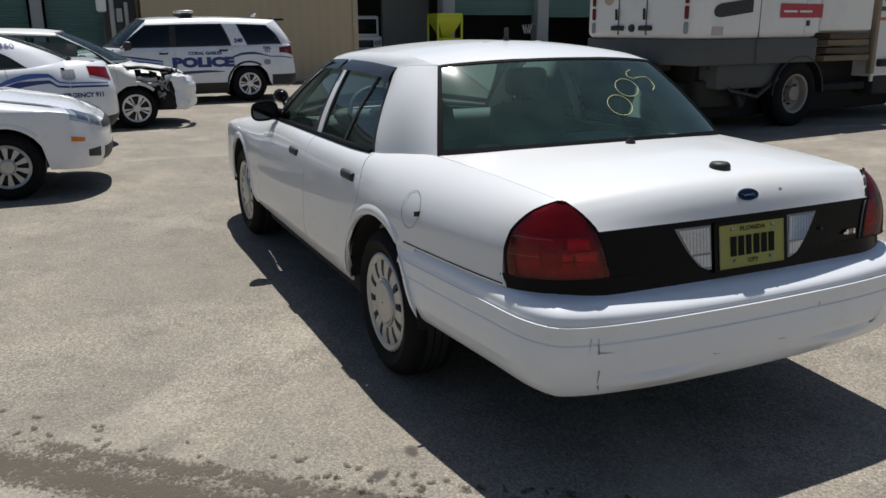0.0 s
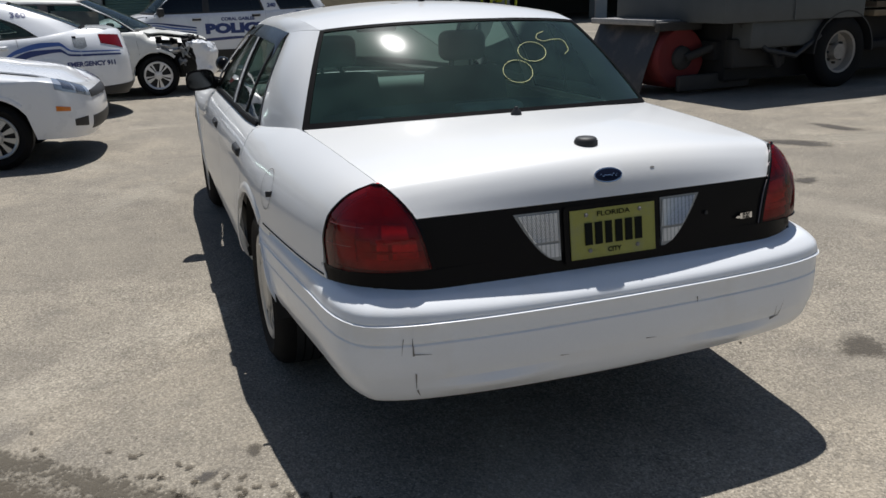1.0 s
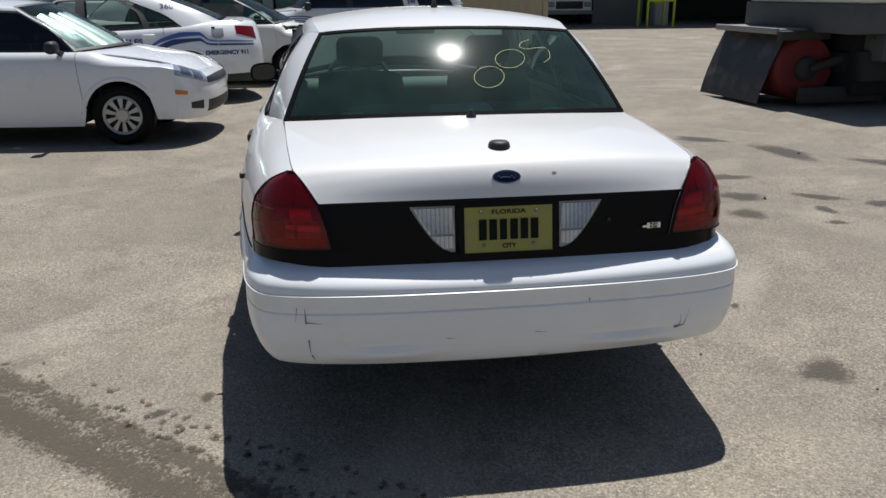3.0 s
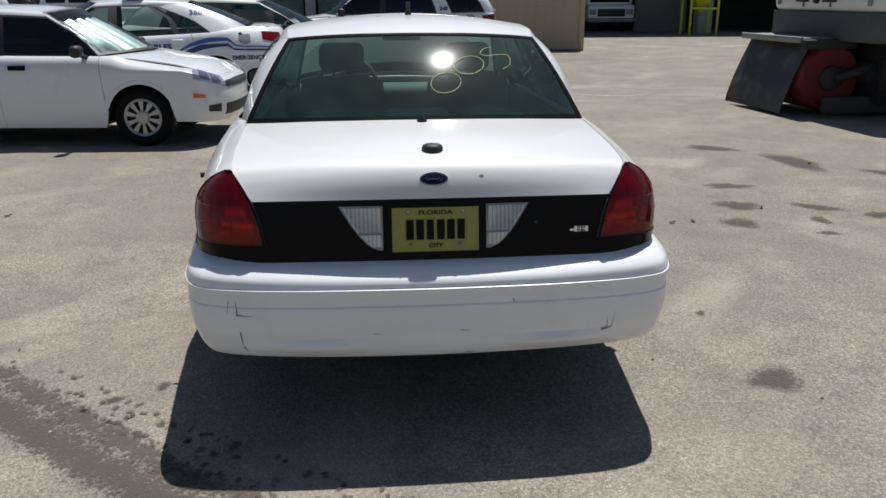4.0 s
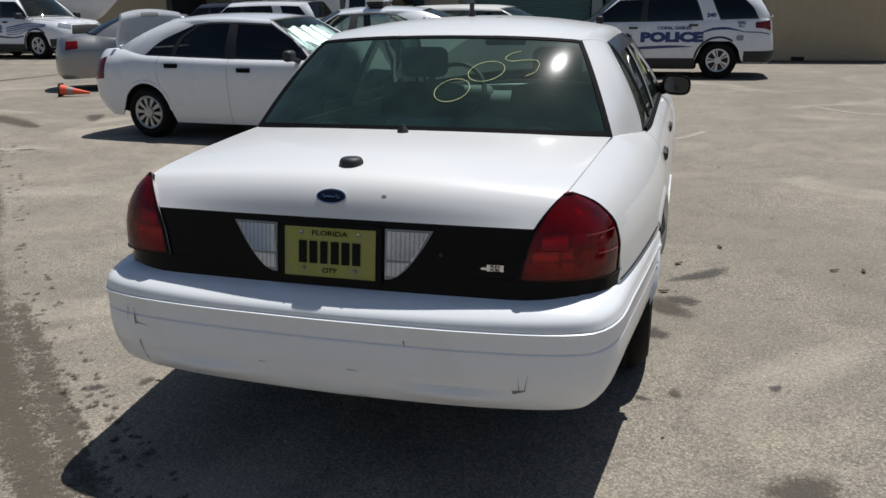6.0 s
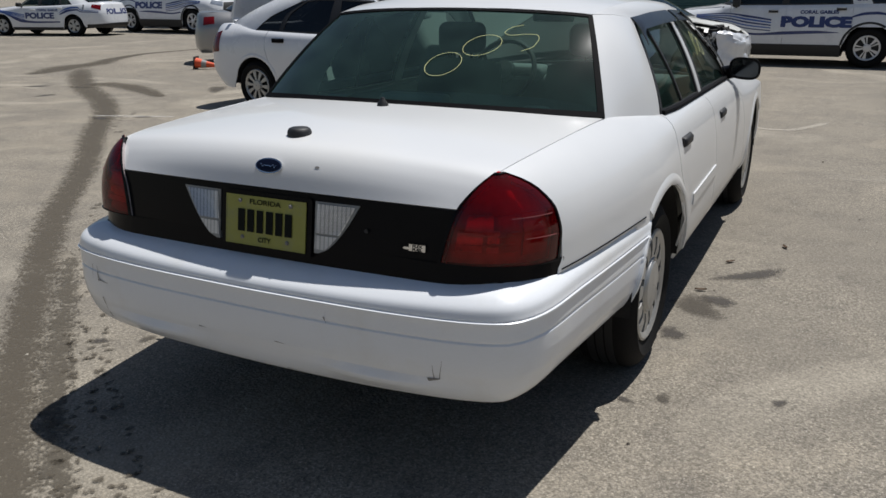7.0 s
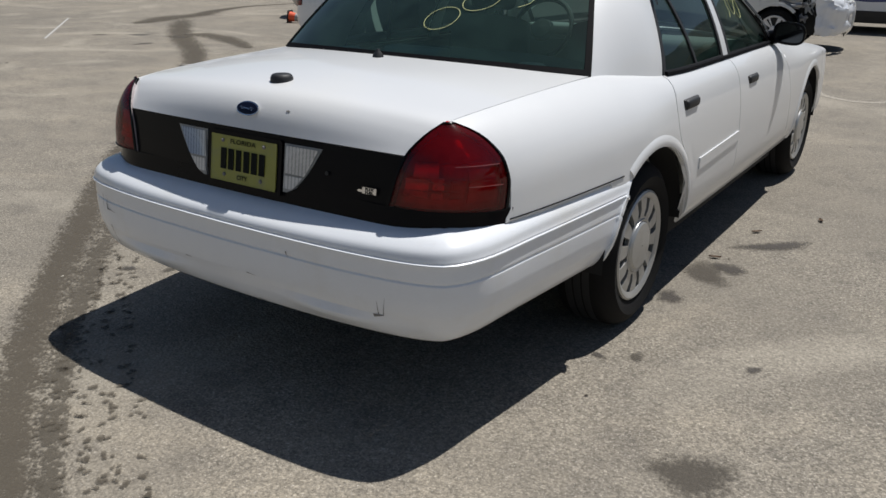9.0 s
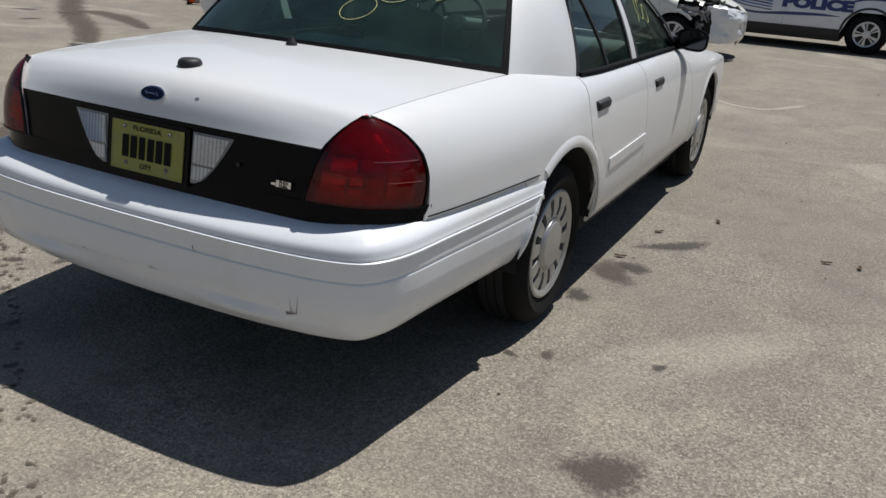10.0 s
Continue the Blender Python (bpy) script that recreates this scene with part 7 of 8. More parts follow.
# ---- the crashed hatchback ----
leaf, lb, *_ = build_car("hatchback", "pale crashed hatchback with torn fender and hanging bumper", LEAF, surface("dusty_white_paint", (0.62, 0.62, 0.58), 0.4, coat=0.3, patch=(2, 0.12)), CLEAR_GLASS, m=pose(-3.73, 11.36, 0, 0, 0, -90))
for ob in list(leaf.children):
    kind = ob.name.split(".")[0]
    if kind in ("front_fender", "front_bumper", "hood"):
        for v in ob.data.vertices:
            f = max(0.0, min(1.0, (v.co.y - 2.2) / 0.8)) * (1.0 if v.co.x > 0.0 else 0.1)
            n = noise.noise_vector(Vector((v.co.x * 3, v.co.y * 4, v.co.z * 4))) * 0.035 + noise.noise_vector(v.co * 13) * 0.012
            v.co += n * f
            if kind == "hood":
                v.co.z += 0.06 * f * max(0.0, v.co.x)
        bm = bmesh.new()
        bm.from_mesh(ob.data)
        gone = []
        for f in bm.faces:
            c = f.calc_center_median()
            if kind == "front_bumper" and c.x > 0.12 and c.y > 2.9:
                gone.append(f)
            if kind == "front_fender" and c.x > 0 and c.y > 2.72 and c.z < 0.90 - 0.15 * (c.y - 2.72) + 0.03 * math.sin(30 * c.y):
                gone.append(f)
        bmesh.ops.delete(bm, geom=gone, context="FACES")
        bm.to_mesh(ob.data)
        bm.free()
# Solid near-black blocks imitate the shade inside the torn front.
part("torn_cavity", [block(0.30, 0.70, 2.98, 3.40, 0.26, 0.86, 0.05), block(-0.2, 0.60, 3.2, 3.45, 0.30, 0.72, 0.04), block(0.2, 0.62, 2.3, 3.3, 0.80, 0.92, 0.03)], SHADOW, leaf)


def skin(u, v):
    p = lb.nose(0.03 + 0.90 * u, 0.06 + 0.76 * v) + np.array((0.04, 0.03 * u + 0.03, -0.06 * (1 - v) * u + 0.02))
    n = noise.noise_vector(Vector((u * 3.5, v * 3.5, 1))) * 0.05 + noise.noise_vector(Vector((u * 11, v * 11, 4))) * 0.022
    return p + np.array(n)


part("torn_bumper_skin", sheet(skin, 26, 20, 0.008), FOCUS_WHITE, leaf, "crumpled white bumper skin hanging loose")
part("headlamp_shell", sheet(lambda u, v: lb.nose(0.60 + 0.26 * u, 0.80 + 0.16 * v) + np.array((-0.04, -0.02, 0.05)) + np.array(noise.noise_vector(Vector((u * 4, v * 4, 9)))) * 0.03, 10, 6, 0.03), SHADOW, leaf)
part("bent_panel", sheet(lambda u, v: np.array((0.83 - 0.07 * v, 2.42 + 0.62 * u, 0.70 + 0.13 * v - 0.05 * u)) + np.array(noise.noise_vector(Vector((u * 4, v * 3, 7)))) * 0.05, 14, 8, 0.008), SILVER, leaf)
for k, (y, z, w, h) in enumerate(((2.98, 0.66, 0.16, 0.10), (3.10, 0.60, 0.12, 0.16), (3.18, 0.74, 0.14, 0.08), (3.05, 0.46, 0.10, 0.10))):
    part("torn_sheet", sheet(lambda u, v: np.array((0.74 + 0.02 * k, y + w * u, z + h * v)) + np.array(noise.noise_vector(Vector((u * 3 + k, v * 3, 2 * k)))) * 0.06, 8, 6, 0.006), (SILVER, TRIM, FOCUS_WHITE, SILVER)[k], leaf)
part("wiring", tube([(0.70, 3.1, 0.8), (0.80, 3.2, 0.62), (0.76, 3.3, 0.5), (0.66, 3.38, 0.62)], 0.014), BLACK, leaf)
part("curtain_airbag", sheet(lambda u, v: lb.glass(1.28 + 0.66 * u, 0.14 + 0.62 * v) - np.array((0.06 + 0.02 * math.sin(9 * u), 0, 0)), 10, 6, 0.004), surface("dusty_pink_cloth", (0.42, 0.30, 0.27), 0.9), leaf)
mirror_pair(leaf, 0.82, 2.05, 1.03, BLACK)

# ---- silver sedan, raised lid, cone ----
silver, sb, *_ = build_car("sedan", "silver sedan with red tail lamps parked beyond the white sedan", IMPALA, SILVER, DARK_GLASS, m=pose(-10.35, 11.47, 0, 0, 0, -50))
both_sides("tail_lamp", strip(sb.tail, 0.58, 0.84, (0.80, 0.83), (0.96, 0.97)), RED_LENS, silver, "red tail lamp")
CONE_ORANGE = surface("cone_orange", (0.75, 0.10, 0.03), 0.6, grain=(60, 0.1), patch=(6, 0.2))
cone = thing("traffic_cone", "orange traffic cone lying on its side on the asphalt", "traffic cone", pose(-10.15, 9.45, 0, 0, 0, 20) @ Matrix.Scale(0.74, 4))
lay = Matrix.Translation((0, 0, 0.165)) @ Matrix.Rotation(radians(97), 4, "Y")
part("cone_body", moved(lathe([(0.135, 0.0), (0.13, 0.03), (0.085, 0.30), (0.07, 0.38), (0.03, 0.68), (0.022, 0.70), (0.0, 0.70)], 24, "z"), lay), CONE_ORANGE, cone)
part("collar", moved(lathe([(0.110, 0.17), (0.088, 0.30)], 24, "z"), lay), surface("grey_collar", (0.28, 0.28, 0.27), 0.6), cone)
part("base", moved(block(-0.17, 0.17, -0.17, 0.17, -0.03, 0.0, 0.02), lay), BLACK, cone)

# ---- jump starter and the white car at the edge of the yard ----
box = thing("jump_starter", "red and black portable jump starter with a coiled cable", "jump starter", pose(3.87, 0.30, 0, 0, 0, -25))
part("case", [block(-0.17, 0.25, -0.14, 0.14, 0.0, 0.26, 0.025)], BLACK, box)
part("lid", [block(-0.12, 0.27, -0.145, 0.145, 0.262, 0.33, 0.025), block(-0.05, 0.27, -0.15, -0.13, 0.10, 0.27, 0.01)], surface("red_plastic", (0.42, 0.02, 0.03), 0.4, coat=0.2), box)
part("handle", tube([(-0.06, 0, 0.33), (-0.04, 0, 0.39), (0.18, 0, 0.39), (0.20, 0, 0.33)], 0.016), surface("red_handle", (0.42, 0.02, 0.03), 0.4), box)
part("cable", tube([(-0.17, -0.05, 0.22), (-0.30, -0.08, 0.26), (-0.42, -0.10, 0.20), (-0.52, -0.16, 0.02), (-0.40, -0.20, 0.05), (-0.26, -0.19, 0.06), (-0.17, -0.17, 0.015), (-0.3, -0.3, 0.012)], 0.008), BLACK, box)
part("clamp", [block(-0.27, -0.18, -0.10, -0.07, 0.20, 0.23, 0.008)], CHROME, box)

edge_car, eb, *_ = build_car("sedan", "white sedan parked at the edge of the yard", IMPALA, FOCUS_WHITE, DARK_GLASS, m=pose(5.45, 0.5, 0, 0, 0, -65))
both_sides("tail_lamp", strip(eb.tail, 0.46, 0.80, (0.76, 0.78), (0.96, 0.97)), HEADLAMP, edge_car)

# ---- far side of the yard ----
police_taurus(pose(-23.3, 18.4, 0, 0, 0, 104), "white police sedan with navy stripes parked across the yard", "")
police_suv(pose(-23.4, 21.6, 0, 0, 0, -95) @ Matrix.Scale(1.18, 4), "white police suv facing the yard beside another patrol car", "")


def plain_suv(m, label, paint):
    root, b, *_ = build_car("suv", label, EXPLORER, paint, DARK_GLASS, "car", m, "parked cars")
    fp, rp = b.nose, b.tail
    both_sides("headlamp", strip(fp, 0.36, 0.76, (0.82, 0.90), (0.95, 1.0)), HEADLAMP, root)
    both_sides("tail_lamp", strip(rp, 0.50, 0.97, (0.96, 1.02), (1.17, 1.13)), RED_LENS, root)
    both_sides("roof_bar", tube([(0.58, -0.4, 1.78), (0.6, 0.4, 1.82), (0.58, 1.3, 1.79)], 0.02), BLACK, root)
    return root


first = plain_suv(pose(-10.9, 21.2, 0, 0, 0, 90), "white suv with dark windows and roof bars", FOCUS_WHITE)
DARK_PAINT = surface("dark_blue_paint", (0.03, 0.035, 0.05), 0.3, coat=0.6)
plain_suv(pose(-13.9, 24.2, 0, 0, 0, 85), "dark blue suv in the parked row", DARK_PAINT)


def pickup(m):
    root = thing("pickup_truck", "white crew cab pickup parked before the garage", "truck", m)
    part("cab", [block(-0.92, 0.92, 0.3, 2.6, 0.55, 1.25, 0.08, 3), sheet(lambda u, v: np.array((0.80 - 0.12 * v, 0.35 + 0.1 * v + (2.1 - 0.75 * v) * u, 1.24 + 0.72 * v)), 6, 6, 0.03, centre=(0, 1.3, 1.4)),
                 mirrored(sheet(lambda u, v: np.array((0.80 - 0.12 * v, 0.35 + 0.1 * v + (2.1 - 0.75 * v) * u, 1.24 + 0.72 * v)), 6, 6, 0.03, centre=(0, 1.3, 1.4))), block(-0.69, 0.69, 0.42, 1.85, 1.93, 2.0, 0.03)], FOCUS_WHITE, root)
    for y0, y1 in ((0.55, 1.15), (1.25, 1.95)):
        both_sides("side_window", sheet(lambda u, v, y0=y0, y1=y1: np.array((0.815 - 0.12 * (0.15 + 0.7 * v), y0 + (y1 - y0 - (0.25 * v if y1 > 1.5 else 0)) * u, 1.24 + 0.72 * (0.15 + 0.7 * v))), 3, 3, 0.01, centre=(0, 1.3, 1.4)), DARK_GLASS, root)
    part("windscreen", sheet(lambda u, v: np.array(((2 * u - 1) * (0.80 - 0.12 * v), 2.48 - 0.65 * v, 1.25 + 0.70 * v)), 4, 4, 0.01, centre=(0, 1, 1)), DARK_GLASS, root)
    part("bonnet", [block(-0.93, 0.93, 2.5, 3.9, 0.55, 1.22, 0.1, 3)], FOCUS_WHITE, root)
    part("bed", [block(-0.93, 0.93, -1.5, 0.28, 0.6, 1.25, 0.04)], FOCUS_WHITE, root)
    tyre, tread, rim, cover = STEEL_WHEEL
    for y in (-0.6, 3.1):
        for sx in (1, -1):
            w = part("wheel", rim, None, root, at=Matrix.Translation((sx * 0.95, y, 0.345)) @ (Matrix.Identity(4) if sx > 0 else Matrix.Rotation(math.pi, 4, "Z")))
            part("tyre", tyre, None, w)
            part("wheel_cover", cover, None, w)
    return root


pickup(pose(-10.9, 24.9, 0, 0, 0, -90))


def box_truck(m):
    root = thing("box_truck", "white utility truck with dark windows in the parked row", "truck", m)
    part("cab", [block(-1.1, 1.1, 2.2, 4.0, 0.7, 2.7, 0.15, 4)], SWEEP_WHITE, root)
    part("body", [block(-1.15, 1.15, -2.5, 2.1, 0.9, 2.9, 0.05)], GREY_STEEL, root)
    part("windscreen", [block(-0.95, 0.95, 3.98, 4.02, 1.6, 2.4, 0.04)], BLACK_GLOSS, root)
    for sx in (1, -1):
        part("side_window", block(sx * 1.1 - 0.012, sx * 1.1 + 0.012, 2.6, 3.7, 1.65, 2.4, 0.01), BLACK_GLOSS, root)
        part("side_panel", [block(sx * 1.15 - 0.012, sx * 1.15 + 0.012, -2.2, 1.9, 1.2, 2.7, 0.01)], SWEEP_WHITE, root)
        for y in (-1.2, 3.1):
            part("tyre", moved(lathe([(0.0, 0.02), (0.25, 0.02), (0.27, -0.05), (0.44, 0.0), (0.46, -0.05), (0.46, -0.25), (0.0, -0.27)], 24, "x"), Matrix.Translation((sx * 1.05, y, 0.46)) @ (Matrix.Identity(4) if sx > 0 else Matrix.Rotation(math.pi, 4, "Z"))), RUBBER, root)
    part("chassis", block(-0.5, 0.5, -2.4, 3.9, 0.5, 0.9, 0.02), SHADOW, root)
    part("boom", [tube([(0.0, 0.5, 2.9), (0.0, 2.5, 3.6)], 0.10), block(-0.3, 0.3, 0.2, 0.8, 2.85, 3.3, 0.04)], SILVER, root)
    return root


box_truck(pose(-13.8, 29.0, 0, 0, 0, -100))


def boat(m):
    root = thing("motor_boat", "white motor boat with dark stripe on a trailer", "boat", m)
    beam = spline([(0, 1.15), (0.4, 1.28), (0.7, 1.0), (0.9, 0.5), (1, 0.02)])
    keel = spline([(0, 0.75), (0.6, 0.72), (0.85, 1.0), (1, 1.75)])
    gun = spline([(0, 1.75), (0.5, 1.85), (1, 2.2)])

    def side(u, v):
        k, g = keel(u), gun(u)
        z = k + (g - k) * v
        return np.array((8.0 * u - 4, -beam(u) * min(1.0, v ** 0.55), z))
    skin = sheet(side, 30, 12, 0.04, centre=(-1, 0, 1.5))
    flip = (np.asarray(skin[0]) * (1, -1, 1), [f[::-1] for f in skin[1]])
    part("hull", [skin, flip], FOCUS_WHITE, root)
    band = sheet(lambda u, v: side(u, 0.70 + 0.06 * v) - np.array((0, 0.012, 0)), 30, 2, 0.01, centre=(-1, 0, 1.5))
    part("stripe", [band], BLACK_GLOSS, root)
    part("deck", sheet(lambda u, v: np.array((8.0 * u - 4, (2 * v - 1) * beam(u) * 0.97, gun(u) - 0.03 + 0.08 * (1 - (2 * v - 1) ** 2))), 24, 8, 0.03, centre=(0, 0, 0)), surface("cream_gelcoat", (0.62, 0.58, 0.48), 0.5), root)
    part("console", [block(-1.6, -0.6, -0.45, 0.45, 1.8, 2.7, 0.08), tube([(-1.7, -0.8, 1.9), (-1.7, -0.8, 3.3)], 0.03), tube([(-1.7, 0.8, 1.9), (-1.7, 0.8, 3.3)], 0.03), tube([(-0.4, -0.8, 1.9), (-0.5, -0.8, 3.3)], 0.03), tube([(-0.4, 0.8, 1.9), (-0.5, 0.8, 3.3)], 0.03)], SWEEP_WHITE, root)
    part("canopy", block(-2.0, -0.1, -1.0, 1.0, 3.3, 3.38, 0.03), SWEEP_WHITE, root)
    part("engine", [block(-4.5, -4.0, -0.25, 0.25, 1.0, 2.2, 0.1, 3)], BLACK_GLOSS, root)
    part("trailer", [block(-3.6, 4.6, -0.06, 0.06, 0.42, 0.54, 0.01), block(-3.4, 1.5, -0.95, -0.85, 0.5, 0.6, 0.01), block(-3.4, 1.5, 0.85, 0.95, 0.5, 0.6, 0.01), block(-2.2, -2.1, -1.0, 1.0, 0.42, 0.52, 0.01), block(0.6, 0.7, -1.0, 1.0, 0.42, 0.74, 0.01), block(-2.9, -2.8, -1.0, 1.0, 0.5, 0.76, 0.01)], SILVER, root)
    for x in (-1.9, -1.0):
        for y in (-1.1, 1.1):
            part("trailer_wheel", moved(lathe([(0.0, 0.1), (0.2, 0.1), (0.32, 0.08), (0.33, 0.0), (0.32, -0.08), (0.0, -0.1)], 24, "y"), Matrix.Translation((x, y, 0.33))), RUBBER, root)
    return root


boat(pose(-24.9, 25.4, 0, 0, 0, -6) @ Matrix.Scale(1.2, 4))
wall = thing("block_wall", "long low tan wall behind the parked cars", "wall", kind="structure")
part("wall_run", [block(-40, -17.6, 34, 34.3, 0, 2.35, 0.02)], TAN, wall)
part("coping", [block(-40, -17.6, 33.95, 34.35, 2.35, 2.45, 0.02)], CONCRETE, wall)
office = thing("office_block", "grey two storey block with a row of dark openings", "building", kind="structure")
part("wall", block(-60, -19, 46, 58, 0, 8.5, 0.05), CONCRETE, office)
for k in range(12):
    part("window", [block(-58 + 3.2 * k, -55.6 + 3.2 * k, 45.93, 46.05, 2.6, 4.6, 0.02)], BLACK_GLOSS, office)
    part("pier", [block(-55.3 + 3.2 * k, -54.9 + 3.2 * k, 45.7, 46.0, 0, 5.2, 0.02)], FASCIA, office)
part("cornice", [block(-60.2, -18.8, 45.6, 46.2, 5.2, 5.7, 0.03)], FASCIA, office)
end_wall = thing("garage_end_wall", "tan plastered end wall of the garage", "wall", kind="structure")
part("wall_panel", block(-9.5, -8.0, 30.2, 30.7, 0, 4.2, 0.03), surface("tan_plaster", (0.42, 0.37, 0.27), 0.85, patch=(1, 0.12)), end_wall)
hopper = thing("yellow_spreader", "yellow steel salt spreader standing by a column", "machine", pose(13.3, 29.6, 0))
YELLOW = surface("yellow_green_paint", (0.48, 0.52, 0.03), 0.5, patch=(2, 0.15))
part("hopper", [moved(lathe([(0.12, 0.9), (0.75, 1.75), (0.78, 2.1), (0.72, 2.1), (0.1, 0.95)], 4, "z", math.pi / 4), Matrix.Identity(4))], YELLOW, hopper, angle=10)
part("frame", [block(-0.6, -0.52, -0.55, -0.45, 0, 2.05, 0.01), block(0.52, 0.6, -0.55, -0.45, 0, 2.05, 0.01), block(-0.6, 0.6, -0.54, -0.46, 1.0, 1.08, 0.01), block(-0.6, -0.52, 0.45, 0.55, 0, 2.05, 0.01), block(0.52, 0.6, 0.45, 0.55, 0, 2.05, 0.01)], YELLOW, hopper)
hoop = thing("basketball_hoop", "white basketball net hanging in the open bay", "hoop", pose(18.0, 30.6, 0))
part("ring", moved(lathe([(0.23 + 0.012 * math.cos(a), 0.012 * math.sin(a)) for a in np.linspace(0, 6.2832, 7)], 24, "z"), Matrix.Translation((0, 0, 1.62))), CHROME, hoop)
part("net", [tube([(0.23 * math.cos(a), 0.23 * math.sin(a), 1.62), (0.17 * math.cos(a + 0.3), 0.17 * math.sin(a + 0.3), 1.40), (0.12 * math.cos(a), 0.12 * math.sin(a), 1.22)], 0.012, 4) for a in np.linspace(0, 5.76, 10)], FOCUS_WHITE, hoop)
part("post", [tube([(0.6, 0.1, 0), (0.6, 0.1, 1.6), (0.23, 0.0, 1.63)], 0.04)], SILVER, hoop)


# ---- trees ----
LEAVES = surface("tree_leaves", (0.055, 0.085, 0.025), 0.6, grain=(3, 0.3), patch=(0.8, 0.35))
BARK = surface("bark", (0.14, 0.11, 0.08), 0.9, grain=(20, 0.3), bump=0.01)


def tree(x, y, h, spread, seed):
    rng = random.Random(seed)
    root = thing("tree", "broad green tree beyond the yard", "tree", pose(x, y, 0), "trees beyond the yard")
    limbs = [tube([(0, 0, 0), (0.08 * h * rng.uniform(-1, 1), 0.05 * h, 0.25 * h), (0, 0, 0.5 * h)], [0.022 * h, 0.017 * h, 0.012 * h], 8)]
    tips = []
    for k in range(9):
        a, r, z = rng.uniform(0, 6.28), spread * rng.uniform(0.3, 0.8), h * rng.uniform(0.26, 0.85)
        tip = (r * math.cos(a), r * math.sin(a), z)
        limbs.append(tube([(0, 0, h * rng.uniform(0.12, 0.24)), (tip[0] * 0.5, tip[1] * 0.5, z * 0.75), tip], [0.016 * h, 0.01 * h, 0.004 * h], 6))
        tips.append(tip)
    part("trunk", limbs, BARK, root)
    verts, faces = [], []
    for tip in tips * 2 + [(0, 0, 0.8 * h)] * 2:
        cr = spread * rng.uniform(0.25, 0.45)
        for _ in range(130):
            d = Vector((rng.gauss(0, 1), rng.gauss(0, 1), rng.gauss(0, 0.7))).normalized() * cr * rng.random() ** 0.4
            c = Vector(tip) + d
            s_ = rng.uniform(0.09, 0.2) * spread / 3
            u = Vector((rng.gauss(0, 1), rng.gauss(0, 1), rng.gauss(0, 1))).normalized()
            w = u.orthogonal().normalized()
            n = len(verts)
            verts += [tuple(c - u * s_), tuple(c + w * s_ * 0.5), tuple(c + u * s_), tuple(c - w * s_ * 0.5)]
            faces.append((n, n + 1, n + 2, n + 3))
    part("crown", (np.array(verts), faces), LEAVES, root, angle=0)
    return root


for i, (x, y, h, s_) in enumerate(((34, 30, 8, 4.0), (42, 26, 9, 4.5), (52, 34, 9, 5), (30, 14, 7, 3.5), (60, 30, 10, 5.5), (-70, 46, 8, 5), (-84, 52, 9, 6), (-96, 50, 8, 5), (-62, 50, 7, 4), (-110, 60, 9, 6))):
    tree(x, y, h, s_, i)
plain_suv(pose(-62.5, 29.0, 0, 0, 0, -60), "pale suv parked far across the yard", SILVER)
plain_suv(pose(-60.8, 32.2, 0, 0, 0, -60), "pale suv parked far across the yard", FOCUS_WHITE)
plain_suv(pose(24.5, 15.5, 0, 0, 0, -80), "grey car parked beyond the sweeper", SILVER)

# ---- behind the camera ----
far_shed = thing("warehouse", "pale metal warehouse on the other side of the yard", "building", kind="structure")
part("wall", block(-40, 45, -46, -45.6, 0, 7, 0.05), surface("pale_metal_wall", (0.42, 0.42, 0.40), 0.7, patch=(0.4, 0.12)), far_shed)
part("roof_edge", block(-40.4, 45.4, -46.4, -45.3, 7, 7.5, 0.05), CONCRETE, far_shed)

# ---- stains, lines and litter on the yard ----
trail = [(0.50, -2.46), (-0.20, -2.02), (-0.84, -1.60), (-1.44, -1.10), (-2.16, -0.46), (-3.20, 0.50), (-4.32, 1.70), (-5.95, 3.27), (-6.85, 4.22), (-7.90, 5.10), (-9.45, 6.16), (-11.0, 7.38), (-12.6, 8.8)]
geo, rim = ribbon(trail, [0.22, 0.23, 0.25, 0.28, 0.30, 0.32, 0.36, 0.42, 0.46, 0.55, 0.62, 0.62, 0.7], 12)
stain("wet_trail", geo, rim, DAMP, "dark damp trail drawn across the asphalt")
geo, rim = ribbon([(0.42, -2.28), (-0.10, -1.95), (-0.48, -1.69), (-0.84, -1.43), (-1.25, -1.08), (-1.75, -0.62), (-2.5, 0.05)], [0.10, 0.12, 0.13, 0.14, 0.18, 0.16, 0.12], 12)
stain("drip_trail", geo, rim, film_of("drip_film", (0.10, 0.086, 0.066), 0.7, 0.85, 9.0, 2.2), "spotted damp trail beside the first", 0.004)
geo, rim = ribbon([(-12.2, 7.2), (-12.5, 7.9), (-12.9, 8.7), (-13.0, 9.4), (-13.8, 10.8), (-14.3, 12.4), (-14.2, 14.0), (-13.2, 15.6)], [0.35, 0.8, 1.2, 0.9, 0.6, 0.42, 0.36, 0.3], 12)
stain("wet_trail", geo, rim, DAMP, "dark damp trail drawn across the asphalt", 0.0035)
geo, rim = ribbon([(-9.9, 6.75), (-9.2, 6.65), (-8.4, 6.32), (-7.4, 5.75)], [0.9, 0.7, 0.55, 0.25], 12)
stain("wet_trail", geo, rim, DAMP, "dark damp trail drawn across the asphalt", 0.0045)
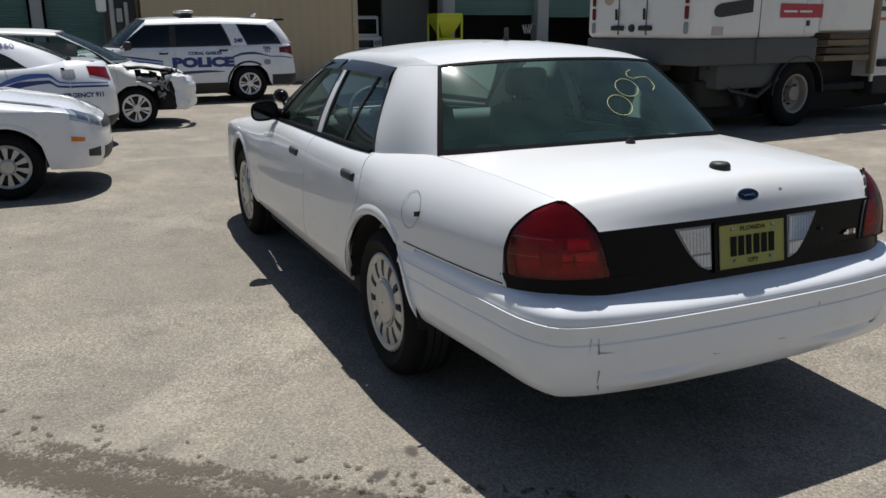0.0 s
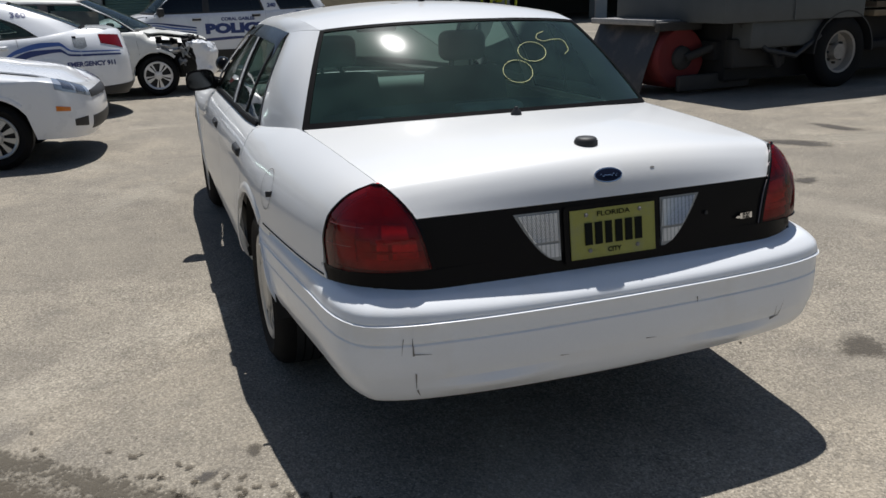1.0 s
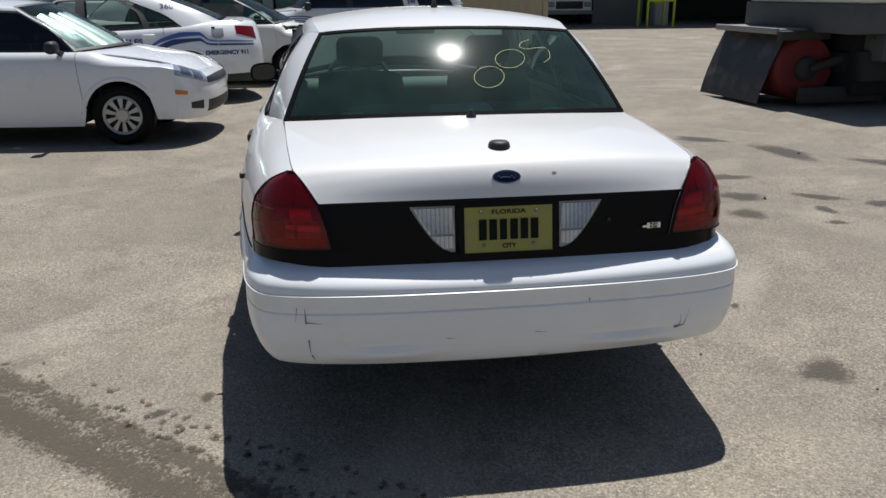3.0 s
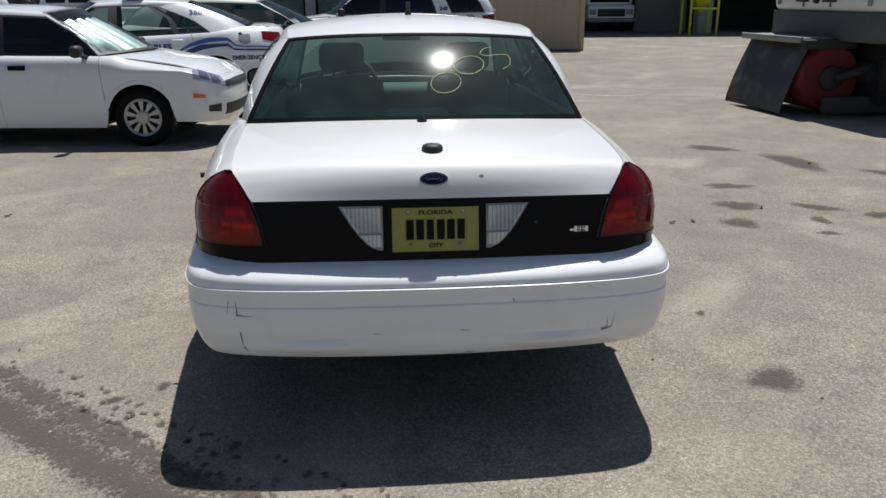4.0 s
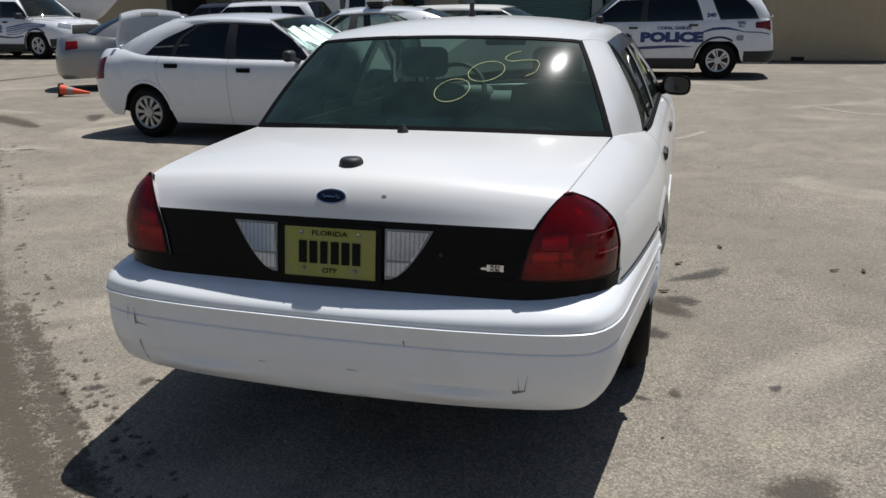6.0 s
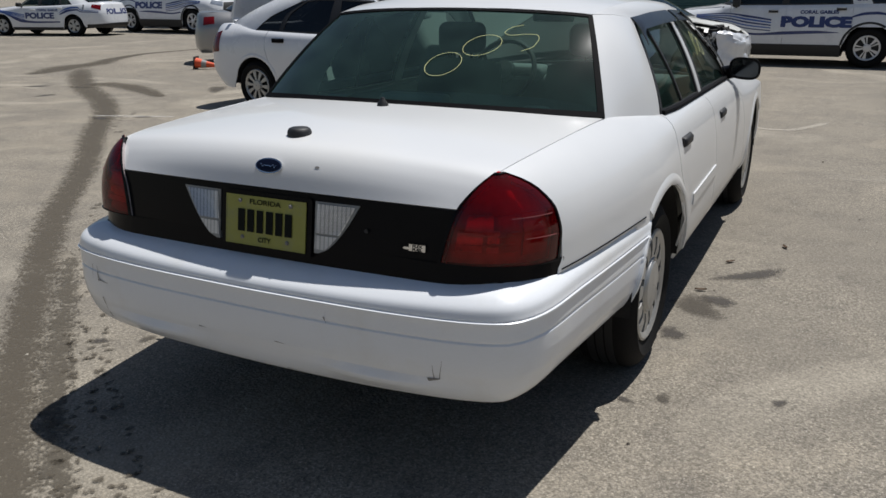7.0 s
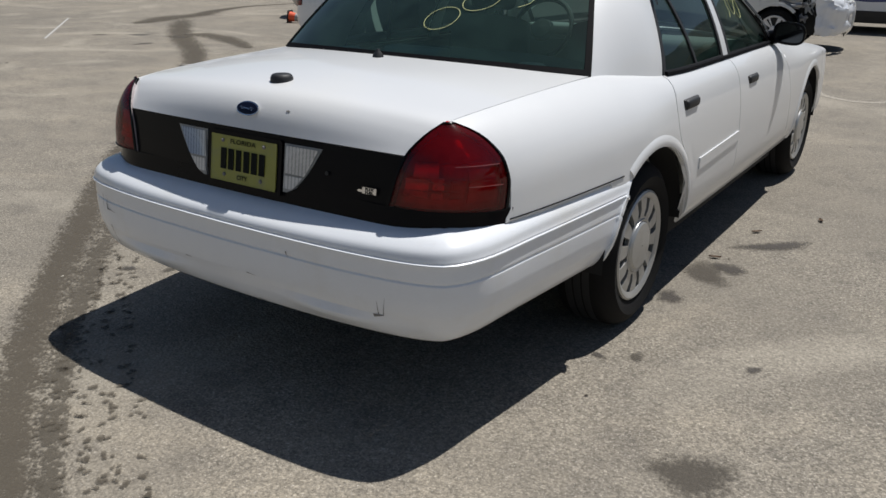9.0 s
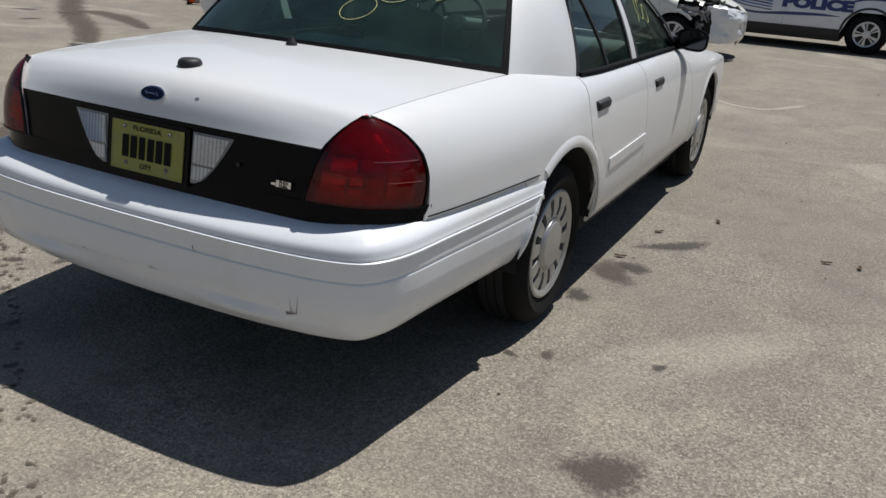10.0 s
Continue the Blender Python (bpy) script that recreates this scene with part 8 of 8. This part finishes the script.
spots = [(1.467, -0.90, 0.17, 0.13), (1.185, 1.305, 0.25, 0.085), (0.96, 0.34, 0.09, 0.08), (1.0, 0.72, 0.17, 0.14), (1.08, 0.84, 0.10, 0.10), (2.61, 1.99, 0.22, 0.18), (2.405, 1.51, 0.20, 0.15), (3.02, 1.53, 0.12, 0.09),
         (3.18, 1.89, 0.22, 0.12), (2.82, 2.65, 0.25, 0.14), (3.52, 1.62, 0.16, 0.10), (1.45, -0.14, 0.04, 0.035), (1.055, -0.287, 0.05, 0.035), (0.93, -0.36, 0.035, 0.03),
         (-1.27, -0.83, 0.05, 0.04), (-1.1, -0.72, 0.05, 0.035), (3.9, 3.6, 0.5, 0.25), (4.6, 2.9, 0.45, 0.2), (-9.6, 6.2, 0.25, 0.12), (-10.4, 6.0, 0.3, 0.12), (-9.2, 5.2, 0.25, 0.1), (-7.4, 6.9, 0.5, 0.2), (-6.6, 3.9, 0.2, 0.08), (-6.2, 4.2, 0.15, 0.06), (-10.9, 5.6, 0.2, 0.1), (5.6, 3.4, 0.35, 0.18), (3.4, 4.4, 0.4, 0.16), (2.9, 1.2, 0.1, 0.06)]
for i, (x, y, rx, ry) in enumerate(spots):
    geo, rim = blot(x, y, rx * 1.15, ry * 1.15, i * 0.7, seed=i)
    stain("oil_stain", geo, rim, OIL if i % 3 else SOAK, "dark oil stain soaked into the asphalt", 0.003 + 0.0004 * (i % 4))
rng = random.Random(7)
line = spline([(i, *p) for i, p in enumerate(trail)])
for i in range(250):
    t = rng.uniform(0.2, 3.2) if i < 180 else rng.uniform(3.2, 8.0)
    (x, y), (x1, y1) = line(t), line(t + 0.05)
    size = math.hypot(x1 - x, y1 - y)
    off = rng.choice((0.13, 0.20, 0.28, 0.36) if t < 2.5 else (0.20, 0.26, 0.33)) + rng.gauss(0, 0.014)
    x, y = x + (y1 - y) / size * off, y - (x1 - x) / size * off
    grow = 1.0 + 0.14 * max(0.0, t - 3.0)
    geo, rim = blot(x, y, grow * rng.uniform(0.012, 0.034), grow * rng.uniform(0.010, 0.025), rng.random() * 3, 10, seed=100 + i)
    stain("drip", geo, rim, DAMP, "damp drip mark on the asphalt", 0.0055 + 0.0002 * (i % 3))
for i, (x, y, rx, ry, a) in enumerate(((3.2, 5.5, 1.2, 0.35, 0.5), (2.2, 4.2, 1.0, 0.3, 0.2), (5.2, 2.8, 1.2, 0.4, -0.3), (2.7, 7.5, 1.5, 0.3, 0.3), (-1.5, 3.5, 0.8, 0.25, 1.0), (-3.0, 2.8, 0.9, 0.3, 0.6), (-7.5, 8.0, 1.2, 0.4, 0.8), (3.0, 3.1, 0.7, 0.25, 0.9))):
    geo, rim = blot(x, y, rx, ry, a, seed=300 + i)
    stain("dust_patch", geo, rim, DUST, "pale dust spread over the asphalt", 0.0025)
for i, pts in enumerate((((-10.97, 4.636), (-14.417, 7.282)), ((-6.85, 4.02), (-5.85, 4.38)))):
    geo, rim = ribbon([*pts[:1], tuple(mix(pts[0], pts[1], 0.5)), pts[1]], [0.08, 0.08, 0.08], 2)
    stain("parking_line", geo, [min(1.0, r * 1.4 + 0.25) for r in rim], LINE_PAINT, "worn white parking line", 0.004)
SCRUB = film_of("scrubbed_arc", (0.50, 0.46, 0.39), 0.55, 0.95, 7.0)
for pts, wide in (([(0.18, 7.35), (0.29, 7.03), (0.42, 6.66), (0.62, 6.45), (0.80, 6.38), (0.97, 6.42), (1.18, 6.77), (1.35, 7.2)], 0.16), ([(2.9, 9.9), (3.16, 9.5), (3.45, 9.18), (3.88, 9.10), (4.4, 9.3)], 0.18)):
    geo, rim = ribbon(pts, [wide] * len(pts))
    stain("tyre_scrub", geo, rim, SCRUB, "pale curved scrub mark on the asphalt", 0.004)
pebble = []
for k in range(3):
    rr = random.Random(k)
    pebble.append(to_mesh("pebble", (np.array([(rr.uniform(0.6, 1) * x, rr.uniform(0.6, 1) * y, rr.uniform(0.5, 0.9) * z + 0.5) for x, y, z in ((1, 0, 0), (-1, 0, 0), (0, 1, 0), (0, -1, 0), (0, 0, 1), (0, 0, -0.6))]), [(0, 2, 4), (2, 1, 4), (1, 3, 4), (3, 0, 4), (2, 0, 5), (1, 2, 5), (3, 1, 5), (0, 3, 5)]), surface("pebble_stone", ((0.06, 0.05, 0.04), (0.12, 0.10, 0.08), (0.45, 0.42, 0.36))[k], 0.9), 0))
for i in range(150):
    near = i < 110
    x, y = (rng.uniform(-3.5, 4.2), rng.uniform(-2.2, 5.0)) if near else (rng.uniform(-12, 8), rng.uniform(2, 14))
    s_ = rng.uniform(0.004, 0.009) if near else rng.uniform(0.008, 0.018)
    ob = new("pebble", pebble[i % 3])
    ob.matrix_basis = Matrix.Translation((x, y, 0.0)) @ Matrix.Rotation(rng.random() * 6, 4, "Z") @ Matrix.Diagonal((s_ * 1.3, s_, s_ * 0.7, 1))
    tagged(ob, "small loose stone lying on the asphalt", "pebble", "pebbles on the yard")
for i, (x, y, a) in enumerate(((1.92, 1.55, 0.4), (2.75, 1.9, 1.2), (1.30, 1.9, 2.0), (0.98, 0.95, 0.3), (1.05, 1.48, 0.8), (2.08, 1.57, 1.6), (4.0, 3.5, 0.6), (-2.9, 2.2, 1.0))):
    def leaf_shape(u, v):
        w = math.sin(math.pi * min(0.98, max(0.02, u))) * 0.012
        return np.array((0.03 * (u - 0.5) * 2, w * (2 * v - 1), 0.006 + 0.012 * (u - 0.5) ** 2 + 0.006 * (2 * v - 1) ** 2))
    ob = part("dry_leaf", sheet(leaf_shape, 8, 2, 0.0008, centre=(0, 0, -1)), surface("dry_leaf", (0.10, 0.06, 0.035), 0.8), at=pose(x, y, 0, 0, 0, math.degrees(a)))
    tagged(ob, "curled brown dry leaf on the asphalt", "leaf", "dry leaves")
